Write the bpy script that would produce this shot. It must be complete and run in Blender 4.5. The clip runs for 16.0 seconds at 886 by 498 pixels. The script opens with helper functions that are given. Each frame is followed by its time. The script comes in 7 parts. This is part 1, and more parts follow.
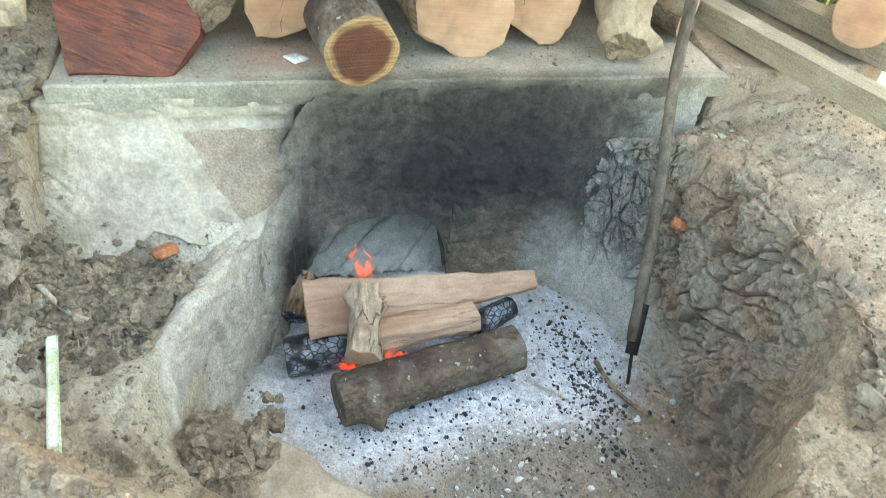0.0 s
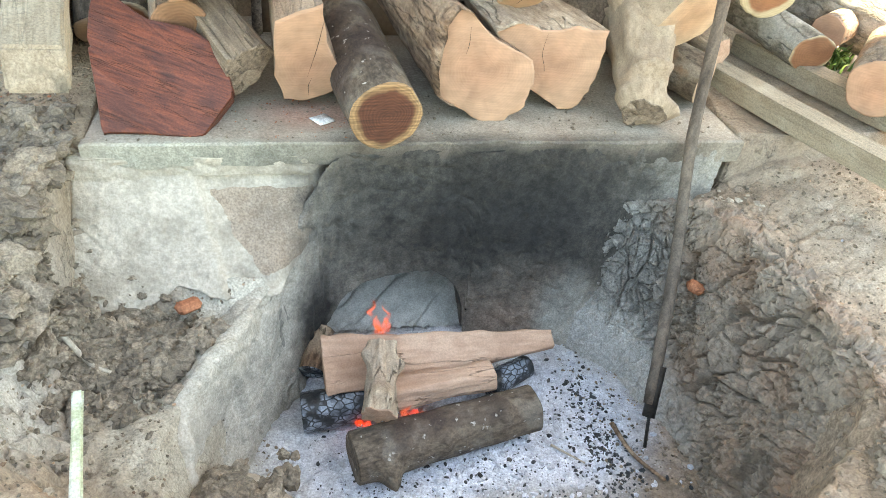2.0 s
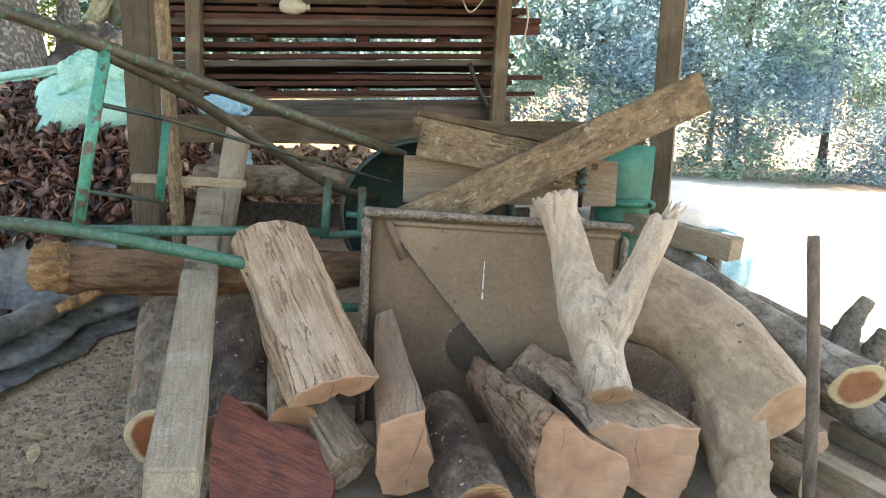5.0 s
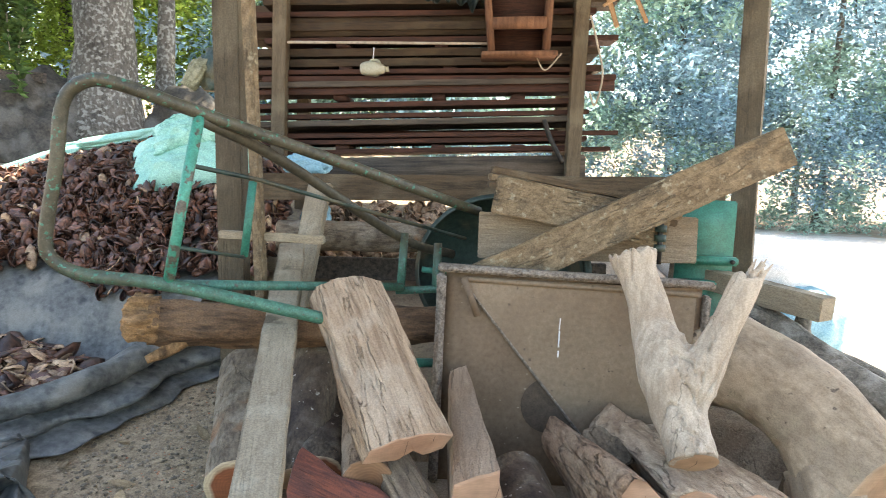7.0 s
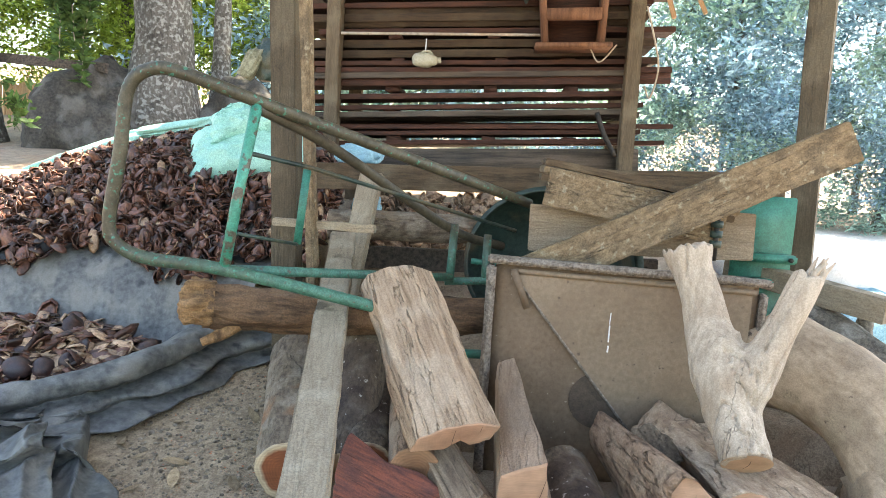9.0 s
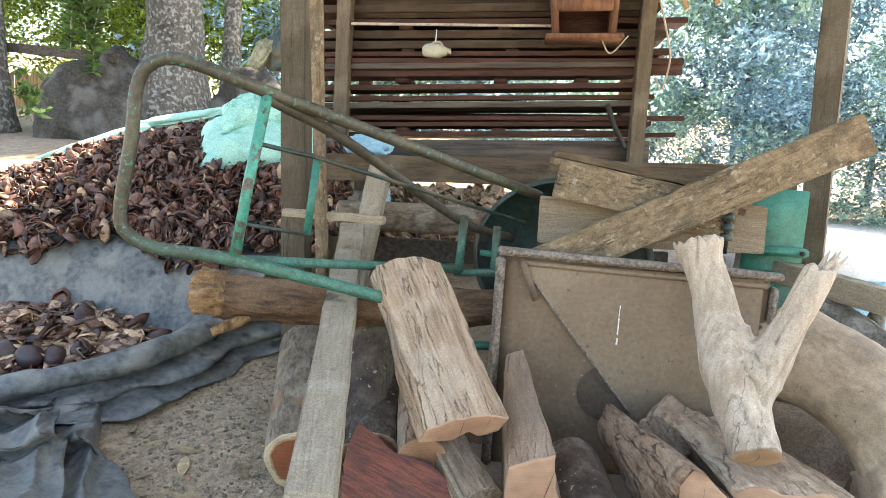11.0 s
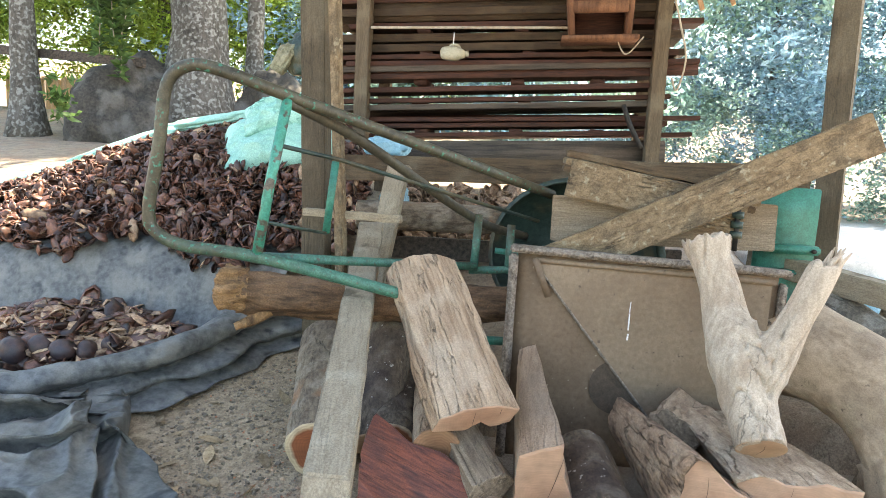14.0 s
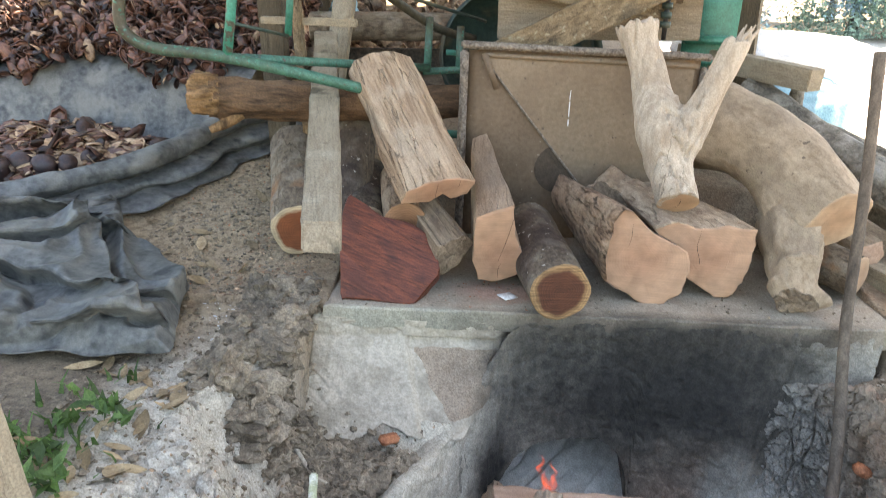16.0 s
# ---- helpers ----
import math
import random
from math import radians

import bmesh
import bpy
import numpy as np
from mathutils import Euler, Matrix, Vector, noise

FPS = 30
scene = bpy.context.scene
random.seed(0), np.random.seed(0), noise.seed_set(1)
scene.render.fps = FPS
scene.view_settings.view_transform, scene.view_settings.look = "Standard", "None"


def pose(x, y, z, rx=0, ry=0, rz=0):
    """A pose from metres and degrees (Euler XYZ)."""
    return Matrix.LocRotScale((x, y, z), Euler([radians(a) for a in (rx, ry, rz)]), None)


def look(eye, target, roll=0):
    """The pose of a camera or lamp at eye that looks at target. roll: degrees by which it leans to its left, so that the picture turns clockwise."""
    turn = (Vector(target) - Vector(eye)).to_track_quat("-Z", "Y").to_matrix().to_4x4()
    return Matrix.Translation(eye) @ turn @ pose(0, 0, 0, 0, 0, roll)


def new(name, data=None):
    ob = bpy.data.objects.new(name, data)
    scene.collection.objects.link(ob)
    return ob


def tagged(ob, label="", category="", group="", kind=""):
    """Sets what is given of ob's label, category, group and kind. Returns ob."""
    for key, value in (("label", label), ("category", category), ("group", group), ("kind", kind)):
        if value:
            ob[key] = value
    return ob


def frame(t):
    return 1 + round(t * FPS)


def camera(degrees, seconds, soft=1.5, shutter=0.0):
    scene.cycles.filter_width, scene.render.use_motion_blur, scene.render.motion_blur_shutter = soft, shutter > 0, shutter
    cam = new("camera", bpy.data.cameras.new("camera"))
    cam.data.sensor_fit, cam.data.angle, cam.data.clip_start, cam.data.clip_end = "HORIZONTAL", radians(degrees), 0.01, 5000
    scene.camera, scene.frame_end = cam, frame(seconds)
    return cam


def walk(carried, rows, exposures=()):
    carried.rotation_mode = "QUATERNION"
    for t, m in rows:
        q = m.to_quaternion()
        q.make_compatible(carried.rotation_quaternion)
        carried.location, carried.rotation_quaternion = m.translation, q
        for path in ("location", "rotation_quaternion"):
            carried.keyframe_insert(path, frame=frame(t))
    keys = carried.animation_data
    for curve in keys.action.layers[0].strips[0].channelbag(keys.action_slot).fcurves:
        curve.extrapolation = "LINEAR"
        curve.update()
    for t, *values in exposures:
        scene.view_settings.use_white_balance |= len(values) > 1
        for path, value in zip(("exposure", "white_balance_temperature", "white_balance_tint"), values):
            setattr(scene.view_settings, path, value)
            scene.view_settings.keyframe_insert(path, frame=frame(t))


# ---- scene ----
cam = camera(63.9, 16.0, soft=0.85, shutter=0.35)
PATH = [
    (0, (-0.348, -1.409, 0.77), (0.088, 0.032, -0.547), 7.3),
    (0.5, (-0.35, -1.405, 0.798), (0.056, 0.102, -0.452), 6.9),
    (1, (-0.349, -1.406, 0.808), (0.046, 0.135, -0.404), 7.0),
    (1.5, (-0.353, -1.409, 0.804), (0.045, 0.144, -0.392), 6.7),
    (2, (-0.36, -1.409, 0.799), (0.043, 0.129, -0.415), 7.0),
    (2.5, (-0.355, -1.407, 0.824), (0.046, 0.206, -0.289), 7.0),
    (3, (-0.368, -1.412, 0.843), (0.024, 0.321, -0.076), 6.7),
    (3.5, (-0.376, -1.418, 0.878), (-0.064, 0.418, 0.149), 4.9),
    (4, (-0.384, -1.417, 0.902), (-0.111, 0.47, 0.297), 4.4),
    (4.5, (-0.397, -1.421, 0.915), (-0.176, 0.512, 0.448), 3.8),
    (7, (-0.408, -1.426, 0.934), (-0.446, 0.561, 0.712), 2.6),
    (7.5, (-0.42, -1.43, 0.932), (-0.546, 0.555, 0.718), 3.4),
    (8, (-0.421, -1.427, 0.93), (-0.575, 0.554, 0.702), 3.4),
    (8.5, (-0.423, -1.43, 0.93), (-0.582, 0.552, 0.708), 3.6),
    (9, (-0.421, -1.427, 0.927), (-0.586, 0.551, 0.679), 3.4),
    (9.5, (-0.421, -1.425, 0.927), (-0.599, 0.549, 0.662), 3.5),
    (12, (-0.422, -1.427, 0.925), (-0.611, 0.544, 0.644), 3.6),
    (12.5, (-0.42, -1.426, 0.924), (-0.599, 0.544, 0.63), 3.5),
    (13, (-0.42, -1.424, 0.924), (-0.602, 0.544, 0.619), 3.5),
    (13.5, (-0.414, -1.431, 0.926), (-0.564, 0.541, 0.633), 4.0),
    (14, (-0.393, -1.488, 0.927), (-0.643, 0.478, 0.653), 3.3),
    (14.5, (-0.401, -1.601, 0.911), (-0.573, 0.37, 0.615), 2.1),
    (15, (-0.415, -1.71, 0.881), (-0.537, 0.242, 0.463), 2.5),
    (15.5, (-0.418, -1.752, 0.853), (-0.516, 0.165, 0.289), 2.6),
    (16, (-0.403, -1.755, 0.835), (-0.479, 0.117, 0.134), 1.6),
]
walk(cam, [(t, look(eye, target, roll)) for t, eye, target, roll in PATH],
     exposures=[(0, 3.2, 9300, -4), (1, 3.2, 9300, 3), (2, 3.2, 9300, 4), (2.5, 3.15, 9200, 5), (3, 2.68, 8900, 7), (3.5, 2.35, 8600, 9), (4.5, 2.28, 8400, 9), (7, 2.44, 8000, 9), (8.5, 2.56, 8000, 9), (14, 2.58, 8000, 8), (16, 2.56, 8600, 11)])

# ---- world, sun, exposure ----
world = bpy.data.worlds.new("world")
scene.world = world
world.use_nodes = True
wn = world.node_tree
sky = wn.nodes.new("ShaderNodeTexSky")
sky.sky_type = "NISHITA"
sky.sun_disc = False
SUN_EL, SUN_AZ = 62.0, 50.0
sky.sun_elevation, sky.sun_rotation = radians(SUN_EL), radians(SUN_AZ)
wn.links.new(sky.outputs[0], wn.nodes["Background"].inputs[0])
wn.nodes["Background"].inputs[1].default_value = 0.15
sun_data = bpy.data.lights.new("sun", "SUN")
sun_data.energy, sun_data.angle, sun_data.color = 4.5, radians(0.5), (1.0, 0.95, 0.87)
sun = new("sun", sun_data)
# the sky's rotation is counted from +y towards +x
sd = Vector((math.sin(radians(SUN_AZ)) * math.cos(radians(SUN_EL)), math.cos(radians(SUN_AZ)) * math.cos(radians(SUN_EL)), math.sin(radians(SUN_EL))))
sun.matrix_world = look(sd * 30, (0, 0, 0))


# ---- materials ----
def rgb(c):
    return (*c, 1.0)


def material(name, dark, light, scale=8.0, stretch=(1, 1, 1), rough=0.85, bump=0.3, fine=60.0, stain=None, stain_scale=2.0,
             stain_amount=0.5, metal=0.0, island=0.0, contrast=0.25, bump_dist=0.01, cracks=None, grit=0.22, grit_scale=230.0, sat=1.0):
    """Two noises (a broad and a fine one) between two colours, stains of a third one, and relief."""
    m = bpy.data.materials.new(name)
    m.use_nodes = True
    n, l = m.node_tree.nodes, m.node_tree.links
    b = n["Principled BSDF"]
    tc = n.new("ShaderNodeTexCoord")
    mp = n.new("ShaderNodeMapping")
    mp.inputs["Scale"].default_value = stretch
    l.new(tc.outputs["Object"], mp.inputs[0])
    a = n.new("ShaderNodeTexNoise")
    a.inputs["Scale"].default_value, a.inputs["Detail"].default_value, a.inputs["Roughness"].default_value = scale, 6, 0.65
    f = n.new("ShaderNodeTexNoise")
    f.inputs["Scale"].default_value, f.inputs["Detail"].default_value = fine, 4
    l.new(mp.outputs[0], a.inputs["Vector"])
    l.new(mp.outputs[0], f.inputs["Vector"])
    mx = n.new("ShaderNodeMath")
    mx.operation = "MULTIPLY_ADD"
    mx.inputs[1].default_value = 0.45
    l.new(f.outputs[0], mx.inputs[0])
    sc = n.new("ShaderNodeMath")
    sc.operation = "MULTIPLY"
    sc.inputs[1].default_value = 0.6
    l.new(a.outputs[0], sc.inputs[0])
    l.new(sc.outputs[0], mx.inputs[2])
    ramp = n.new("ShaderNodeValToRGB")
    ramp.color_ramp.elements[0].position, ramp.color_ramp.elements[1].position = 0.5 - contrast / 2, 0.5 + contrast / 2
    ramp.color_ramp.elements[0].color, ramp.color_ramp.elements[1].color = rgb(dark), rgb(light)
    l.new(mx.outputs[0], ramp.inputs[0])
    colour = ramp.outputs[0]
    if stain:
        s = n.new("ShaderNodeTexNoise")
        s.inputs["Scale"].default_value, s.inputs["Detail"].default_value = stain_scale, 5
        l.new(tc.outputs["Object"], s.inputs["Vector"])
        sr = n.new("ShaderNodeValToRGB")
        sr.color_ramp.elements[0].position, sr.color_ramp.elements[1].position = 0.5, 0.62
        l.new(s.outputs[0], sr.inputs[0])
        am = n.new("ShaderNodeMath")
        am.operation = "MULTIPLY"
        am.inputs[1].default_value = stain_amount
        l.new(sr.outputs[0], am.inputs[0])
        mix = n.new("ShaderNodeMixRGB")
        l.new(am.outputs[0], mix.inputs[0])
        l.new(colour, mix.inputs[1])
        mix.inputs[2].default_value = rgb(stain)
        colour = mix.outputs[0]
    height = mx.outputs[0]
    if grit:
        gn = n.new("ShaderNodeTexNoise")
        gn.inputs["Scale"].default_value, gn.inputs["Detail"].default_value, gn.inputs["Roughness"].default_value = grit_scale, 3, 0.7
        l.new(tc.outputs["Object"], gn.inputs["Vector"])
        gr = n.new("ShaderNodeMapRange")
        gr.inputs[1].default_value, gr.inputs[2].default_value = 0.35, 0.65
        gr.inputs[3].default_value, gr.inputs[4].default_value = 1 - grit, 1 + grit
        l.new(gn.outputs[0], gr.inputs[0])
        gh = n.new("ShaderNodeHueSaturation")
        gh.inputs["Saturation"].default_value = sat
        l.new(gr.outputs[0], gh.inputs["Value"])
        l.new(colour, gh.inputs["Color"])
        colour = gh.outputs[0]
    if cracks:
        # broken furrows along the grain: scale, stretch, width, how dark
        cm = n.new("ShaderNodeMapping")
        cm.inputs["Scale"].default_value = cracks[1]
        l.new(tc.outputs["Object"], cm.inputs[0])
        vo = n.new("ShaderNodeTexNoise")
        vo.inputs["Scale"].default_value, vo.inputs["Detail"].default_value, vo.inputs["Roughness"].default_value = cracks[0], 5, 0.6
        l.new(cm.outputs[0], vo.inputs["Vector"])
        ab = n.new("ShaderNodeMath")
        ab.operation = "SUBTRACT"
        ab.inputs[1].default_value = 0.5
        l.new(vo.outputs[0], ab.inputs[0])
        a2 = n.new("ShaderNodeMath")
        a2.operation = "ABSOLUTE"
        l.new(ab.outputs[0], a2.inputs[0])
        pt = n.new("ShaderNodeMapRange")
        pt.inputs[1].default_value, pt.inputs[2].default_value = 0.42, 0.62
        pt.inputs[3].default_value, pt.inputs[4].default_value = cracks[2] * 0.15, 0.0
        l.new(a.outputs[0], pt.inputs[0])
        ad = n.new("ShaderNodeMath")
        l.new(a2.outputs[0], ad.inputs[0])
        l.new(pt.outputs[0], ad.inputs[1])
        cr = n.new("ShaderNodeMapRange")
        cr.inputs[2].default_value = cracks[2] * 0.22
        l.new(ad.outputs[0], cr.inputs[0])
        dk = n.new("ShaderNodeMapRange")
        dk.inputs[3].default_value = 1 - cracks[3]
        l.new(cr.outputs[0], dk.inputs[0])
        ch = n.new("ShaderNodeHueSaturation")
        l.new(dk.outputs[0], ch.inputs["Value"])
        l.new(colour, ch.inputs["Color"])
        colour = ch.outputs[0]
        hm = n.new("ShaderNodeMath")
        hm.operation = "MULTIPLY_ADD"
        hm.inputs[1].default_value = 0.7
        l.new(cr.outputs[0], hm.inputs[0])
        l.new(mx.outputs[0], hm.inputs[2])
        height = hm.outputs[0]
    if island:
        g = n.new("ShaderNodeNewGeometry")
        hs = n.new("ShaderNodeHueSaturation")
        mr = n.new("ShaderNodeMapRange")
        mr.inputs[3].default_value, mr.inputs[4].default_value = 1 - island, 1 + island
        l.new(g.outputs["Random Per Island"], mr.inputs[0])
        l.new(mr.outputs[0], hs.inputs["Value"])
        l.new(colour, hs.inputs["Color"])
        colour = hs.outputs[0]
    l.new(colour, b.inputs["Base Color"])
    b.inputs["Roughness"].default_value, b.inputs["Metallic"].default_value = rough, metal
    if bump:
        bp = n.new("ShaderNodeBump")
        bp.inputs["Strength"].default_value, bp.inputs["Distance"].default_value = bump, bump_dist
        l.new(height, bp.inputs["Height"])
        l.new(bp.outputs[0], b.inputs["Normal"])
    return m


def cut_wood(name, heart, sap, radius, heart_at=0.6, soft=0.1, rings=90.0, dark_ring=0.75, saw=0.25):
    """A sawn end: rings round the pith in the object's own x and y, heartwood inside sapwood, saw marks and cracks."""
    m = bpy.data.materials.new(name)
    m.use_nodes = True
    n, l = m.node_tree.nodes, m.node_tree.links
    b = n["Principled BSDF"]
    tc = n.new("ShaderNodeTexCoord")
    ns = n.new("ShaderNodeTexNoise")
    ns.inputs["Scale"].default_value, ns.inputs["Detail"].default_value = 14, 3
    l.new(tc.outputs["Object"], ns.inputs["Vector"])
    mixv = n.new("ShaderNodeMixRGB")
    mixv.blend_type = "ADD"
    mixv.inputs[0].default_value = radius * 0.45
    l.new(tc.outputs["Object"], mixv.inputs[1])
    l.new(ns.outputs["Color"], mixv.inputs[2])
    sub = n.new("ShaderNodeVectorMath")
    sub.operation = "SUBTRACT"
    sub.inputs[1].default_value = (radius * 0.225, radius * 0.225, 0)
    l.new(mixv.outputs[0], sub.inputs[0])
    fl = n.new("ShaderNodeVectorMath")
    fl.operation = "MULTIPLY"
    fl.inputs[1].default_value = (1, 1, 0)
    l.new(sub.outputs[0], fl.inputs[0])
    ln = n.new("ShaderNodeVectorMath")
    ln.operation = "LENGTH"
    l.new(fl.outputs[0], ln.inputs[0])
    rr = n.new("ShaderNodeMath")
    rr.operation = "DIVIDE"
    rr.inputs[1].default_value = radius
    l.new(ln.outputs["Value"], rr.inputs[0])
    ramp = n.new("ShaderNodeValToRGB")
    e = ramp.color_ramp.elements
    e[0].position, e[1].position = max(0.0, heart_at - soft), min(1.0, heart_at + soft)
    e[0].color, e[1].color = rgb(heart), rgb(sap)
    l.new(rr.outputs[0], ramp.inputs[0])
    w = n.new("ShaderNodeMath")
    w.operation = "MULTIPLY"
    w.inputs[1].default_value = rings * radius / 0.1
    l.new(rr.outputs[0], w.inputs[0])
    sn = n.new("ShaderNodeMath")
    sn.operation = "SINE"
    l.new(w.outputs[0], sn.inputs[0])
    mr = n.new("ShaderNodeMapRange")
    mr.inputs[1].default_value, mr.inputs[2].default_value = -1, 1
    mr.inputs[3].default_value, mr.inputs[4].default_value = dark_ring, 1.0
    l.new(sn.outputs[0], mr.inputs[0])
    # saw marks across the face
    mp = n.new("ShaderNodeMapping")
    mp.inputs["Scale"].default_value = (6, 160, 6)
    mp.inputs["Rotation"].default_value = (0, 0, radians(8))
    l.new(tc.outputs["Object"], mp.inputs[0])
    s2 = n.new("ShaderNodeTexNoise")
    s2.inputs["Scale"].default_value, s2.inputs["Detail"].default_value = 1.5, 3
    l.new(mp.outputs[0], s2.inputs["Vector"])
    m2 = n.new("ShaderNodeMapRange")
    m2.inputs[3].default_value, m2.inputs[4].default_value = 1 - saw, 1 + saw
    l.new(s2.outputs[0], m2.inputs[0])
    mm = n.new("ShaderNodeMath")
    mm.operation = "MULTIPLY"
    l.new(mr.outputs[0], mm.inputs[0])
    l.new(m2.outputs[0], mm.inputs[1])
    # dirt and drying blotches
    s3 = n.new("ShaderNodeTexNoise")
    s3.inputs["Scale"].default_value, s3.inputs["Detail"].default_value = 22, 6
    l.new(tc.outputs["Object"], s3.inputs["Vector"])
    m3 = n.new("ShaderNodeMapRange")
    m3.inputs[1].default_value, m3.inputs[2].default_value = 0.3, 0.7
    m3.inputs[3].default_value, m3.inputs[4].default_value = 0.78, 1.12
    l.new(s3.outputs[0], m3.inputs[0])
    m4 = n.new("ShaderNodeMath")
    m4.operation = "MULTIPLY"
    l.new(mm.outputs[0], m4.inputs[0])
    l.new(m3.outputs[0], m4.inputs[1])
    hs = n.new("ShaderNodeHueSaturation")
    hs.inputs["Saturation"].default_value = 1.05
    l.new(m4.outputs[0], hs.inputs["Value"])
    l.new(ramp.outputs[0], hs.inputs["Color"])
    l.new(hs.outputs[0], b.inputs["Base Color"])
    b.inputs["Roughness"].default_value = 0.75
    bp = n.new("ShaderNodeBump")
    bp.inputs["Strength"].default_value, bp.inputs["Distance"].default_value = 0.25, 0.004
    l.new(mm.outputs[0], bp.inputs["Height"])
    l.new(bp.outputs[0], b.inputs["Normal"])
    return m


def mix_by(m, other_dark, other_light, build):
    """Lays a second tone over material m where the mask that build(nodes, links, texcoord) gives is 1."""
    n, l = m.node_tree.nodes, m.node_tree.links
    b = n["Principled BSDF"]
    old = b.inputs["Base Color"].links[0].from_socket
    tc = n.new("ShaderNodeTexCoord")
    mask = build(n, l, tc)
    ns = n.new("ShaderNodeTexNoise")
    ns.inputs["Scale"].default_value, ns.inputs["Detail"].default_value, ns.inputs["Roughness"].default_value = 40, 8, 0.7
    l.new(tc.outputs["Object"], ns.inputs["Vector"])
    rp = n.new("ShaderNodeValToRGB")
    rp.color_ramp.elements[0].position, rp.color_ramp.elements[1].position = 0.35, 0.65
    rp.color_ramp.elements[0].color, rp.color_ramp.elements[1].color = rgb(other_dark), rgb(other_light)
    l.new(ns.outputs[0], rp.inputs[0])
    mx = n.new("ShaderNodeMixRGB")
    fine = n.new("ShaderNodeTexNoise")
    fine.inputs["Scale"].default_value, fine.inputs["Detail"].default_value, fine.inputs["Roughness"].default_value = 210, 3, 0.7
    l.new(tc.outputs["Object"], fine.inputs["Vector"])
    fr = n.new("ShaderNodeMapRange")
    fr.inputs[1].default_value, fr.inputs[2].default_value, fr.inputs[3].default_value, fr.inputs[4].default_value = 0.35, 0.65, 0.72, 1.28
    l.new(fine.outputs[0], fr.inputs[0])
    fh = n.new("ShaderNodeHueSaturation")
    l.new(fr.outputs[0], fh.inputs["Value"])
    l.new(rp.outputs[0], fh.inputs["Color"])
    l.new(mask, mx.inputs[0])
    l.new(old, mx.inputs[1])
    l.new(fh.outputs[0], mx.inputs[2])
    l.new(mx.outputs[0], b.inputs["Base Color"])
    return m


def blob_mask(centre, radii, edge=0.35, wobble=0.5, noise_scale=6.0):
    """A mask that is 1 inside a rough ellipsoid."""
    def build(n, l, tc):
        ns = n.new("ShaderNodeTexNoise")
        ns.inputs["Scale"].default_value, ns.inputs["Detail"].default_value = noise_scale, 5
        l.new(tc.outputs["Object"], ns.inputs["Vector"])
        s = n.new("ShaderNodeVectorMath")
        s.operation = "SUBTRACT"
        s.inputs[1].default_value = centre
        l.new(tc.outputs["Object"], s.inputs[0])
        d = n.new("ShaderNodeVectorMath")
        d.operation = "DIVIDE"
        d.inputs[1].default_value = radii
        l.new(s.outputs[0], d.inputs[0])
        ln = n.new("ShaderNodeVectorMath")
        ln.operation = "LENGTH"
        l.new(d.outputs[0], ln.inputs[0])
        ad = n.new("ShaderNodeMath")
        ad.operation = "MULTIPLY_ADD"
        ad.inputs[1].default_value = wobble
        l.new(ns.outputs[0], ad.inputs[0])
        l.new(ln.outputs["Value"], ad.inputs[2])
        mr = n.new("ShaderNodeMapRange")
        mr.inputs[1].default_value, mr.inputs[2].default_value = 1 + wobble / 2 - edge, 1 + wobble / 2 + edge
        mr.inputs[3].default_value, mr.inputs[4].default_value = 1, 0
        l.new(ad.outputs[0], mr.inputs[0])
        return mr.outputs[0]
    return build


def noise_mask(scale, low, high, stretch=(1, 1, 1)):
    def build(n, l, tc):
        mp = n.new("ShaderNodeMapping")
        mp.inputs["Scale"].default_value = stretch
        l.new(tc.outputs["Object"], mp.inputs[0])
        ns = n.new("ShaderNodeTexNoise")
        ns.inputs["Scale"].default_value, ns.inputs["Detail"].default_value = scale, 6
        l.new(mp.outputs[0], ns.inputs["Vector"])
        mr = n.new("ShaderNodeMapRange")
        mr.inputs[1].default_value, mr.inputs[2].default_value = low, high
        l.new(ns.outputs[0], mr.inputs[0])
        return mr.outputs[0]
    return build


def line_mask(scale, width, stretch=(1, 1, 1), patch=0.5):
    """Thin wandering broken lines."""
    def build(n, l, tc):
        mp = n.new("ShaderNodeMapping")
        mp.inputs["Scale"].default_value = stretch
        l.new(tc.outputs["Object"], mp.inputs[0])
        ns = n.new("ShaderNodeTexNoise")
        ns.inputs["Scale"].default_value, ns.inputs["Detail"].default_value = scale, 6
        l.new(mp.outputs[0], ns.inputs["Vector"])
        s = n.new("ShaderNodeMath")
        s.operation = "SUBTRACT"
        s.inputs[1].default_value = 0.5
        l.new(ns.outputs[0], s.inputs[0])
        b = n.new("ShaderNodeMath")
        b.operation = "ABSOLUTE"
        l.new(s.outputs[0], b.inputs[0])
        mr = n.new("ShaderNodeMapRange")
        mr.inputs[2].default_value, mr.inputs[3].default_value, mr.inputs[4].default_value = width, 1, 0
        l.new(b.outputs[0], mr.inputs[0])
        p = n.new("ShaderNodeTexNoise")
        p.inputs["Scale"].default_value = scale * 0.8
        l.new(tc.outputs["Object"], p.inputs["Vector"])
        pr = n.new("ShaderNodeMapRange")
        pr.inputs[1].default_value, pr.inputs[2].default_value = patch - 0.04, patch + 0.08
        l.new(p.outputs[0], pr.inputs[0])
        m = n.new("ShaderNodeMath")
        m.operation = "MULTIPLY"
        l.new(mr.outputs[0], m.inputs[0])
        l.new(pr.outputs[0], m.inputs[1])
        return m.outputs[0]
    return build


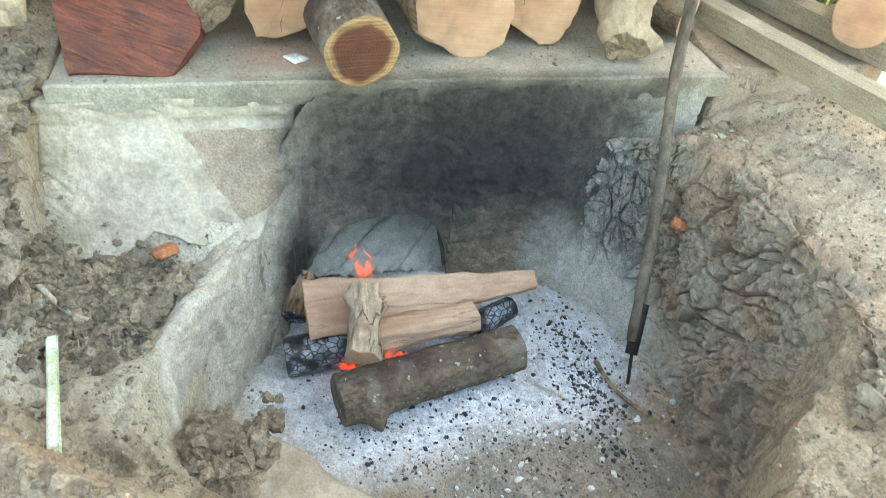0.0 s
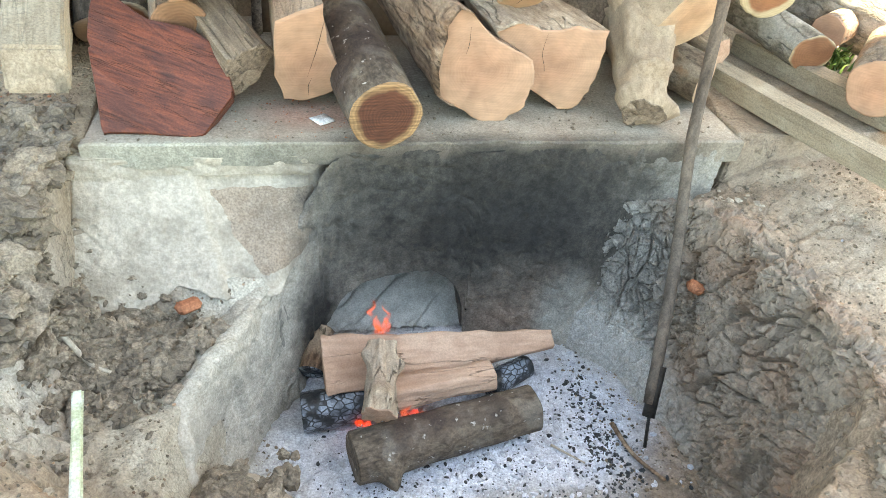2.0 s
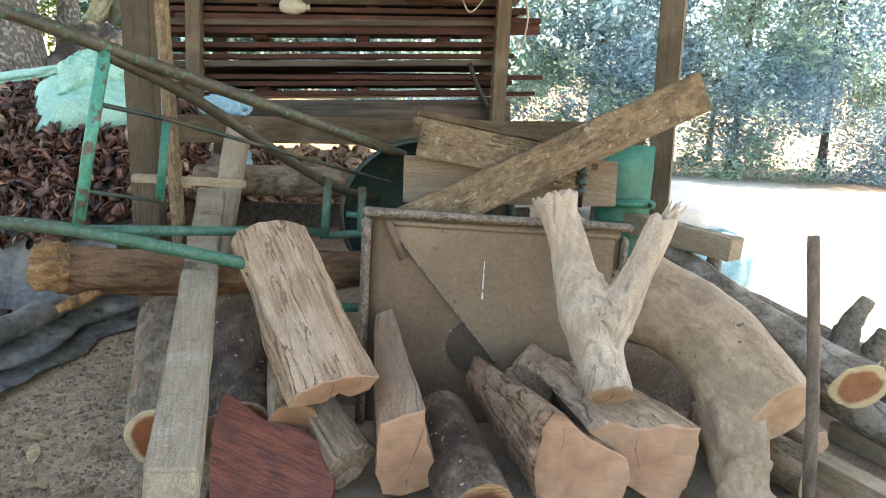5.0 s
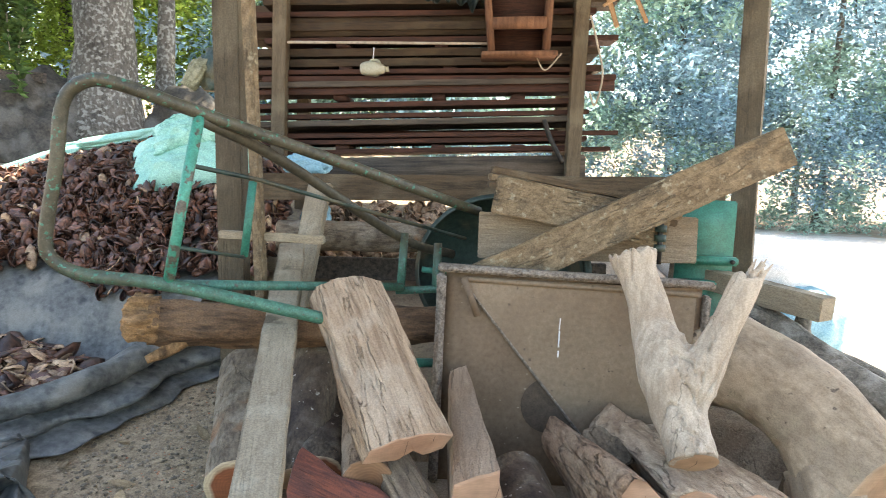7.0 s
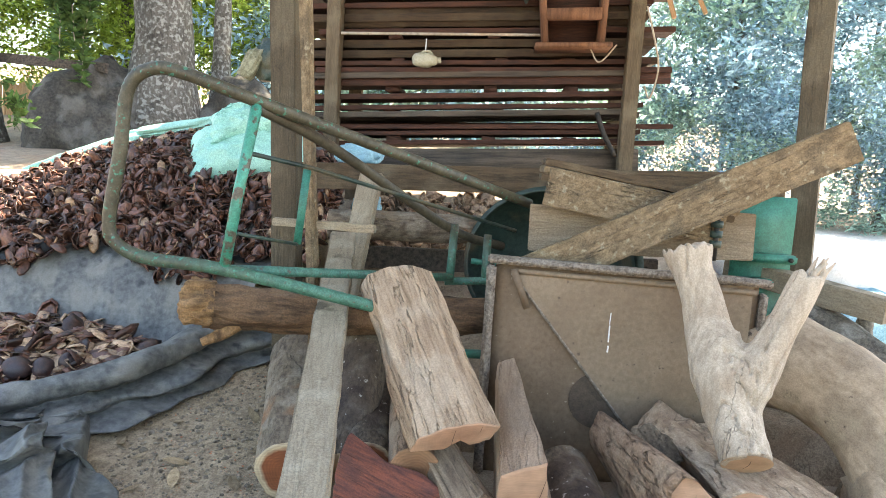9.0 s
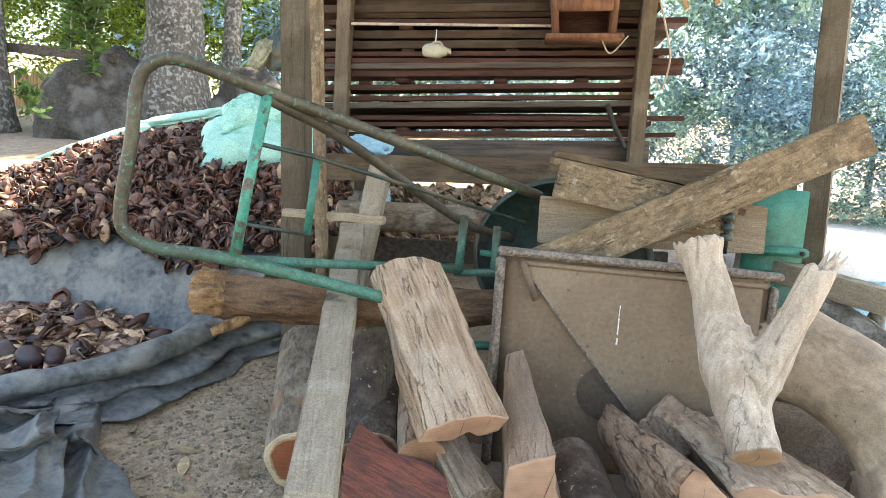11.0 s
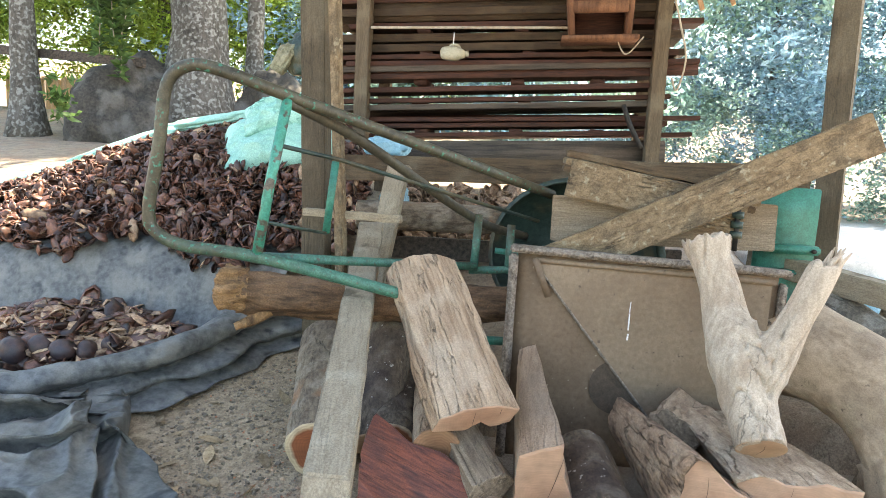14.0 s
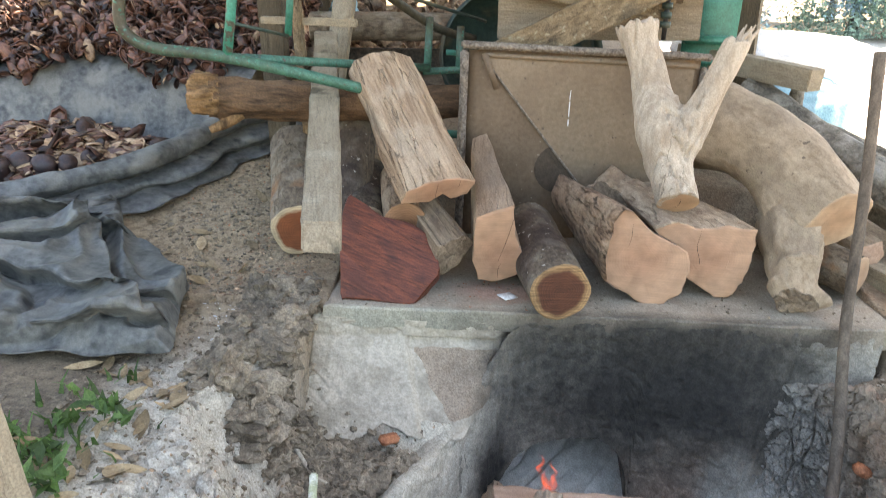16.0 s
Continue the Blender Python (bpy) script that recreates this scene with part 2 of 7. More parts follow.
M = {}
M["earth"] = material("earth", (0.14, 0.098, 0.067), (0.37, 0.285, 0.20), 12, fine=130, bump=0.7, stain=(0.30, 0.18, 0.11), stain_scale=4, stain_amount=0.5, contrast=0.26, bump_dist=0.012, cracks=(9, (1, 1, 0.45), 0.08, 0.4), grit=0.22)
M["bank"] = material("bank_earth", (0.145, 0.112, 0.084), (0.37, 0.292, 0.222), 7, (1, 1, 0.5), fine=70, bump=0.3, stain=(0.30, 0.19, 0.125), stain_scale=7, stain_amount=0.6, contrast=0.28, cracks=(11, (1, 1, 0.4), 0.06, 0.5), bump_dist=0.006, grit=0.16, grit_scale=180)
M["concrete"] = material("concrete", (0.25, 0.21, 0.16), (0.44, 0.38, 0.30), 7, fine=120, bump=0.25, stain=(0.32, 0.22, 0.16), stain_scale=6, stain_amount=0.35)
M["plaster"] = material("plaster", (0.36, 0.305, 0.235), (0.60, 0.525, 0.42), 7, fine=70, bump=0.9, stain=(0.33, 0.275, 0.205), stain_scale=11, stain_amount=0.55, contrast=0.28, bump_dist=0.012, grit=0.14, grit_scale=160)
M["ash"] = material("ash", (0.34, 0.36, 0.40), (0.74, 0.76, 0.80), 14, fine=120, bump=0.8, contrast=0.3)
M["clod"] = material("clod", (0.105, 0.08, 0.056), (0.27, 0.215, 0.155), 16, fine=110, bump=0.9, island=0.3, grit=0.3)
M["char"] = material("charcoal", (0.008, 0.008, 0.009), (0.06, 0.065, 0.07), 30, fine=120, bump=0.6, rough=0.6, island=0.4)
M["burnt_wood"] = material("burnt_wood", (0.006, 0.007, 0.008), (0.035, 0.040, 0.045), 20, fine=70, bump=0.6, rough=0.45)


def char_blocks(n, l, tc):
    """The pale ashen faces of cracked char, split by dark joints."""
    mp = n.new("ShaderNodeMapping")
    mp.inputs["Scale"].default_value = (1, 1, 0.8)
    l.new(tc.outputs["Object"], mp.inputs[0])
    vo = n.new("ShaderNodeTexVoronoi")
    vo.feature = "DISTANCE_TO_EDGE"
    vo.inputs["Scale"].default_value = 62
    l.new(mp.outputs[0], vo.inputs["Vector"])
    a = n.new("ShaderNodeMapRange")
    a.inputs[1].default_value, a.inputs[2].default_value = 0.04, 0.12
    l.new(vo.outputs["Distance"], a.inputs[0])
    ns = n.new("ShaderNodeTexNoise")
    ns.inputs["Scale"].default_value = 22
    l.new(tc.outputs["Object"], ns.inputs["Vector"])
    b = n.new("ShaderNodeMapRange")
    b.inputs[1].default_value, b.inputs[2].default_value = 0.44, 0.56
    l.new(ns.outputs[0], b.inputs[0])
    m = n.new("ShaderNodeMath")
    m.operation = "MULTIPLY"
    l.new(a.outputs[0], m.inputs[0])
    l.new(b.outputs[0], m.inputs[1])
    return m.outputs[0]


mix_by(M["burnt_wood"], (0.16, 0.19, 0.23), (0.36, 0.42, 0.48), char_blocks)
M["brick"] = material("brick", (0.34, 0.11, 0.05), (0.50, 0.20, 0.10), 20, fine=120, bump=0.4)
M["bark_grey"] = material("bark_grey", (0.085, 0.060, 0.040), (0.22, 0.17, 0.118), 11, (1, 1, 0.5), fine=90, bump=0.8, stain=(0.35, 0.30, 0.235), stain_scale=14, stain_amount=0.5, contrast=0.2, cracks=(14, (1, 1, 0.35), 0.12, 0.4), sat=1.03)
mix_by(M["bark_grey"], (0.20, 0.10, 0.05), (0.30, 0.17, 0.09), noise_mask(9, 0.60, 0.70))
M["bark_dark"] = material("bark_dark", (0.058, 0.043, 0.031), (0.165, 0.128, 0.092), 14, (1, 1, 0.5), fine=110, bump=0.8, stain=(0.27, 0.245, 0.205), stain_scale=16, stain_amount=0.4, contrast=0.2, sat=1.03)
mix_by(M["bark_dark"], (0.035, 0.022, 0.018), (0.07, 0.05, 0.04), noise_mask(6, 0.54, 0.68))
mix_by(M["bark_dark"], (0.34, 0.32, 0.28), (0.45, 0.43, 0.39), noise_mask(55, 0.66, 0.70))
M["bark_brown"] = material("bark_brown", (0.10, 0.058, 0.035), (0.34, 0.225, 0.148), 14, (1, 1, 0.4), fine=80, bump=1.0, stain=(0.46, 0.345, 0.24), stain_scale=12, stain_amount=0.5, contrast=0.18, cracks=(13, (1, 1, 0.3), 0.10, 0.45), bump_dist=0.02)
M["torn_bark"] = material("torn_bark", (0.045, 0.025, 0.013), (0.17, 0.10, 0.055), 16, (1, 1, 0.3), fine=80, bump=1.0, stain=(0.22, 0.13, 0.07), stain_scale=10, stain_amount=0.6, contrast=0.2, bump_dist=0.02, grit=0.3)
M["torn_wood"] = material("torn_wood", (0.08, 0.042, 0.018), (0.32, 0.185, 0.085), 26, (1, 1, 0.3), fine=90, bump=1.0, contrast=0.25, bump_dist=0.015, grit=0.3)
M["bark_pale"] = material("bark_pale", (0.28, 0.20, 0.135), (0.52, 0.41, 0.295), 12, (1, 1, 0.4), fine=70, bump=1.0, stain=(0.24, 0.165, 0.12), stain_scale=12, stain_amount=0.5, contrast=0.2, cracks=(14, (1, 1, 0.3), 0.10, 0.4), bump_dist=0.02)
M["trunk_tan"] = material("trunk_tan", (0.26, 0.19, 0.125), (0.46, 0.355, 0.25), 6, (1, 1, 0.6), fine=60, bump=0.6, stain=(0.16, 0.12, 0.085), stain_scale=8, stain_amount=0.45, contrast=0.25, grit=0.16)
mix_by(M["trunk_tan"], (0.32, 0.25, 0.17), (0.40, 0.32, 0.22), noise_mask(14, 0.58, 0.70))
mix_by(M["trunk_tan"], (0.10, 0.075, 0.055), (0.15, 0.11, 0.08), noise_mask(38, 0.66, 0.72))
M["bark_moss"] = material("bark_moss", (0.085, 0.075, 0.058), (0.24, 0.215, 0.175), 14, fine=80, bump=0.9, stain=(0.36, 0.35, 0.31), stain_scale=14, stain_amount=0.5, cracks=(14, (1, 1, 0.35), 0.14, 0.45), sat=1.03)
M["driftwood"] = material("driftwood", (0.33, 0.262, 0.195), (0.53, 0.445, 0.35), 8, (1, 1, 0.25), fine=70, bump=0.7, stain=(0.30, 0.225, 0.16), stain_scale=9, stain_amount=0.5, contrast=0.25, cracks=(6, (1, 1, 0.05), 0.035, 0.7), grit=0.18)
M["cracked"] = material("cracked_wood", (0.235, 0.155, 0.098), (0.44, 0.318, 0.215), 24, (1, 1, 0.10), fine=90, bump=1.0, stain=(0.50, 0.40, 0.30), stain_scale=12, stain_amount=0.4, contrast=0.22, cracks=(30, (1, 1, 0.13), 0.10, 0.42), grit=0.2, bump_dist=0.015)
M["split"] = material("split_wood", (0.38, 0.225, 0.15), (0.57, 0.385, 0.275), 9, (1, 1, 0.2), fine=70, bump=0.8, contrast=0.3, grit=0.12, stain=(0.36, 0.21, 0.14), stain_scale=12, stain_amount=0.4, cracks=(12, (1, 1, 0.1), 0.05, 0.4))
M["split_grey"] = material("split_grey", (0.13, 0.095, 0.068), (0.30, 0.23, 0.165), 11, (1, 1, 0.16), fine=80, bump=0.9, contrast=0.2, cracks=(14, (1, 1, 0.10), 0.14, 0.55), sat=1.03)
M["split_pink"] = material("split_pink", (0.22, 0.15, 0.10), (0.40, 0.29, 0.205), 11, (1, 1, 0.16), fine=80, bump=0.7, contrast=0.26, cracks=(12, (1, 1, 0.10), 0.10, 0.45), stain=(0.25, 0.19, 0.14), stain_scale=7, stain_amount=0.5, sat=1.03)
M["redwood"] = material("redwood", (0.052, 0.014, 0.009), (0.20, 0.055, 0.028), 5, (1.0, 7, 7), fine=22, contrast=0.24, bump=0.4, rough=0.5, stain=(0.05, 0.018, 0.012), stain_scale=11, stain_amount=0.5, cracks=(13, (0.1, 1, 1), 0.07, 0.6), grit=0.2, sat=1.03)
for node in M["redwood"].node_tree.nodes:
    if node.type == "MAPPING":
        # the saw ran slantwise over the slice
        k = node.inputs["Scale"].default_value
        node.vector_type = "TEXTURE"
        node.inputs["Scale"].default_value = (1 / k[0], 1 / k[1], 1 / k[2])
        node.inputs["Rotation"].default_value = (0, 0, radians(-20))
M["plank_grey"] = material("plank_grey", (0.20, 0.158, 0.106), (0.35, 0.29, 0.205), 6, (5, 5, 0.6), fine=30, bump=0.5, contrast=0.4, stain=(0.40, 0.35, 0.26), stain_scale=9, stain_amount=0.6, cracks=(22, (1, 1, 0.04), 0.05, 0.35))
mix_by(M["plank_grey"], (0.09, 0.075, 0.05), (0.14, 0.12, 0.085), noise_mask(11, 0.60, 0.70))
M["plank_brown"] = material("plank_brown", (0.040, 0.026, 0.014), (0.115, 0.077, 0.044), 6, (5, 5, 0.5), fine=30, bump=0.5, stain=(0.20, 0.16, 0.105), stain_scale=6, stain_amount=0.5, cracks=(26, (1, 1, 0.04), 0.07, 0.5), sat=1.03)
M["plank_tan"] = material("plank_tan", (0.17, 0.128, 0.085), (0.31, 0.245, 0.17), 6, (7, 7, 0.6), fine=45, bump=0.5, contrast=0.3, stain=(0.20, 0.15, 0.10), stain_scale=6, stain_amount=0.4, cracks=(26, (1, 1, 0.04), 0.05, 0.4))
M["plank_mid"] = material("plank_mid", (0.075, 0.055, 0.035), (0.165, 0.125, 0.082), 6, (7, 7, 0.6), fine=45, bump=0.6, contrast=0.3, stain=(0.25, 0.205, 0.14), stain_scale=6, stain_amount=0.4, cracks=(26, (1, 1, 0.04), 0.06, 0.5), sat=1.03)
M["post"] = material("post_wood", (0.040, 0.030, 0.019), (0.11, 0.087, 0.056), 6, (7, 7, 0.6), fine=45, bump=0.6, contrast=0.35, stain=(0.19, 0.16, 0.11), stain_scale=6, stain_amount=0.4, cracks=(26, (1, 1, 0.04), 0.07, 0.5), sat=1.03)
M["plank_mould"] = material("plank_mould", (0.115, 0.078, 0.042), (0.26, 0.19, 0.115), 14, (1.5, 1.5, 0.9), fine=60, bump=1.0, stain=(0.085, 0.066, 0.042), stain_scale=13, stain_amount=0.65, contrast=0.24, cracks=(20, (1, 1, 0.08), 0.05, 0.3), grit=0.3, sat=1.03)
mix_by(M["plank_mould"], (0.21, 0.175, 0.11), (0.31, 0.265, 0.18), noise_mask(40, 0.60, 0.68))
M["plank_red"] = material("plank_red", (0.020, 0.008, 0.005), (0.085, 0.031, 0.018), 5, (0.6, 6, 6), fine=30, bump=0.3)
M["rack_brown"] = material("rack_brown", (0.020, 0.012, 0.007), (0.068, 0.040, 0.021), 5, (0.6, 6, 6), fine=30, bump=0.4, stain=(0.10, 0.072, 0.043), stain_scale=5, stain_amount=0.4, sat=1.03)
M["crate"] = material("crate_wood", (0.09, 0.035, 0.017), (0.22, 0.10, 0.05), 6, (4, 4, 0.6), fine=16, bump=0.3)
M["plank_dark"] = material("plank_dark", (0.035, 0.028, 0.022), (0.11, 0.085, 0.065), 5, (0.4, 6, 6), fine=10, bump=0.3)
M["panel"] = material("dusty_panel", (0.125, 0.083, 0.052), (0.20, 0.142, 0.095), 3, fine=70, bump=0.15, rough=0.7, stain=(0.13, 0.088, 0.056), stain_scale=5, stain_amount=0.5, grit=0.08, sat=1.05)
mix_by(M["panel"], (0.32, 0.26, 0.19), (0.38, 0.31, 0.23), noise_mask(60, 0.67, 0.72))
M["panel_pale"] = material("dusty_panel_pale", (0.18, 0.128, 0.082), (0.26, 0.195, 0.135), 3, fine=70, bump=0.15, rough=0.7, stain=(0.17, 0.115, 0.075), stain_scale=4, stain_amount=0.5, grit=0.08, sat=1.05)
mix_by(M["panel_pale"], (0.10, 0.068, 0.045), (0.14, 0.10, 0.068), noise_mask(50, 0.67, 0.74))
M["hole"] = material("brown_hole", (0.05, 0.036, 0.024), (0.10, 0.072, 0.05), 9, fine=60, bump=0.2)
M["rim"] = material("crusted_rim", (0.08, 0.06, 0.045), (0.30, 0.25, 0.20), 45, fine=130, bump=0.8)
M["green"] = material("green_paint", (0.015, 0.11, 0.075), (0.03, 0.20, 0.145), 6, fine=50, bump=0.2, rough=0.5)
M["tube"] = material("chipped_green_tube", (0.030, 0.028, 0.018), (0.085, 0.078, 0.050), 9, fine=60, bump=0.3, rough=0.5)
mix_by(M["tube"], (0.03, 0.10, 0.07), (0.06, 0.19, 0.135), blob_mask((-0.75, 0.5, 0.50), (0.62, 0.6, 0.20), 0.35, 0.8, 12))
mix_by(M["tube"], (0.03, 0.14, 0.095), (0.06, 0.24, 0.17), noise_mask(70, 0.60, 0.66))
mix_by(M["tube"], (0.06, 0.05, 0.035), (0.14, 0.12, 0.09), noise_mask(90, 0.62, 0.68))
M["tube_green"] = material("worn_green_tube", (0.02, 0.15, 0.10), (0.05, 0.30, 0.22), 9, fine=60, bump=0.3, rough=0.5)
mix_by(M["tube_green"], (0.05, 0.045, 0.032), (0.15, 0.13, 0.10), noise_mask(45, 0.51, 0.58))
M["tube_dark"] = material("rust_brown_tube", (0.028, 0.025, 0.017), (0.075, 0.068, 0.046), 9, fine=60, bump=0.3, rough=0.5)
M["dark_metal"] = material("dark_metal", (0.010, 0.022, 0.018), (0.035, 0.065, 0.052), 5, fine=60, bump=0.2, rough=0.55, stain=(0.13, 0.10, 0.055), stain_scale=7, stain_amount=0.6)
M["tarp"] = material("tarp", (0.036, 0.039, 0.038), (0.145, 0.150, 0.143), 7, fine=50, bump=0.25, contrast=0.26, grit=0.14, rough=0.55, stain=(0.21, 0.205, 0.18), stain_scale=10, stain_amount=0.6)
mix_by(M["tarp"], (0.018, 0.021, 0.023), (0.04, 0.044, 0.047), noise_mask(14, 0.58, 0.70))
M["sack_green"] = material("sack_green", (0.17, 0.42, 0.35), (0.33, 0.62, 0.53), 4, fine=160, bump=0.2, rough=0.5)
M["sack_dark"] = material("sack_printed", (0.17, 0.42, 0.34), (0.36, 0.66, 0.56), 5, fine=160, bump=0.2, rough=0.5)
mix_by(M["sack_dark"], (0.06, 0.26, 0.19), (0.11, 0.34, 0.26), line_mask(9, 0.03, (1, 1, 1), 0.5))
M["sheet_blue"] = material("sheet_blue", (0.10, 0.27, 0.36), (0.25, 0.46, 0.55), 6, fine=100, bump=0.2, rough=0.5)
M["sheet_white"] = material("sheet_white", (0.62, 0.64, 0.66), (0.82, 0.83, 0.84), 3, fine=60, bump=0.2, rough=0.5)
M["shell"] = material("shell", (0.022, 0.010, 0.007), (0.15, 0.066, 0.043), 18, fine=80, bump=0.4, rough=0.45, island=0.75)
M["shell_pale"] = material("shell_pale", (0.16, 0.08, 0.045), (0.45, 0.31, 0.20), 18, fine=80, bump=0.4, rough=0.7, island=0.5)
M["nut"] = material("nut_husk", (0.014, 0.012, 0.014), (0.07, 0.032, 0.024), 9, fine=60, bump=0.3, rough=0.5, stain=(0.03, 0.03, 0.04), stain_scale=12, stain_amount=0.7)
M["rock"] = material("rock", (0.018, 0.016, 0.012), (0.070, 0.060, 0.047), 5, fine=40, bump=0.9, stain=(0.22, 0.21, 0.185), stain_scale=4, stain_amount=0.4)
M["trunk"] = material("lichen_trunk", (0.033, 0.028, 0.022), (0.12, 0.108, 0.09), 9, (1, 1, 0.5), fine=50, bump=0.9, stain=(0.30, 0.30, 0.27), stain_scale=26, stain_amount=0.75)
M["bamboo"] = material("bamboo_fence", (0.28, 0.15, 0.07), (0.50, 0.31, 0.17), 4, (4, 4, 0.3), fine=20, bump=0.3)
M["bag_olive"] = material("bag_olive", (0.10, 0.10, 0.06), (0.30, 0.29, 0.20), 8, fine=60, bump=0.3)
M["bamboo_green"] = material("bamboo_green", (0.24, 0.26, 0.14), (0.52, 0.53, 0.36), 14, (1, 1, 0.4), fine=60, bump=0.3, stain=(0.62, 0.62, 0.56), stain_scale=30, stain_amount=0.8)
M["paper"] = material("paper", (0.72, 0.72, 0.70), (0.85, 0.85, 0.83), 10, fine=80, bump=0.15)
M["stick"] = material("poker_stick", (0.06, 0.045, 0.034), (0.18, 0.14, 0.105), 12, (1, 1, 0.25), fine=60, bump=0.6)
M["jug"] = material("jug_plastic", (0.30, 0.28, 0.20), (0.44, 0.41, 0.31), 8, fine=60, bump=0.1, rough=0.4)
M["rag"] = material("rag_cloth", (0.03, 0.045, 0.045), (0.08, 0.11, 0.105), 8, fine=120, bump=0.3)
M["iron"] = material("iron", (0.012, 0.011, 0.010), (0.04, 0.035, 0.03), 20, fine=80, bump=0.3, rough=0.6, metal=0.3)
M["twig"] = material("twig", (0.30, 0.25, 0.19), (0.50, 0.44, 0.35), 12, fine=60, bump=0.4)
M["dead_leaf"] = material("dead_leaf", (0.20, 0.13, 0.065), (0.40, 0.29, 0.17), 20, fine=60, bump=0.2, island=0.35)
M["roof"] = material("roof", (0.20, 0.19, 0.18), (0.32, 0.31, 0.30), 4, fine=30, bump=0.2, rough=0.7)


def leaf_material(name, dark, light):
    m = material(name, dark, light, 6, fine=30, bump=0.0, rough=0.5, island=0.5)
    n, l = m.node_tree.nodes, m.node_tree.links
    b = n["Principled BSDF"]
    tr = n.new("ShaderNodeBsdfTranslucent")
    l.new(b.inputs["Base Color"].links[0].from_socket, tr.inputs[0])
    mx = n.new("ShaderNodeMixShader")
    mx.inputs[0].default_value = 0.55
    l.new(b.outputs[0], mx.inputs[1])
    l.new(tr.outputs[0], mx.inputs[2])
    l.new(mx.outputs[0], n["Material Output"].inputs[0])
    return m


M["leaf"] = leaf_material("leaf", (0.05, 0.11, 0.03), (0.13, 0.22, 0.07))
# smoke haze over the far trees is put into these pale blue leaf colours
M["leaf_haze"] = leaf_material("leaf_haze", (0.12, 0.255, 0.31), (0.41, 0.575, 0.68))
# sunlit spots among them, painted as a greener leaf colour
M["leaf_haze_sunlit"] = leaf_material("leaf_haze_sunlit", (0.13, 0.26, 0.20), (0.43, 0.57, 0.48))
M["leaf_bright"] = leaf_material("leaf_bright", (0.13, 0.23, 0.03), (0.38, 0.48, 0.10))


def flame_material(name, colour, strength):
    m = bpy.data.materials.new(name)
    m.use_nodes = True
    n, l = m.node_tree.nodes, m.node_tree.links
    e, t, x = n.new("ShaderNodeEmission"), n.new("ShaderNodeBsdfTransparent"), n.new("ShaderNodeMixShader")
    e.inputs[0].default_value, e.inputs[1].default_value = rgb(colour), strength
    tc, ns, mr = n.new("ShaderNodeTexCoord"), n.new("ShaderNodeTexNoise"), n.new("ShaderNodeMapRange")
    ns.inputs["Scale"].default_value = 25
    l.new(tc.outputs["Object"], ns.inputs["Vector"])
    l.new(ns.outputs[0], mr.inputs[0])
    mr.inputs[1].default_value, mr.inputs[2].default_value, mr.inputs[3].default_value, mr.inputs[4].default_value = 0.35, 0.7, 0.0, 0.34
    l.new(mr.outputs[0], x.inputs[0])
    l.new(t.outputs[0], x.inputs[1])
    l.new(e.outputs[0], x.inputs[2])
    l.new(x.outputs[0], n["Material Output"].inputs[0])
    return m


M["flame"] = flame_material("flame", (1.0, 0.13, 0.035), 0.30)
M["ember"] = flame_material("ember", (1.0, 0.07, 0.03), 0.32)


# ---- building helpers ----
def nz(x, y, z=0.0):
    return noise.noise((x, y, z))


def mesh_of(name, bm, mat, smooth=True):
    me = bpy.data.meshes.new(name)
    bmesh.ops.recalc_face_normals(bm, faces=bm.faces)
    bm.to_mesh(me)
    bm.free()
    if mat:
        me.materials.append(mat)
    for p in me.polygons:
        p.use_smooth = smooth
    return me


def part(name, bm, mat, parent, label="", m=None, smooth=True):
    ob = new(name, mesh_of(name, bm, mat, smooth))
    ob.parent = parent
    if m is not None:
        ob.matrix_local = m
    if label:
        ob["label"] = label
    return ob


def thing(name, m, label, category, group="", kind=""):
    ob = new(name)
    ob.empty_display_size = 0.05
    ob.matrix_world = m
    return tagged(ob, label, category, group, kind)


def solid(name, bm, mat, m, label, category, group="", kind="", smooth=True):
    ob = new(name, mesh_of(name, bm, mat, smooth))
    ob.matrix_world = m
    return tagged(ob, label, category, group, kind)


def axis_frame(a, b, up=(0, 0, 1)):
    """Local z points from b back to a (towards the near end a), y is up, x right as seen from the near end."""
    a, b = Vector(a), Vector(b)
    z = (a - b).normalized()
    x = Vector(up).cross(z)
    if x.length < 1e-4:
        x = Vector((1, 0, 0))
    x.normalize()
    y = z.cross(x)
    r = Matrix((x, y, z)).transposed().to_4x4()
    return Matrix.Translation(a) @ r


def box_bm(sx, sy, sz, bevel=0.004, wobble=0.0, cuts=0, seed=0):
    """A bevelled box centred on its origin; wobble roughens it."""
    bm = bmesh.new()
    bmesh.ops.create_cube(bm, size=1)
    bmesh.ops.scale(bm, vec=(sx, sy, sz), verts=bm.verts)
    if cuts:
        long = [e for e in bm.edges if e.calc_length() > 0.9 * max(sx, sy, sz)]
        bmesh.ops.subdivide_edges(bm, edges=long, cuts=cuts, use_grid_fill=True)
    if bevel:
        bmesh.ops.bevel(bm, geom=[e for e in bm.edges if len(e.link_faces) == 2 and e.calc_face_angle(0) > 0.5], offset=bevel, segments=2, affect="EDGES")
    if wobble:
        for v in bm.verts:
            c = v.co
            v.co += Vector((nz(c.x * 9 + seed, c.y * 9, c.z * 9), nz(c.x * 9, c.y * 9 + seed, c.z * 9 + 5), nz(c.x * 9, c.y * 9 + 9, c.z * 9 + seed))) * wobble
    return bm


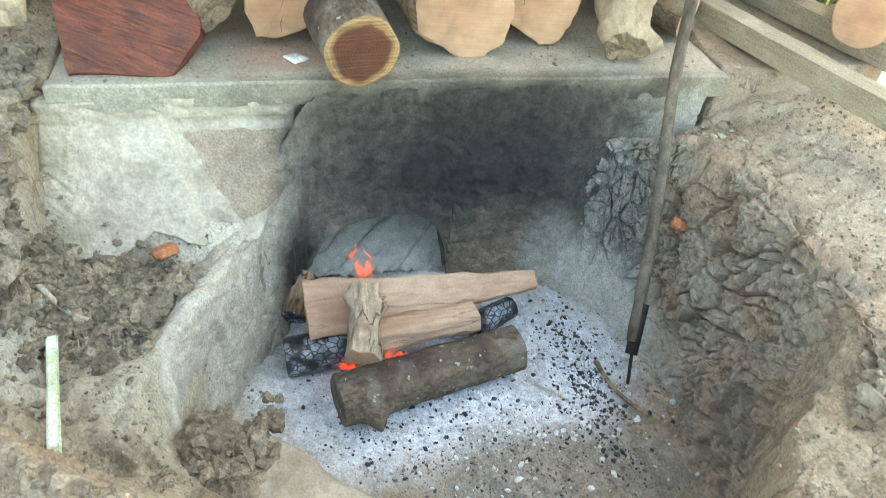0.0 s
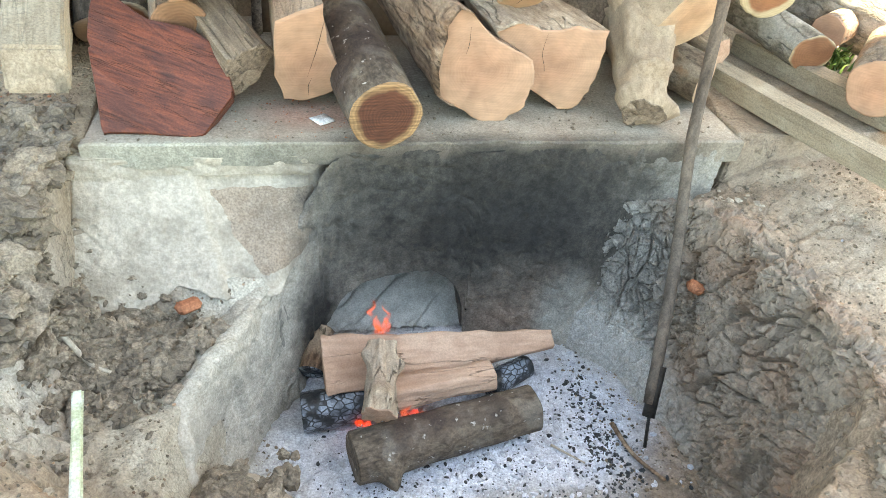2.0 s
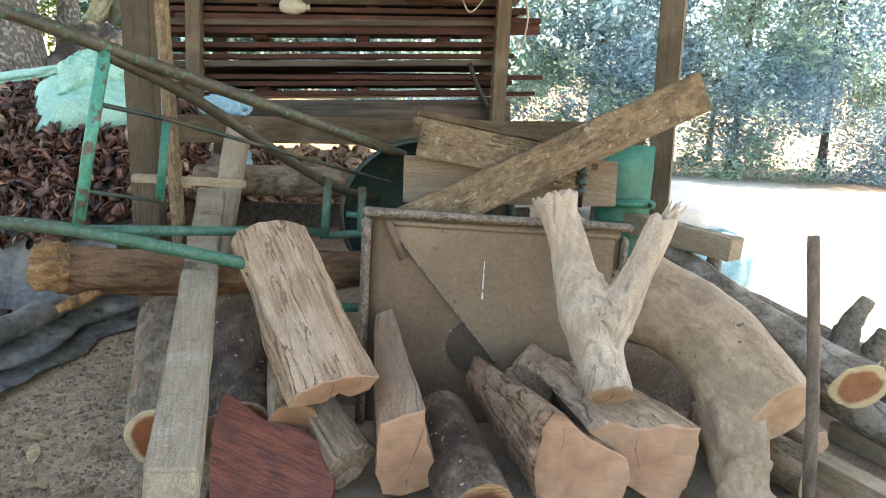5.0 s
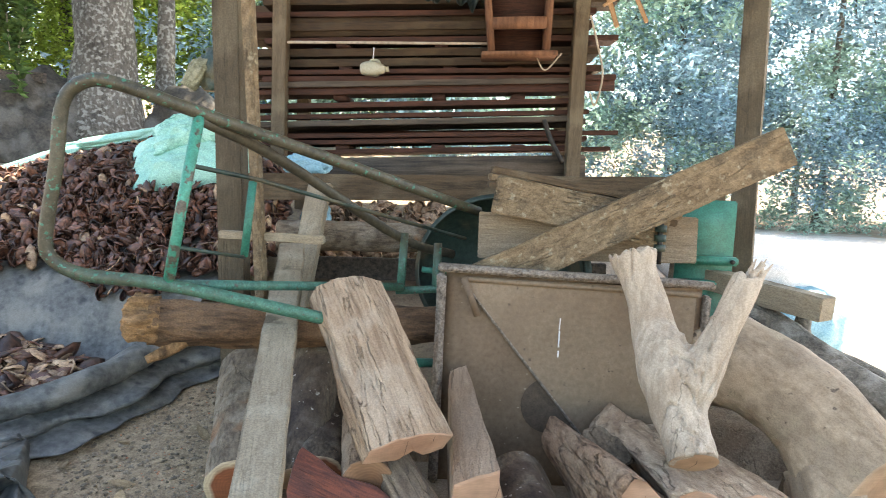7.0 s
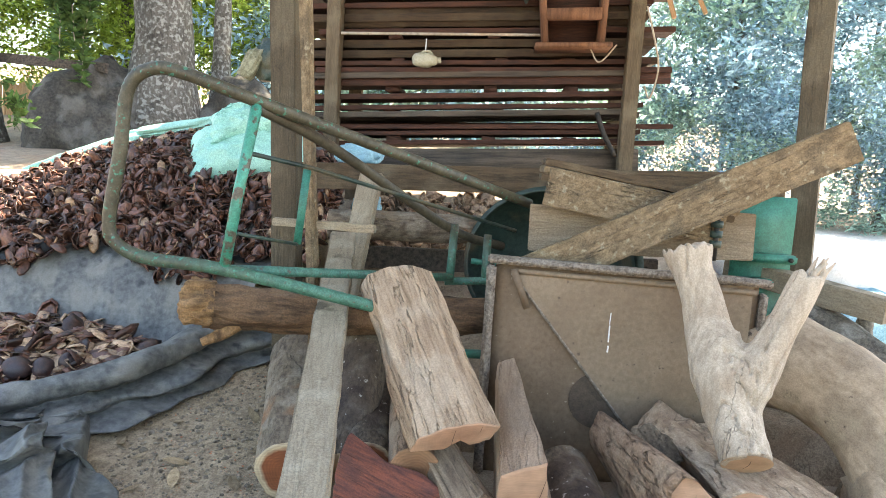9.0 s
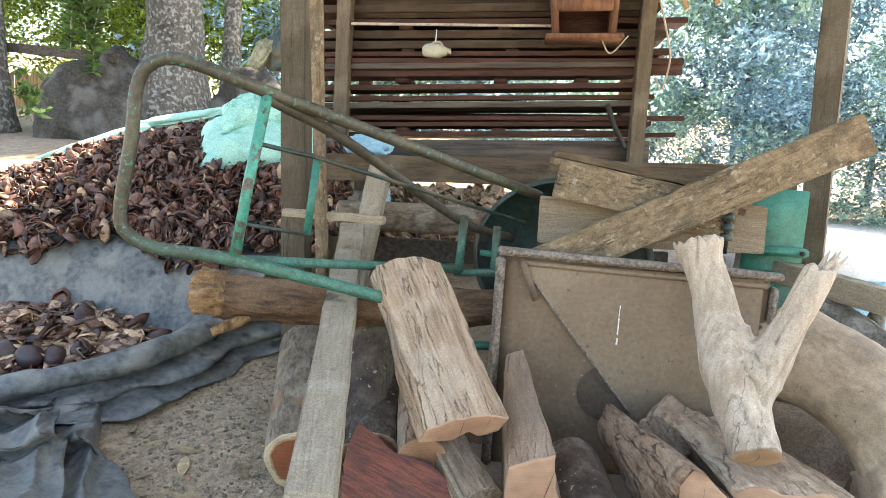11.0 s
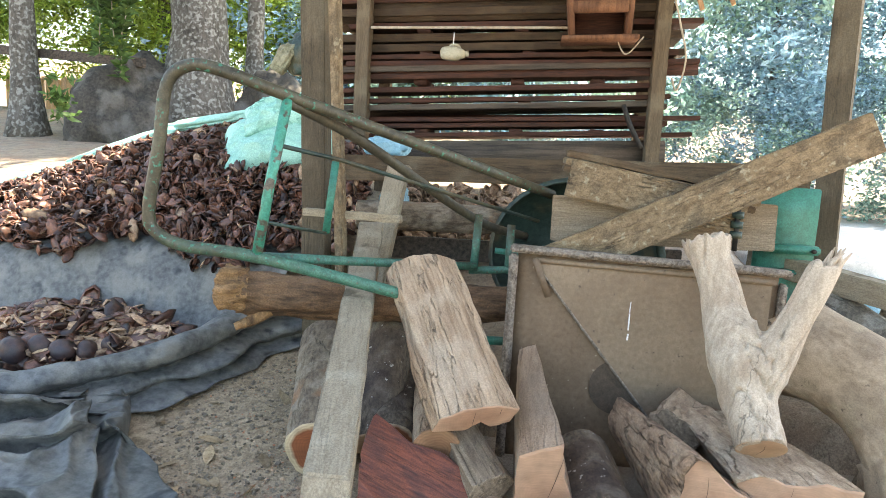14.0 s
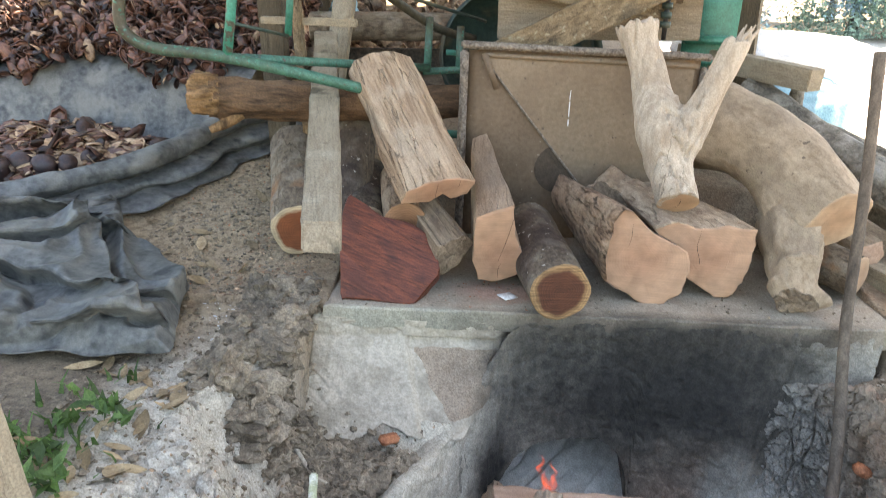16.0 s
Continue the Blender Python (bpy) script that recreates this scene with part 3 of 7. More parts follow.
def tube_bm(points, radius, sides=10, radii=None):
    """A tube through points, with its ends closed."""
    pts = [Vector(p) for p in points]
    bm = bmesh.new()
    rings = []
    ref = Vector((0.3, 0.2, 1)).normalized()
    for i, p in enumerate(pts):
        d = (pts[min(i + 1, len(pts) - 1)] - pts[max(i - 1, 0)]).normalized()
        u = ref.cross(d)
        if u.length < 0.1:
            u = Vector((1, 0, 0)).cross(d)
        u.normalize()
        v = d.cross(u)
        r = radii[i] if radii else radius
        rings.append([bm.verts.new(p + (u * math.cos(k * math.tau / sides) + v * math.sin(k * math.tau / sides)) * r) for k in range(sides)])
    for a, b in zip(rings, rings[1:]):
        for k in range(sides):
            bm.faces.new((a[k], a[(k + 1) % sides], b[(k + 1) % sides], b[k]))
    bm.faces.new(rings[0])
    bm.faces.new(list(reversed(rings[-1])))
    return bm


def smooth_path(points, steps=6):
    """Catmull-Rom through a few points."""
    p = [Vector(q) for q in points]
    p = [p[0] * 2 - p[1]] + p + [p[-1] * 2 - p[-2]]
    out = []
    for i in range(1, len(p) - 2):
        for s in range(steps):
            t = s / steps
            a, b, c, d = p[i - 1], p[i], p[i + 1], p[i + 2]
            out.append(0.5 * (2 * b + (c - a) * t + (2 * a - 5 * b + 4 * c - d) * t * t + (3 * b - a - 3 * c + d) * t ** 3))
    out.append(p[-2])
    return out


def round_profile(n=28, seed=0.0, lump=0.06, flat=0.0):
    """Unit outline of a log, a little out of round."""
    out = []
    for k in range(n):
        a = k * math.tau / n
        r = 1 + lump * 1.6 * nz(math.cos(a) * 1.1 + seed, math.sin(a) * 1.1, seed) + lump * 0.6 * nz(math.cos(a) * 3 + seed, math.sin(a) * 3, 7)
        out.append((r * math.cos(a), r * math.sin(a) * (1 - flat)))
    return out


def poly_profile(corners, per_edge=5, rough=0.02, seed=0.0):
    """Outline with straight edges through a few corners, edges slightly rough."""
    out = []
    for i, c in enumerate(corners):
        d = corners[(i + 1) % len(corners)]
        for k in range(per_edge):
            t = k / per_edge
            x, y = c[0] + (d[0] - c[0]) * t, c[1] + (d[1] - c[1]) * t
            w = rough * (0.4 if k == 0 else 1)
            out.append((x + w * nz(x * 4 + seed, y * 4, 1), y + w * nz(x * 4, y * 4 + seed, 2)))
    return out


def ribbon_bm(line, width):
    """A flat tapering crack along a few points of a cut face."""
    p = smooth_path([(x, y, 0.0) for x, y in line], 4)
    bm = bmesh.new()
    pairs = []
    for i, q in enumerate(p):
        d = (p[min(i + 1, len(p) - 1)] - p[max(i - 1, 0)]).normalized()
        w = width * (0.15 + 0.85 * math.sin(math.pi * (0.08 + 0.84 * i / (len(p) - 1)))) * (1 + 0.5 * noise.noise((i * 0.9, width * 900, 0.0)))
        side = Vector((-d.y, d.x, 0)) * w / 2
        pairs.append((bm.verts.new(q + side), bm.verts.new(q - side)))
    for a, b in zip(pairs, pairs[1:]):
        bm.faces.new((a[0], b[0], b[1], a[1]))
    return bm


def log_thing(a, b, r0, r1, profile, bark, near, far, label, name="log", bend=(0, 0), rough=0.05, segs=16, seed=0.0, group="stacked logs",
              knots=(), category="log", roll=0.0, near_tilt=(0, 0), jag=0.0, splits=()):
    """A length of wood between a (near end) and b, as bark and two sawn ends. bend: sideways and upward bow at mid-length."""
    a, b = Vector(a), Vector(b)
    length = (b - a).length
    f = axis_frame(a, b) @ pose(0, 0, 0, 0, 0, roll)
    root = thing(name, f, label, category, group)
    bm = bmesh.new()
    n = len(profile)
    rings = []
    for i in range(segs + 1):
        t = i / segs
        r = r0 + (r1 - r0) * t
        bx, by = (c * 4 * t * (1 - t) for c in bend)
        ring = []
        for (px, py) in profile:
            w = 1 + rough * (nz(px * 1.5 + seed, py * 1.5 + seed, t * length * 6) + 0.5 * nz(px * 4 + seed, py * 4, t * length * 16))
            for (kt, ka, kr, ks) in knots:
                dx, dy = px - math.cos(ka), py - math.sin(ka)
                w += kr * math.exp(-((t - kt) / ks) ** 2 - (dx * dx + dy * dy) / 0.25)
            z = -t * length
            if i == 0:
                z += near_tilt[0] * px * r + near_tilt[1] * py * r + jag * nz(px * 3 + seed, py * 3, 2)
            ring.append(bm.verts.new((px * r * w + bx, py * r * w + by, z)))
        rings.append(ring)
    for p, q in zip(rings, rings[1:]):
        for k in range(n):
            bm.faces.new((p[k], p[(k + 1) % n], q[(k + 1) % n], q[k]))
    ends = [[v.co.copy() for v in rings[0]], [v.co.copy() for v in rings[-1]]]
    part("bark", bm, bark, root)
    for ring, mat, out in ((ends[0], near, 1), (ends[1], far, -1)):
        if not mat:
            continue
        bm = bmesh.new()
        c = sum(ring, Vector()) / n
        vs = [bm.verts.new(v - c) for v in ring]
        inner = [bm.verts.new((v - c) * 0.95 + Vector((0, 0, 0.0025 * out))) for v in ring]
        for k in range(n):
            bm.faces.new((vs[k], vs[(k + 1) % n], inner[(k + 1) % n], inner[k]))
        mid = [bm.verts.new((v - c) * 0.5 + Vector((0, 0, 0.003 * out + 0.001 * nz(v.x * 40, v.y * 40, seed)))) for v in ring]
        for k in range(n):
            bm.faces.new((inner[k], inner[(k + 1) % n], mid[(k + 1) % n], mid[k]))
        bm.faces.new(mid)
        part("cut_face", bm, mat, root, "sawn end grain", Matrix.Translation(c), smooth=False)
    for line in splits:
        part("split_line", ribbon_bm([(x * r0, y * r0) for x, y in line], 0.0017), M["hole"], root, "dark drying crack", Matrix.Translation((0, 0, 0.0045)))
    return root


def plank(a, b, width, thick, mat, label, name="plank", roll=0.0, group="", category="plank", bevel=0.003, wobble=0.004, seed=0):
    """A sawn board from a to b (middle of its ends); width across, thick upward; roll turns it about its length."""
    a, b = Vector(a), Vector(b)
    f = axis_frame(a, b) @ pose(0, 0, 0, 0, 0, roll) @ Matrix.Translation((0, 0, -(b - a).length / 2))
    bm = box_bm(width, thick, (b - a).length, bevel, wobble, 12, seed)
    return solid(name, bm, mat, f, label, category, group, smooth=False)


# ---- ground with the stoking pit ----
PIT_Y = [-1.5, -1.25, -1.1, -0.9, -0.8, -0.7, -0.6, -0.5, -0.35, -0.16, -0.08, 0.0]
L_FLOOR = [0.1, 0.1, 0.1, -0.12, -0.28, -0.40, -0.48, -0.52, -0.49, -0.40, -0.36, -0.32]
L_CREST = [0.08, 0.05, 0.0, -0.30, -0.46, -0.58, -0.62, -0.605, -0.53, -0.44, -0.40, -0.35]
R_FLOOR = [0.12, 0.14, 0.2, 0.38, 0.50, 0.57, 0.60, 0.61, 0.61, 0.56, 0.50, 0.42]
R_CREST = [0.16, 0.2, 0.26, 0.42, 0.58, 0.68, 0.74, 0.76, 0.76, 0.74, 0.70, 0.60]
FLOOR_Z = -0.65


def smoothstep(a, b, x):
    t = min(1.0, max(0.0, (x - a) / (b - a)))
    return t * t * (3 - 2 * t)


def outer_ground(x, y):
    """The lie of the land round the pit: it climbs behind the slab, more on the left."""
    rise = 0.22 * max(0.0, min(y, 3.2) - 0.12)
    left = 1 - smoothstep(0.5, 1.3, x)
    z = rise * left + 0.03 * smoothstep(0.9, 3.0, x)
    z += 0.55 * smoothstep(3.0, 9.0, y) * (1 - smoothstep(-1.5, 0.5, x))
    far = smoothstep(30, 80, math.hypot(x, y))
    return z + 6.0 * far + 0.012 * nz(x * 3, y * 3) + 0.01 * nz(x * 9, y * 9, 3)


def ground_z(x, y):
    g = outer_ground(x, y)
    if y > 0.03:
        if y < 0.1 or (abs(x + 0.105) < 0.24 and y < 0.5):
            if -0.79 < x < 0.75:
                return (-0.64 + 0.62 * max(0.0, y - 0.06) if abs(x + 0.105) < 0.24 else -0.7) + 0.004 * nz(x * 20, y * 20)
        if -0.79 < x < 0.75 and y < 0.76:
            return -0.12
        return g
    lf, lc = np.interp(y, PIT_Y, L_FLOOR), np.interp(y, PIT_Y, L_CREST)
    rf, rc = np.interp(y, PIT_Y, R_FLOOR), np.interp(y, PIT_Y, R_CREST)
    close = smoothstep(-0.95, -1.35, y)
    floor = FLOOR_Z + 0.55 * close + 0.03 * nz(x * 5, y * 5, 2) + 0.035 * smoothstep(-0.2, -0.6, y)
    crest_l = -0.30 + 0.25 * smoothstep(-0.75, -1.2, y) - 0.06 * smoothstep(-0.2, 0.0, y)
    crest_r = -0.13 - 0.05 * smoothstep(-0.1, 0.0, y)
    rough = 0
    if x < lf:
        if x > lc:
            t = (x - lf) / (lc - lf - 1e-6)
            z = floor + (crest_l - floor) * t ** 0.8
            rough = 0.25
        else:
            out = lc - x
            flat = 0.05 + 0.15 * smoothstep(-0.7, -0.4, y)
            t = min(1.0, max(0.0, out - flat) / 0.26)
            z = crest_l + 0.02 * out + (g - 0.03 - crest_l) * smoothstep(0, 1, t)
            rough = 1.0 - 0.6 * smoothstep(0.35, 0.65, out)
        if y > -0.26 and x > -0.835:
            # kept below the plastered shoulder
            z = min(z + 0.05, -0.115 + 0.95 * y)
            rough *= 0.4
    elif x > rf:
        if x < rc:
            t = (x - rf) / (rc - rf + 1e-6)
            z = floor + (crest_r - floor) * t ** 1.1
            rough = 1.0
        else:
            t = min(1.0, (x - rc) / 0.35)
            z = crest_r + (g - 0.06 - crest_r) * smoothstep(0, 1, t)
            rough = 0.8 - 0.5 * t
    else:
        z = floor
        rough = 0.15
    if -1.3 < x < 1.2 and y > -1.25:
        w = 0.03 * nz(x * 12, y * 12, z * 12)
        d = noise.voronoi((x * 13 + w * 20, y * 13 - w * 16, z * 9))[0]
        gap = 1 - smoothstep(0.0, 0.22, d[1] - d[0])
        e = noise.voronoi((x * 34 + w * 40, y * 34, z * 26 + w * 30))[0]
        small = 1 - smoothstep(0.0, 0.3, e[1] - e[0])
        z += rough * (0.020 * nz(x * 8, y * 8, z * 6) + 0.010 * nz(x * 24, y * 24, z * 18) - 0.026 * gap * smoothstep(-0.15, 0.25, nz(x * 4 + 3, y * 4)) - 0.012 * small * smoothstep(-0.3, 0.2, nz(x * 5, y * 5 + 8)) + 0.012 * abs(nz(x * 15, y * 15, z * 12)) + 0.007 * nz(x * 48, y * 48, z * 40))
    return z


def spread(lo, hi, fine_lo, fine_hi, fine, mid):
    """Coordinates that are close together in the middle and ever wider apart outside."""
    xs = list(np.arange(fine_lo, fine_hi + fine / 2, fine))
    step, v = mid, fine_hi
    right = []
    while v < hi:
        v += step
        right.append(min(v, hi))
        step *= 1.12 if v > fine_hi + 1.5 else 1.0
    step, v = mid, fine_lo
    left = []
    while v > lo:
        v -= step
        left.append(max(v, lo))
        step *= 1.12 if v < fine_lo - 1.5 else 1.0
    return list(reversed(left)) + xs + right


gx = spread(-90, 90, -1.15, 1.08, 0.0085, 0.05)
gy = spread(-30, 110, -1.1, 0.14, 0.0085, 0.05)
verts = []
for y in gy:
    for x in gx:
        z = ground_z(x, y)
        # steep banks are knobbly sideways too
        jx = jy = 0.0
        if -1.2 < y < 0.02 and -1.2 < x < 1.1:
            s = 0.018 if x > 0.3 else 0.007
            jx, jy = s * nz(x * 16, y * 16, z * 16 + 3), s * nz(x * 16 + 9, y * 16, z * 16)
        verts.append((x + jx, min(y + jy, 0.02) if y < 0.02 else y, z))
nx = len(gx)
faces = [(j * nx + i, j * nx + i + 1, (j + 1) * nx + i + 1, (j + 1) * nx + i) for j in range(len(gy) - 1) for i in range(nx - 1)]
gme = bpy.data.meshes.new("ground")
gme.from_pydata(verts, [], faces)
for p in gme.polygons:
    p.use_smooth = True
E = M["earth"]
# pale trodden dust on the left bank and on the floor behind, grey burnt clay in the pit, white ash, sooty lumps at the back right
# glare of the sun on the clearing, put into the ground as a near-white colour
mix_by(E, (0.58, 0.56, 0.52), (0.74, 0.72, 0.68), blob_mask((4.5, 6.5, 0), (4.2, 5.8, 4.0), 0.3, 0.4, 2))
mix_by(E, (0.085, 0.065, 0.044), (0.19, 0.15, 0.105), blob_mask((-1.55, -0.55, 0), (0.50, 0.42, 1.0), 0.3, 0.7, 5))
mix_by(E, (0.33, 0.29, 0.235), (0.54, 0.49, 0.41), blob_mask((-0.98, -0.55, 0), (0.20, 0.50, 1.0), 0.3, 0.8, 6))
mix_by(E, (0.20, 0.142, 0.086), (0.43, 0.32, 0.205), blob_mask((-1.45, 0.8, 0), (0.95, 0.95, 1.0), 0.4, 0.6, 4))
mix_by(E, (0.29, 0.265, 0.215), (0.48, 0.445, 0.37), blob_mask((-0.44, -0.28, -0.42), (0.20, 0.42, 0.30), 0.3, 0.6, 6))
mix_by(E, (0.38, 0.335, 0.26), (0.57, 0.515, 0.415), blob_mask((-0.50, -0.36, -0.30), (0.11, 0.30, 0.12), 0.3, 0.6, 7))
mix_by(E, (0.035, 0.033, 0.03), (0.15, 0.142, 0.125), blob_mask((-0.32, -0.06, -0.50), (0.12, 0.17, 0.24), 0.45, 0.9, 8))
mix_by(E, (0.30, 0.25, 0.185), (0.43, 0.375, 0.29), blob_mask((-0.58, -0.50, -0.30), (0.15, 0.17, 0.3), 0.25, 0.5, 8))
mix_by(E, (0.46, 0.41, 0.325), (0.64, 0.58, 0.47), blob_mask((-0.475, -0.33, -0.31), (0.05, 0.26, 0.10), 0.4, 0.6, 9))
mix_by(E, (0.16, 0.118, 0.082), (0.46, 0.345, 0.25), blob_mask((0.66, -0.45, -0.35), (0.24, 0.60, 0.36), 0.35, 0.7, 5))
mix_by(E, (0.32, 0.255, 0.19), (0.50, 0.415, 0.32), blob_mask((1.15, -0.45, -0.05), (0.42, 0.65, 0.2), 0.3, 0.6, 6))
mix_by(E, (0.075, 0.073, 0.070), (0.21, 0.205, 0.195), blob_mask((0.51, -0.08, -0.38), (0.15, 0.24, 0.30), 0.3, 0.8, 9))
mix_by(E, (0.34, 0.32, 0.28), (0.46, 0.44, 0.39), blob_mask((0.43, -0.14, -0.6), (0.09, 0.22, 0.12), 0.3, 0.7, 9))
mix_by(E, (0.44, 0.47, 0.53), (0.80, 0.83, 0.89), blob_mask((0.05, -0.30, -0.63), (0.47, 0.35, 0.10), 0.22, 0.7, 7))
mix_by(E, (0.16, 0.145, 0.125), (0.32, 0.29, 0.25), blob_mask((0.18, -0.72, -0.63), (0.34, 0.20, 0.12), 0.3, 0.8, 9))
mix_by(E, (0.36, 0.345, 0.31), (0.54, 0.51, 0.46), blob_mask((-0.1, 0.25, -0.5), (0.3, 0.23, 0.3), 0.2, 0.3, 12))
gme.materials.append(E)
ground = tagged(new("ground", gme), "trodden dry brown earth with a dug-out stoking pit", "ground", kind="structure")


# ---- slab and the pit's plastered back wall ----
def slab():
    bm = bmesh.new()
    xs, ys = np.linspace(-0.8, 0.76, 90), np.concatenate(([0.0, 0.004, 0.012, 0.03], np.linspace(0.05, 0.78, 36)))
    top = [[bm.verts.new((x, y - (0.006 * nz(x * 12, 0.3) + 0.004 * nz(x * 40, 1) if j == 0 else 0),
                          0.004 * nz(x * 4, y * 4) + (-0.005 if j == 0 else 0) - 0.0025 * abs(nz(x * 25, y * 25)) * (j < 4) - (0.006 if i in (0, 89) else 0))) for i, x in enumerate(xs)] for j, y in enumerate(ys)]
    for j in range(39):
        for i in range(89):
            bm.faces.new((top[j][i], top[j][i + 1], top[j + 1][i + 1], top[j + 1][i]))
    edge = [top[0][i] for i in range(90)] + [top[j][89] for j in range(1, 40)] + [top[39][i] for i in range(88, -1, -1)] + [top[j][0] for j in range(38, 0, -1)]
    low = []
    for v in edge:
        d = 0.060 + 0.022 * nz(v.co.x * 5, 4) + 0.008 * nz(v.co.x * 19, 4)
        low.append(bm.verts.new((v.co.x, v.co.y + (0.004 if v.co.y < 0.02 else 0), -d)))
    k = len(edge)
    for i in range(k):
        bm.faces.new((edge[i], edge[(i + 1) % k], low[(i + 1) % k], low[i]))
    bm.faces.new(low)
    return bm


C = M["concrete"]
mix_by(C, (0.33, 0.31, 0.245), (0.46, 0.435, 0.35), blob_mask((-0.55, -0.01, -0.03), (0.28, 0.03, 0.06), 0.3, 0.5, 9))
mix_by(C, (0.40, 0.24, 0.18), (0.48, 0.33, 0.25), blob_mask((-0.30, 0.14, 0.0), (0.13, 0.07, 0.03), 0.4, 0.8, 9))
SOOT = ((0.012, 0.011, 0.0095), (0.040, 0.036, 0.031))
mix_by(C, *SOOT, blob_mask((0.14, -0.012, -0.075), (0.60, 0.05, 0.100), 0.5, 0.9, 8))
slab_ob = solid("slab", slab(), C, Matrix(), "grey concrete slab with a sooty front edge", "slab", kind="structure", smooth=False)


def arch_top(x):
    # the crown sits towards the right, the left side slopes down slowly
    u = (x + 0.03) / (0.13 if x > -0.03 else 0.275)
    return -0.74 if abs(u) >= 1 else -0.66 + 0.255 * (1 - abs(u) ** 2.6) ** 0.5 + 0.004 * nz(x * 40, 6)


def wall_front(x, z):
    """How far the wall's face stands forward: the plastered left shoulder slopes out into the pit."""
    out = 0.0
    left = smoothstep(-0.235 + 0.25 * (z + 0.09), -0.385 + 0.25 * (z + 0.09), x)
    if z < -0.09:
        out += left * min(0.23, 0.95 * (-0.09 - z))
    s = 0.6 * x + z
    out += 0.012 * nz(x * 5, z * 5, 1) + 0.007 * nz(x * 14, z * 14, 2) + 0.003 * nz(x * 40, z * 40, 2) + 0.006 * abs(nz(s * 26, (x - z) * 7, 5)) + 0.004 * abs(nz(x * 24, z * 34, 6))
    # a ledge under the slab and the shallow recessed patch
    out += 0.006 * smoothstep(-0.10, -0.08, z) * nz(x * 7, 3)
    c = noise.voronoi((x * 7 + 1.5 * nz(x * 4, z * 4), z * 7, 1.0))[0]
    out -= 0.007 * (1 - smoothstep(0, 0.05, c[1] - c[0])) * smoothstep(-0.1, 0.15, nz(x * 4, z * 4, 8))
    u, v = (x + 0.415) / 0.125, (z + 0.19) / 0.10
    inside = smoothstep(1.06, 0.94, max(abs(u + 0.25 * v), abs(v)))
    out -= 0.022 * inside * left ** 0.3
    # set back behind the lining of the pit
    out -= 0.05 * smoothstep(-0.34, -0.24, x) + 0.05 * math.exp(-((x - 0.1) / 0.3) ** 2 - ((z + 0.33) / 0.14) ** 2)
    return out


def back_wall():
    bm = bmesh.new()
    xs = np.linspace(-0.83, 0.74, 240)
    nzs = 90
    front, back = [], []
    for x in xs:
        lo = arch_top(x)
        if x < -0.24:
            lo = np.interp(x, [-0.84, -0.70, -0.62, -0.46, -0.40, -0.33, -0.26, -0.24], [-0.30, -0.31, -0.265, -0.29, -0.30, -0.25, -0.15, -0.12]) + 0.018 * nz(x * 11, 2) + 0.008 * nz(x * 30, 2)
        zs = np.linspace(-0.036, lo, nzs)
        front.append([bm.verts.new((x, 0.004 - wall_front(x, z), z)) for z in zs])
        back.append([bm.verts.new((x, 0.18, z)) for z in zs])
    for g in (front, back):
        for i in range(len(xs) - 1):
            for j in range(nzs - 1):
                bm.faces.new((g[i][j], g[i + 1][j], g[i + 1][j + 1], g[i][j + 1]))
    for i in range(len(xs) - 1):
        for j in (0, nzs - 1):
            bm.faces.new((front[i][j], front[i + 1][j], back[i + 1][j], back[i][j]))
    for j in range(nzs - 1):
        for i in (0, len(xs) - 1):
            bm.faces.new((front[i][j], front[i][j + 1], back[i][j + 1], back[i][j]))
    return bm


def patch_mask(n, l, tc):
    """The trapezoid of bare brown mortar in the plaster, with slightly ragged edges."""
    ns = n.new("ShaderNodeTexNoise")
    ns.inputs["Scale"].default_value, ns.inputs["Detail"].default_value = 18, 5
    l.new(tc.outputs["Object"], ns.inputs["Vector"])
    xyz = n.new("ShaderNodeSeparateXYZ")
    l.new(tc.outputs["Object"], xyz.inputs[0])

    def node(op, a, b, c=0.0):
        m = n.new("ShaderNodeMath")
        m.operation = op
        for k, v in enumerate((a, b, c)):
            if isinstance(v, float):
                m.inputs[k].default_value = v
            else:
                l.new(v, m.inputs[k])
        return m.outputs[0]

    wob = node("MULTIPLY_ADD", ns.outputs[0], 0.03, -0.015)
    z = node("ADD", xyz.outputs[2], wob)
    x = node("ADD", xyz.outputs[0], wob)
    below = node("LESS_THAN", z, -0.118)
    above = node("GREATER_THAN", z, -0.262)
    right = node("LESS_THAN", x, -0.318)
    slant = node("MULTIPLY_ADD", z, -0.75, -0.635)
    left = node("GREATER_THAN", x, slant)
    return node("MULTIPLY", node("MULTIPLY", below, above), node("MULTIPLY", right, left))


P = M["plaster"]
mix_by(P, (0.27, 0.25, 0.21), (0.42, 0.385, 0.33), blob_mask((0.55, 0, -0.16), (0.35, 0.3, 0.25), 0.3, 0.5, 6))
mix_by(P, (0.33, 0.245, 0.175), (0.43, 0.335, 0.25), patch_mask)
mix_by(P, (0.24, 0.19, 0.15), (0.33, 0.28, 0.23), blob_mask((0.22, 0, -0.55), (0.22, 0.2, 0.15), 0.4, 0.6, 6))
mix_by(P, (0.09, 0.078, 0.062), (0.19, 0.165, 0.132), blob_mask((0.10, -0.02, -0.24), (0.41, 0.5, 0.38), 0.2, 0.7, 9))
mix_by(P, *SOOT, blob_mask((0.11, -0.02, -0.19), (0.42, 0.5, 0.34), 0.48, 0.9, 7))
solid("wall_pit", back_wall(), P, Matrix(), "white plastered pit wall blackened by soot above a fire arch", "wall", kind="structure")


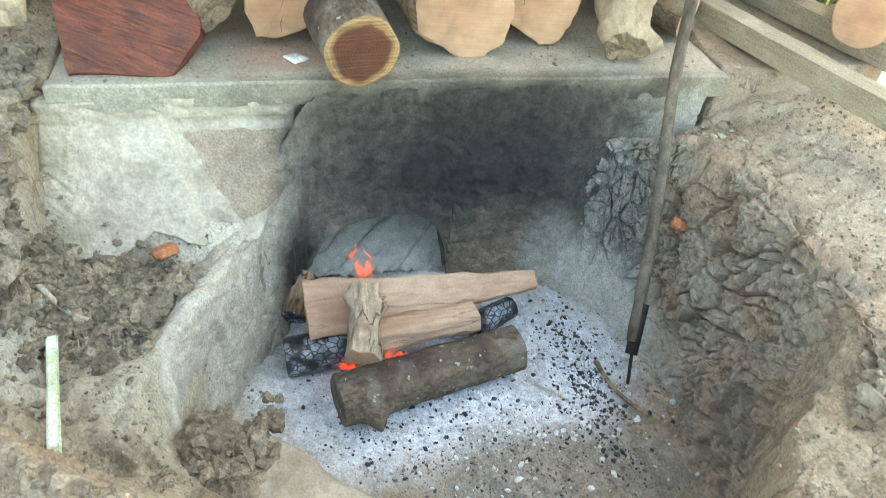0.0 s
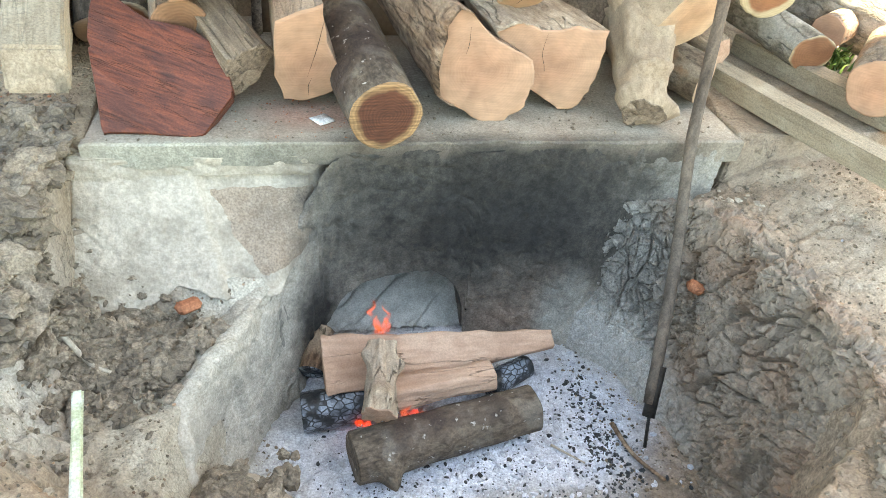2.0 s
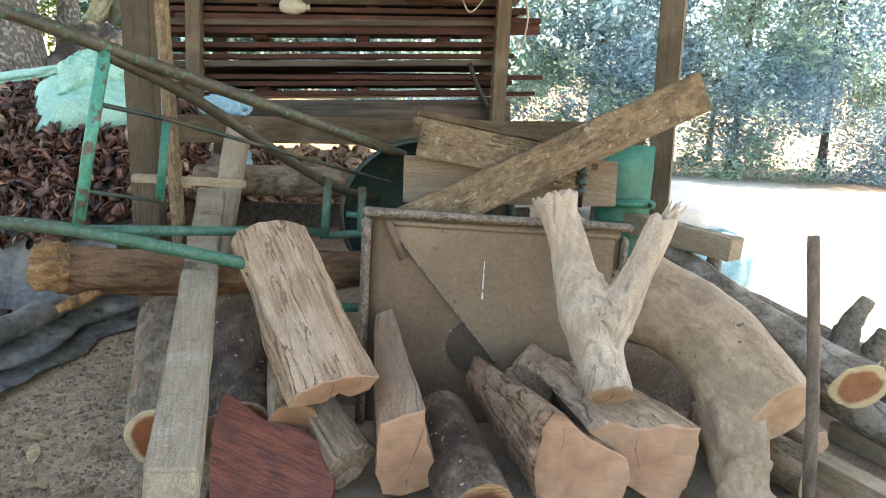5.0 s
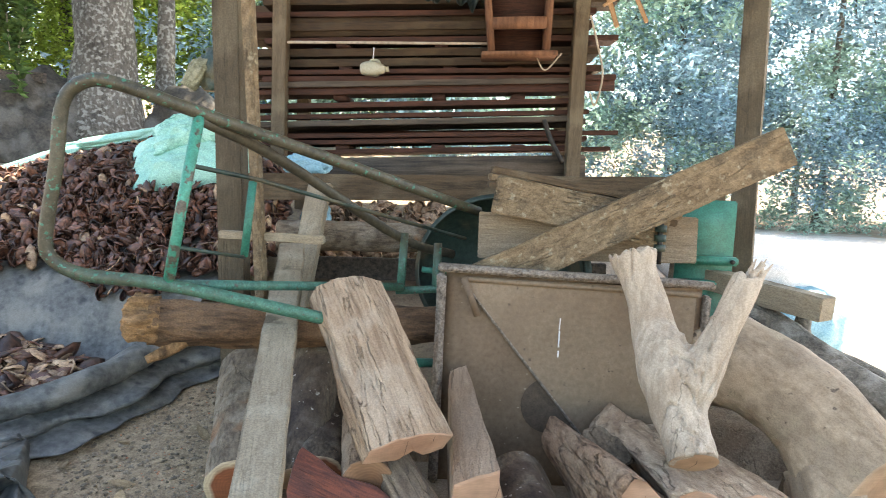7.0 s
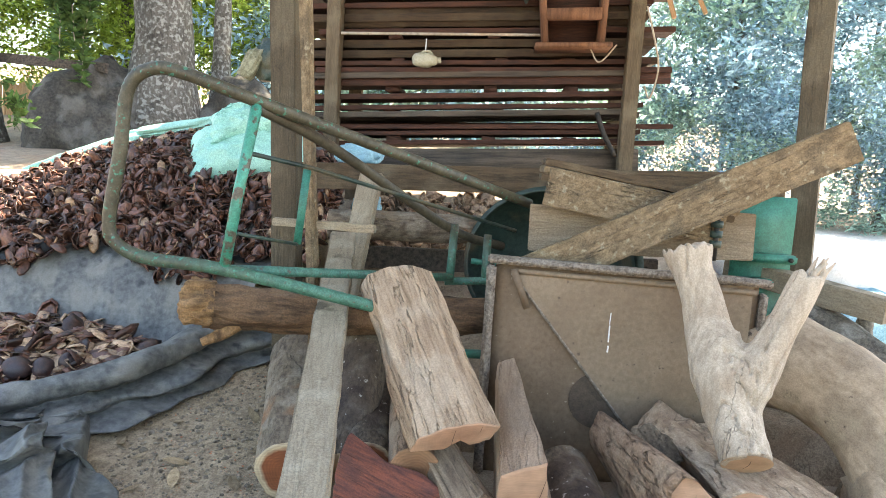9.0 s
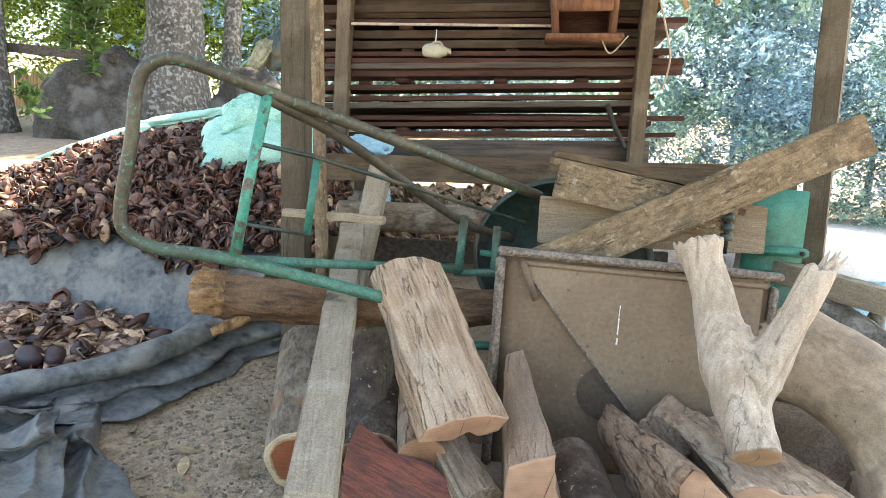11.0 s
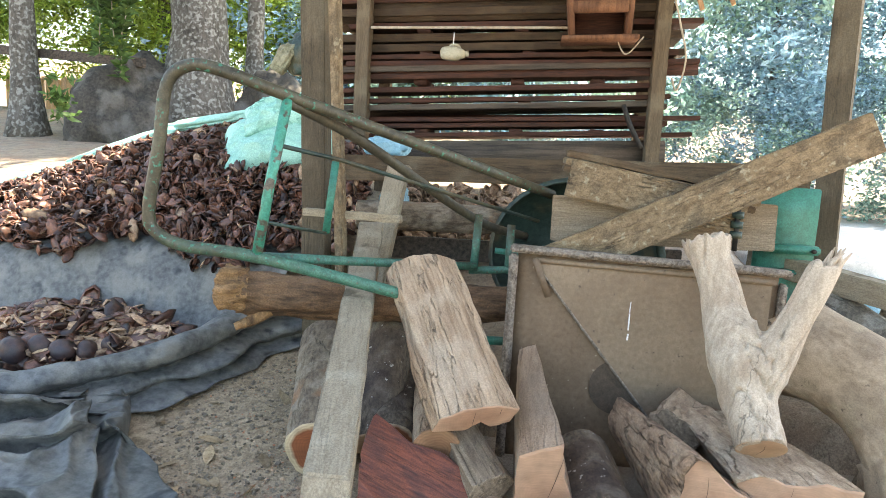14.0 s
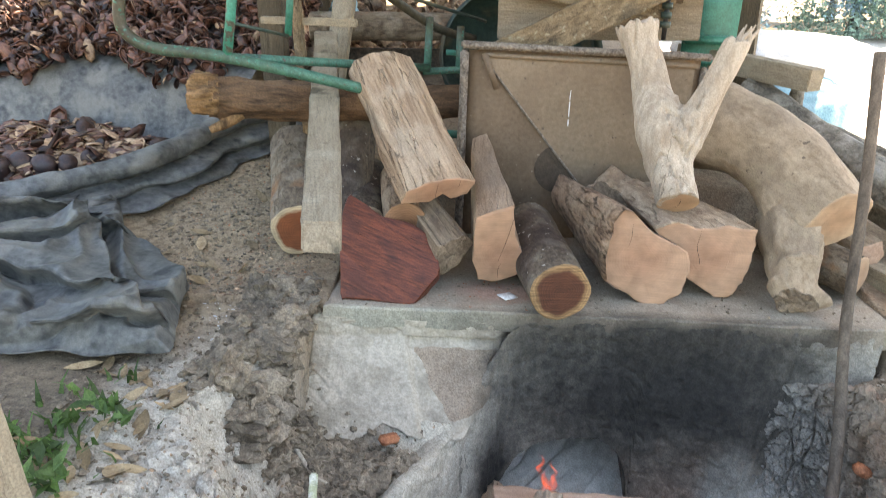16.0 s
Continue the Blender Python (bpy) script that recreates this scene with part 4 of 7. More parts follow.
def along(points, t):
    """A point of a Catmull-Rom line, t from 0 to 1."""
    n = len(points) - 1
    i = min(int(t * n), n - 1)
    u = t * n - i
    p = [Vector(points[max(0, min(n, i + k))]) for k in (-1, 0, 1, 2)]
    return 0.5 * (2 * p[1] + (p[2] - p[0]) * u + (2 * p[0] - 5 * p[1] + 4 * p[2] - p[3]) * u * u + (3 * p[1] - p[0] - 3 * p[2] + p[3]) * u ** 3)


def draped(name, rim, foot, ns, nv, lip, curve, relief, mat, label, arch=None):
    """A skin over the pit's side from a rim line down to a foot line, with a lip laid back over the edge; relief(p, s, v) pushes it out."""
    vs, fs = [], []
    nl = 14
    pts = []
    for i in range(ns):
        t = i / (ns - 1)
        r, f = along(rim, t), along(foot, t)
        r2, f2 = along(rim, min(1, t + 0.01)), along(foot, min(1, t + 0.01))
        if t > 0.985:
            r2, f2 = r + (r - along(rim, t - 0.01)), f + (f - along(foot, t - 0.01))
        back = (r - f)
        back.z = 0
        back = back.normalized() if back.length > 1e-4 else Vector((0, 1, 0))
        lp = lip(t)
        col = []
        for j in range(nl):
            u = 1 - j / nl
            col.append(r + back * lp * u ** 1.4 + Vector((0, 0, 0.012 * math.sin(math.pi * (1 - u)) - 0.035 * u * u)))
        for j in range(nv):
            v = j / (nv - 1)
            if arch and v > 0:
                low = arch(r.x + (f.x - r.x) * v)
                if low is not None:
                    v *= min(1.0, (r.z - low) / max(1e-6, r.z - f.z))
            w = v ** curve(t)
            col.append(Vector((r.x + (f.x - r.x) * w, r.y + (f.y - r.y) * w, r.z + (f.z - r.z) * v)))
        pts.append(col)
    m = nl + nv
    for i in range(ns):
        for j in range(m):
            p = pts[i][j]
            a = pts[min(ns - 1, i + 1)][j] - pts[max(0, i - 1)][j]
            b = pts[i][min(m - 1, j + 1)] - pts[i][max(0, j - 1)]
            nrm = b.cross(a)
            nrm = nrm.normalized() if nrm.length > 1e-9 else Vector((0, 0, 1))
            vs.append(p + nrm * relief(p, i / (ns - 1), max(0.0, (j - nl) / (nv - 1))))
    for i in range(ns - 1):
        for j in range(m - 1):
            k = i * m + j
            fs.append((k, k + 1, k + m + 1, k + m))
    me = bpy.data.meshes.new(name)
    me.from_pydata([tuple(v) for v in vs], [], fs)
    me.materials.append(mat)
    for p in me.polygons:
        p.use_smooth = name != "bank"
    return tagged(new(name, me), label, "wall", kind="structure")


def trowelled(p, s, v):
    """Hand-smeared clay plaster: long smears down the slope, soft lumps, a few chipped edges."""
    h = (0.012 + 0.03 * (1 - smoothstep(0.05, 0.3, s))) * nz(p.x * 7, p.y * 7, p.z * 7) + 0.007 * nz(s * 60, v * 2.5 + s * 8, 3) + 0.004 * abs(nz(s * 120, v * 5 + s * 20, 8)) + 0.003 * nz(p.x * 45, p.y * 45, p.z * 45)
    c = noise.voronoi((p.x * 9 + 2 * nz(p.x * 4, p.y * 4, p.z * 4), p.y * 9, p.z * 16))[0]
    return h - 0.006 * (1 - smoothstep(0, 0.06, c[1] - c[0])) * smoothstep(-0.05, 0.2, nz(p.x * 3 + 4, p.y * 3, p.z * 3))


def crumbled(p, s, v):
    """Dug earth: ragged ribs and hollows down the face, broken into blocks and crumbs by cracks."""
    w = Vector((nz(p.x * 9, p.y * 9, p.z * 9), nz(p.x * 9 + 7, p.y * 9, p.z * 9), nz(p.x * 9, p.y * 9 + 5, p.z * 9)))
    h = 0.035 * nz(p.x * 5, p.y * 5, p.z * 3) - 0.04 * abs(nz(p.x * 9, p.y * 9 + 3, p.z * 3))
    for k, depth in ((15, 0.020), (34, 0.013), (80, 0.006)):
        q = Vector((p.x * k + w.x * 0.7, p.y * k + w.y * 0.7, p.z * k * 0.7 + w.z * 0.7))
        d, at = noise.voronoi(q)
        c = at[0]
        tilt = Vector((nz(c.x * 3.1, c.y * 3.1, c.z * 3.1), nz(c.x * 3.1 + 9, c.y * 3.1, c.z * 3.1), nz(c.x * 3.1, c.y * 3.1 + 9, c.z * 3.1)))
        h += depth * (0.6 * tilt.dot(q - c) + 1.3 * tilt.x - 1.3 * (1 - smoothstep(0.0, 0.09, d[1] - d[0])) * smoothstep(-0.2, 0.1, nz(p.x * 6, p.y * 6 + k, p.z * 3)))
    h *= 1 - 0.4 * (1 - smoothstep(0.2, 0.4, s))
    # the foot of the face is smeared smooth near the fire
    return h * (1 - 0.8 * smoothstep(0.55, 0.8, v) * (1 - smoothstep(0.5, 0.75, s))) + 0.003 * nz(p.x * 80, p.y * 80, p.z * 80)


def arch_gap(x):
    a = arch_top(x)
    return a if a > -0.66 else None


LINING = P.copy()
LINING.name = "smeared_clay"
mix_by(LINING, (0.29, 0.265, 0.22), (0.46, 0.42, 0.355), blob_mask((-0.40, -0.30, -0.50), (0.26, 0.52, 0.34), 0.5, 0.5, 5))
mix_by(LINING, (0.36, 0.32, 0.255), (0.54, 0.485, 0.395), blob_mask((-0.48, -0.28, -0.28), (0.11, 0.30, 0.08), 0.45, 0.8, 8))
mix_by(LINING, (0.32, 0.21, 0.15), (0.45, 0.32, 0.24), blob_mask((0.21, 0.0, -0.50), (0.15, 0.12, 0.13), 0.4, 0.6, 8))
mix_by(LINING, (0.35, 0.32, 0.27), (0.48, 0.45, 0.39), blob_mask((0.37, -0.05, -0.52), (0.08, 0.10, 0.14), 0.3, 0.6, 9))
mix_by(LINING, (0.055, 0.049, 0.040), (0.17, 0.152, 0.125), blob_mask((0.05, 0.02, -0.28), (0.36, 0.14, 0.30), 0.55, 1.0, 10))
mix_by(LINING, *SOOT, blob_mask((0.13, 0.0, -0.20), (0.35, 0.20, 0.24), 0.5, 1.1, 9))
mix_by(LINING, *SOOT, blob_mask((-0.31, -0.04, -0.50), (0.06, 0.13, 0.14), 0.5, 1.1, 12))
draped("pit_lining", [(-0.47, -0.70, -0.58), (-0.56, -0.58, -0.42), (-0.56, -0.44, -0.30), (-0.475, -0.29, -0.285), (-0.405, -0.11, -0.275), (-0.335, -0.035, -0.17), (-0.275, -0.004, -0.055), (-0.16, 0.006, -0.03),
                      (0.04, 0.006, -0.03), (0.24, 0.006, -0.03), (0.40, 0.006, -0.03), (0.56, 0.005, -0.03), (0.72, 0.006, -0.03)],
       [(-0.43, -0.74, -0.67), (-0.46, -0.58, -0.67), (-0.47, -0.40, -0.67), (-0.425, -0.27, -0.67), (-0.355, -0.155, -0.67), (-0.315, -0.06, -0.67), (-0.265, 0.012, -0.67), (-0.15, 0.03, -0.67),
        (0.04, 0.03, -0.67), (0.22, 0.015, -0.67), (0.36, -0.035, -0.67), (0.48, -0.03, -0.60), (0.70, -0.01, -0.55)],
       330, 90, lambda t: 0.085 * (1 - smoothstep(0.36, 0.47, t)) * (0.35 + 0.65 * smoothstep(0.0, 0.2, t)) * (1 + 0.6 * nz(t * 14, 3)) + 0.003, lambda t: 1.0 + 0.55 * (1 - smoothstep(0.3, 0.55, t)), trowelled, LINING,
       "smeared grey clay lining of the stoking pit, black with soot above the arch", arch_gap)


def arch_bed():
    """The clay slope seen through the arch, smeared by hand from upper right to lower left."""
    bm = bmesh.new()
    grid = []
    for y in np.linspace(0.045, 0.42, 90):
        row = []
        for x in np.linspace(-0.335, 0.125, 110):
            s = x * 0.75 - y
            z = -0.628 + 0.64 * max(0.0, y - 0.05) + 0.05 * ((x + 0.09) / 0.22) ** 2 * smoothstep(0.05, 0.3, y)
            z += 0.010 * nz(s * 22, (x + y) * 4, 2) - 0.010 * smoothstep(0.12, 0.3, nz(s * 45, (x + y) * 6, 7)) + 0.004 * nz(x * 30, y * 30, 4)
            row.append(bm.verts.new((x, y, z)))
        grid.append(row)
    for a, b in zip(grid, grid[1:]):
        for i in range(len(a) - 1):
            bm.faces.new((a[i], a[i + 1], b[i + 1], b[i]))
    return bm


HOLLOW = material("arch_clay", (0.32, 0.305, 0.265), (0.50, 0.48, 0.425), 5, (1, 1, 1), fine=40, bump=0.3, stain=(0.22, 0.21, 0.185), stain_scale=9, stain_amount=0.5, contrast=0.3, bump_dist=0.004)
solid("arch_bed", arch_bed(), HOLLOW, Matrix(), "smooth grey clay slope inside the fire arch, streaked by hand", "clay", kind="structure")
SPUR = material("spur_clay", (0.29, 0.235, 0.175), (0.46, 0.39, 0.305), 6, fine=60, bump=0.6, stain=(0.25, 0.19, 0.135), stain_scale=7, stain_amount=0.6, contrast=0.3, bump_dist=0.01, grit=0.18)
draped("spur", [(-0.56, -0.47, -0.50), (-0.47, -0.525, -0.455), (-0.40, -0.59, -0.43), (-0.33, -0.665, -0.415), (-0.25, -0.755, -0.40), (-0.12, -0.87, -0.36), (0.02, -0.96, -0.30)],
       [(-0.48, -0.42, -0.68), (-0.41, -0.47, -0.68), (-0.34, -0.53, -0.68), (-0.27, -0.60, -0.68), (-0.19, -0.69, -0.68), (-0.07, -0.80, -0.68), (0.07, -0.88, -0.66)],
       150, 70, lambda t: 0.26 + 0.03 * nz(t * 5, 2), lambda t: 0.9, lambda p, s, v: 0.012 * nz(p.x * 9, p.y * 9, p.z * 9) + 0.006 * nz(p.x * 30, p.y * 30, p.z * 30), SPUR, "smooth dried clay spur in front of the ash bed")
mix_by(M["bank"], (0.13, 0.12, 0.105), (0.30, 0.28, 0.245), blob_mask((0.47, -0.05, -0.40), (0.15, 0.24, 0.36), 0.3, 0.8, 8))
mix_by(M["bank"], (0.36, 0.34, 0.30), (0.50, 0.475, 0.43), blob_mask((0.47, -0.22, -0.58), (0.12, 0.30, 0.15), 0.3, 0.7, 9))
draped("bank", [(0.43, 0.015, -0.19), (0.54, -0.03, -0.165), (0.635, -0.09, -0.145), (0.675, -0.22, -0.125), (0.695, -0.40, -0.12), (0.69, -0.58, -0.11), (0.64, -0.76, -0.09), (0.52, -0.92, -0.06)],
       [(0.365, -0.01, -0.68), (0.425, -0.08, -0.68), (0.475, -0.15, -0.68), (0.515, -0.27, -0.68), (0.53, -0.42, -0.68), (0.52, -0.58, -0.68), (0.46, -0.76, -0.66), (0.30, -0.95, -0.45)],
       260, 170, lambda t: 0.11, lambda t: 1.15, crumbled, M["bank"], "crumbling cracked brown earth side of the stoking pit")


# ---- logs on the slab ----
CUT = {}
CUT["orange"] = cut_wood("cut_orange", (0.43, 0.25, 0.165), (0.49, 0.31, 0.21), 0.10, 0.6, 0.3, dark_ring=0.95, saw=0.18)
CUT["pale"] = cut_wood("cut_pale", (0.45, 0.29, 0.185), (0.52, 0.375, 0.255), 0.10, 0.6, 0.3, dark_ring=0.95, saw=0.18)
CUT["heart"] = cut_wood("cut_heart", (0.105, 0.038, 0.020), (0.35, 0.215, 0.11), 0.085, 0.76, 0.07, dark_ring=0.80, saw=1.0)
CUT["brown"] = cut_wood("cut_brown", (0.20, 0.10, 0.052), (0.30, 0.17, 0.10), 0.06, 0.6, 0.3, dark_ring=0.85, saw=0.25)
CUT["red_heart"] = cut_wood("cut_red_heart", (0.22, 0.075, 0.034), (0.50, 0.40, 0.27), 0.085, 0.78, 0.05, dark_ring=0.85, saw=0.4)
CUT["moss"] = cut_wood("cut_moss", (0.30, 0.14, 0.075), (0.52, 0.43, 0.28), 0.075, 0.74, 0.06, dark_ring=0.9, saw=0.2)

log_thing((-0.16, -0.03, 0.080), (-0.225, 0.42, 0.10), 0.081, 0.090, round_profile(seed=1, lump=0.05), M["bark_dark"], CUT["heart"], CUT["pale"],
          "round grey-barked log with dark red heartwood, on the slab's edge", seed=1, rough=0.04, segs=24)
log_thing((0.085, 0.09, 0.137), (-0.085, 0.52, 0.19), 0.132, 0.068,
          poly_profile([(-0.95, 0.05), (-0.88, 0.85), (-0.70, 1.15), (-0.45, 1.1), (0.05, 0.6), (0.70, 0.25), (0.86, -0.2), (0.80, -0.7), (0.5, -1.0), (0.15, -1.06), (-0.35, -0.85), (-0.8, -0.5)], 4, 0.06, 2),
          M["bark_brown"], CUT["orange"], CUT["pale"], "thick split log with rough red-brown bark and orange cut face", seed=2, rough=0.08, segs=30, near_tilt=(0.42, 0), splits=([(-0.55, 0.9), (-0.52, 0.6), (-0.55, 0.4)], [(0.1, 0.35), (0.15, 0.1)]))
log_thing((0.242, 0.15, 0.120), (0.135, 0.55, 0.17), 0.130, 0.088,
          poly_profile([(-1.1, 0.75), (-0.6, 0.9), (-0.2, 0.78), (1.02, 0.82), (1.1, 0.1), (1.02, -0.45), (0.8, -0.86), (0.5, -0.88), (0.1, -0.6), (-0.3, -0.4), (-0.6, 0.1)], 4, 0.06, 5),
          M["bark_pale"], CUT["orange"], CUT["pale"], "chunky split log with pale weathered top and orange cut face", seed=5, rough=0.08, segs=26, near_tilt=(0.30, 0), splits=([(-0.1, 0.72), (-0.12, 0.35), (0.0, 0.05), (0.1, -0.3)],))
log_thing((-0.335, 0.115, 0.155), (-0.385, 0.60, 0.315), 0.118, 0.055,
          poly_profile([(-0.48, 0.78), (0.36, 1.12), (0.45, 0.3), (0.85, -0.6), (0.6, -0.95), (0.1, -1.15), (-0.32, -1.1), (-0.52, -0.5)], 4, 0.05, 8),
          M["split_pink"], CUT["orange"], M["split"], "sharp-edged split log with pinkish cut face, tilted on the slab", seed=8, rough=0.06, segs=24, splits=([(0.16, -1.0), (0.14, -0.75), (0.2, -0.55)], [(0.40, 0.9), (0.28, 0.2), (0.12, -0.5)]))
log_thing((-0.595, 0.20, 0.178), (-0.66, 0.62, 0.20), 0.062, 0.062, round_profile(seed=11, lump=0.06), M["bark_brown"], CUT["brown"], CUT["pale"],
          "short round log with brown cut end, behind the red block", seed=11)
log_thing((-0.46, 0.13, 0.115), (-0.60, 0.34, 0.22), 0.085, 0.07,
          poly_profile([(-0.6, 0.5), (0.3, 0.75), (0.85, 0.35), (0.55, -0.5), (-0.1, -1.0), (-0.45, -0.3)], 4, 0.1, 13), M["split_grey"], M["split_grey"], M["split_grey"],
          "small grey weathered split of firewood wedged under a beam", seed=13, rough=0.1, name="firewood_split", category="firewood")
log_thing((-0.52, 0.30, 0.06), (-0.62, 0.62, 0.08), 0.06, 0.06, round_profile(seed=14, lump=0.08), M["bark_dark"], M["split_grey"], None,
          "dark short log lying under the stack on the slab", seed=14)
log_thing((-0.735, 0.33, 0.115), (-0.775, 0.75, 0.17), 0.075, 0.07, round_profile(seed=15, lump=0.08), M["bark_dark"], CUT["red_heart"], None,
          "dark log with pale sapwood ring behind the red block", seed=15)
log_thing((0.02, 0.44, 0.19), (0.10, 0.60, 0.20), 0.07, 0.06, round_profile(seed=16, lump=0.25), M["bark_pale"], M["split_grey"], None,
          "rough knobby chunk of bark and wood behind the split logs", seed=16, rough=0.3, name="wood_chunk", category="wood chunk")
# squared timber offcut with deep cracks
log_thing((-0.495, 0.145, 0.297), (-0.705, 0.50, 0.598), 0.106, 0.100,
          poly_profile([(-1.0, -0.38), (-0.92, 0.12), (-0.35, 0.42), (0.35, 0.45), (1.0, 0.22), (1.0, -0.30), (0.5, -0.42), (0.15, -0.15), (-0.2, -0.45)], 6, 0.05, 21),
          M["cracked"], CUT["orange"], M["cracked"], "thick half-round timber with deeply cracked weathered top, leaning on firewood", seed=21, rough=0.07, segs=44, splits=([(-0.15, 0.35), (-0.1, 0.0), (-0.05, -0.3)], [(0.5, 0.35), (0.52, 0.1)]), name="timber_offcut", category="timber")
# bent trunk and its knotted foot
log_thing((0.625, 0.19, 0.245), (0.40, 0.72, 0.40), 0.09, 0.155, round_profile(seed=31, lump=0.10), M["trunk_tan"], CUT["pale"], None,
          "big bent smooth pale trunk section with a sawn end", bend=(0.02, 0.04), seed=31, rough=0.09, segs=22, knots=((0.16, -2.3, 0.75, 0.22),), near_tilt=(0.1, 0.1))
log_thing((0.485, 0.055, 0.048), (0.545, 0.31, 0.19), 0.052, 0.105, round_profile(seed=33, lump=0.15), M["trunk_tan"], M["split_grey"], None,
          "gnarled knotty root end of a weathered log", bend=(0.0, 0.02), seed=33, rough=0.22, segs=30, jag=0.012, knots=((0.28, 1.3, 0.55, 0.05), (0.24, 2.0, 0.3, 0.04), (0.08, -0.3, 0.9, 0.07), (0.1, 2.6, 0.4, 0.06)))
log_thing((0.715, 0.19, 0.075), (0.57, 0.50, 0.09), 0.062, 0.07, round_profile(seed=35, lump=0.07), M["bark_grey"], CUT["pale"], None,
          "short round log with ridged pale cut end", seed=35, near_tilt=(-0.3, 0))
log_thing((0.80, 0.30, 0.10), (0.70, 0.62, 0.14), 0.055, 0.06, poly_profile([(-0.8, 0.6), (0.4, 0.9), (0.9, 0.0), (0.4, -0.9), (-0.7, -0.6)], 4, 0.1, 37), M["bark_pale"], M["split"], None,
          "brown split of firewood beside the slab", seed=37, name="firewood_split", category="firewood")


def fused(bm, voxel):
    """One skin round overlapping bodies."""
    me = bpy.data.meshes.new("fused")
    bm.to_mesh(me)
    bm.free()
    ob = new("fused", me)
    mod = ob.modifiers.new("skin", "REMESH")
    mod.mode, mod.voxel_size = "VOXEL", voxel
    out = bmesh.new()
    out.from_mesh(bpy.data.meshes.new_from_object(ob.evaluated_get(bpy.context.evaluated_depsgraph_get())))
    bpy.data.objects.remove(ob)
    return out


def forked_branch():
    root = thing("forked_branch", pose(0.212, 0.31, 0.232), "debarked forked branch standing with its sawn foot on the logs", "branch", "stacked logs")
    bm = bmesh.new()
    for pts, rad in (
        ([(-0.030, -0.09, 0.035), (-0.036, -0.045, 0.085), (-0.050, 0.0, 0.15), (-0.066, 0.03, 0.215), (-0.084, 0.065, 0.275), (-0.098, 0.10, 0.33), (-0.115, 0.13, 0.39), (-0.135, 0.152, 0.45), (-0.15, 0.165, 0.505)],
         [0.060, 0.063, 0.071, 0.077, 0.068, 0.053, 0.048, 0.052, 0.066]),
        ([(-0.035, -0.01, 0.13), (-0.022, 0.0, 0.20), (0.012, 0.0, 0.262), (0.052, 0.0, 0.35), (0.098, 0.0, 0.475)], [0.055, 0.068, 0.052, 0.037, 0.036]),
        ([(-0.075, 0.06, 0.30), (-0.042, 0.045, 0.30), (-0.024, 0.04, 0.308)], [0.034, 0.027, 0.020]),
        ([(-0.10, 0.02, 0.215), (-0.112, 0.01, 0.25)], [0.022, 0.016]),
    ):
        p = smooth_path(pts, 8)
        k = [float(np.interp(i / (len(p) - 1) * (len(rad) - 1), range(len(rad)), rad)) for i in range(len(p))]
        one = tube_bm(p, 0, 22, k)
        me = bpy.data.meshes.new("limb")
        one.to_mesh(me)
        one.free()
        bm.from_mesh(me)
    bm = fused(bm, 0.0055)
    for _ in range(3):
        bmesh.ops.smooth_vert(bm, verts=bm.verts, factor=0.5, use_axis_x=True, use_axis_y=True, use_axis_z=True)
    bm.normal_update()
    moves = []
    for v in bm.verts:
        c = v.co
        # the limbs lean outwards, so the grain leans with them
        gx = c.x + (0.28 * (c.z - 0.15) if c.x < -0.03 else -0.32 * (c.z - 0.15)) * smoothstep(0.1, 0.25, c.z)
        h = 0.010 * nz(gx * 13, c.y * 13, c.z * 5) + 0.006 * nz(gx * 34, c.y * 34, c.z * 7)
        h -= 0.011 * (1 - smoothstep(0.0, 0.09, abs(nz(gx * 22 + 3, c.y * 22, c.z * 3.5)))) * smoothstep(-0.1, 0.2, nz(gx * 7, c.y * 7, c.z * 4 + 5))
        h *= smoothstep(0.03, 0.10, c.z)
        top = 0.022 * smoothstep(0.44, 0.5, c.z) * nz(c.x * 40, c.y * 40, 1)
        moves.append(v.normal * h + Vector((0, 0, top)))
    for v, d in zip(bm.verts, moves):
        v.co += d
    part("forked_stem", bm, M["driftwood"], root)
    bm = bmesh.new()
    bmesh.ops.create_circle(bm, cap_ends=True, segments=24, radius=0.0585)
    part("cut_face", bm, CUT["pale"], root, "sawn foot", pose(-0.030, -0.0925, 0.0325, 138, 0, 0), smooth=False)
    part("split_line", ribbon_bm([(0.0, 0.03), (0.004, 0.0), (-0.004, -0.03)], 0.002), M["hole"], root, "dark drying crack", pose(-0.030, -0.0940, 0.0308, 138, 0, 0))
    rnd = random.Random(3)
    for k in range(9):
        x, y = 0.098 + rnd.uniform(-0.026, 0.03), rnd.uniform(-0.025, 0.025)
        part("splinter", tube_bm([(x, y, 0.455), (x + 0.012, y, 0.485), (x + rnd.uniform(0.01, 0.04), y, 0.50 + rnd.uniform(0.0, 0.02))], 0, 5, [0.010, 0.006, 0.0015]), M["driftwood"], root, smooth=False)
    return root


forked_branch()


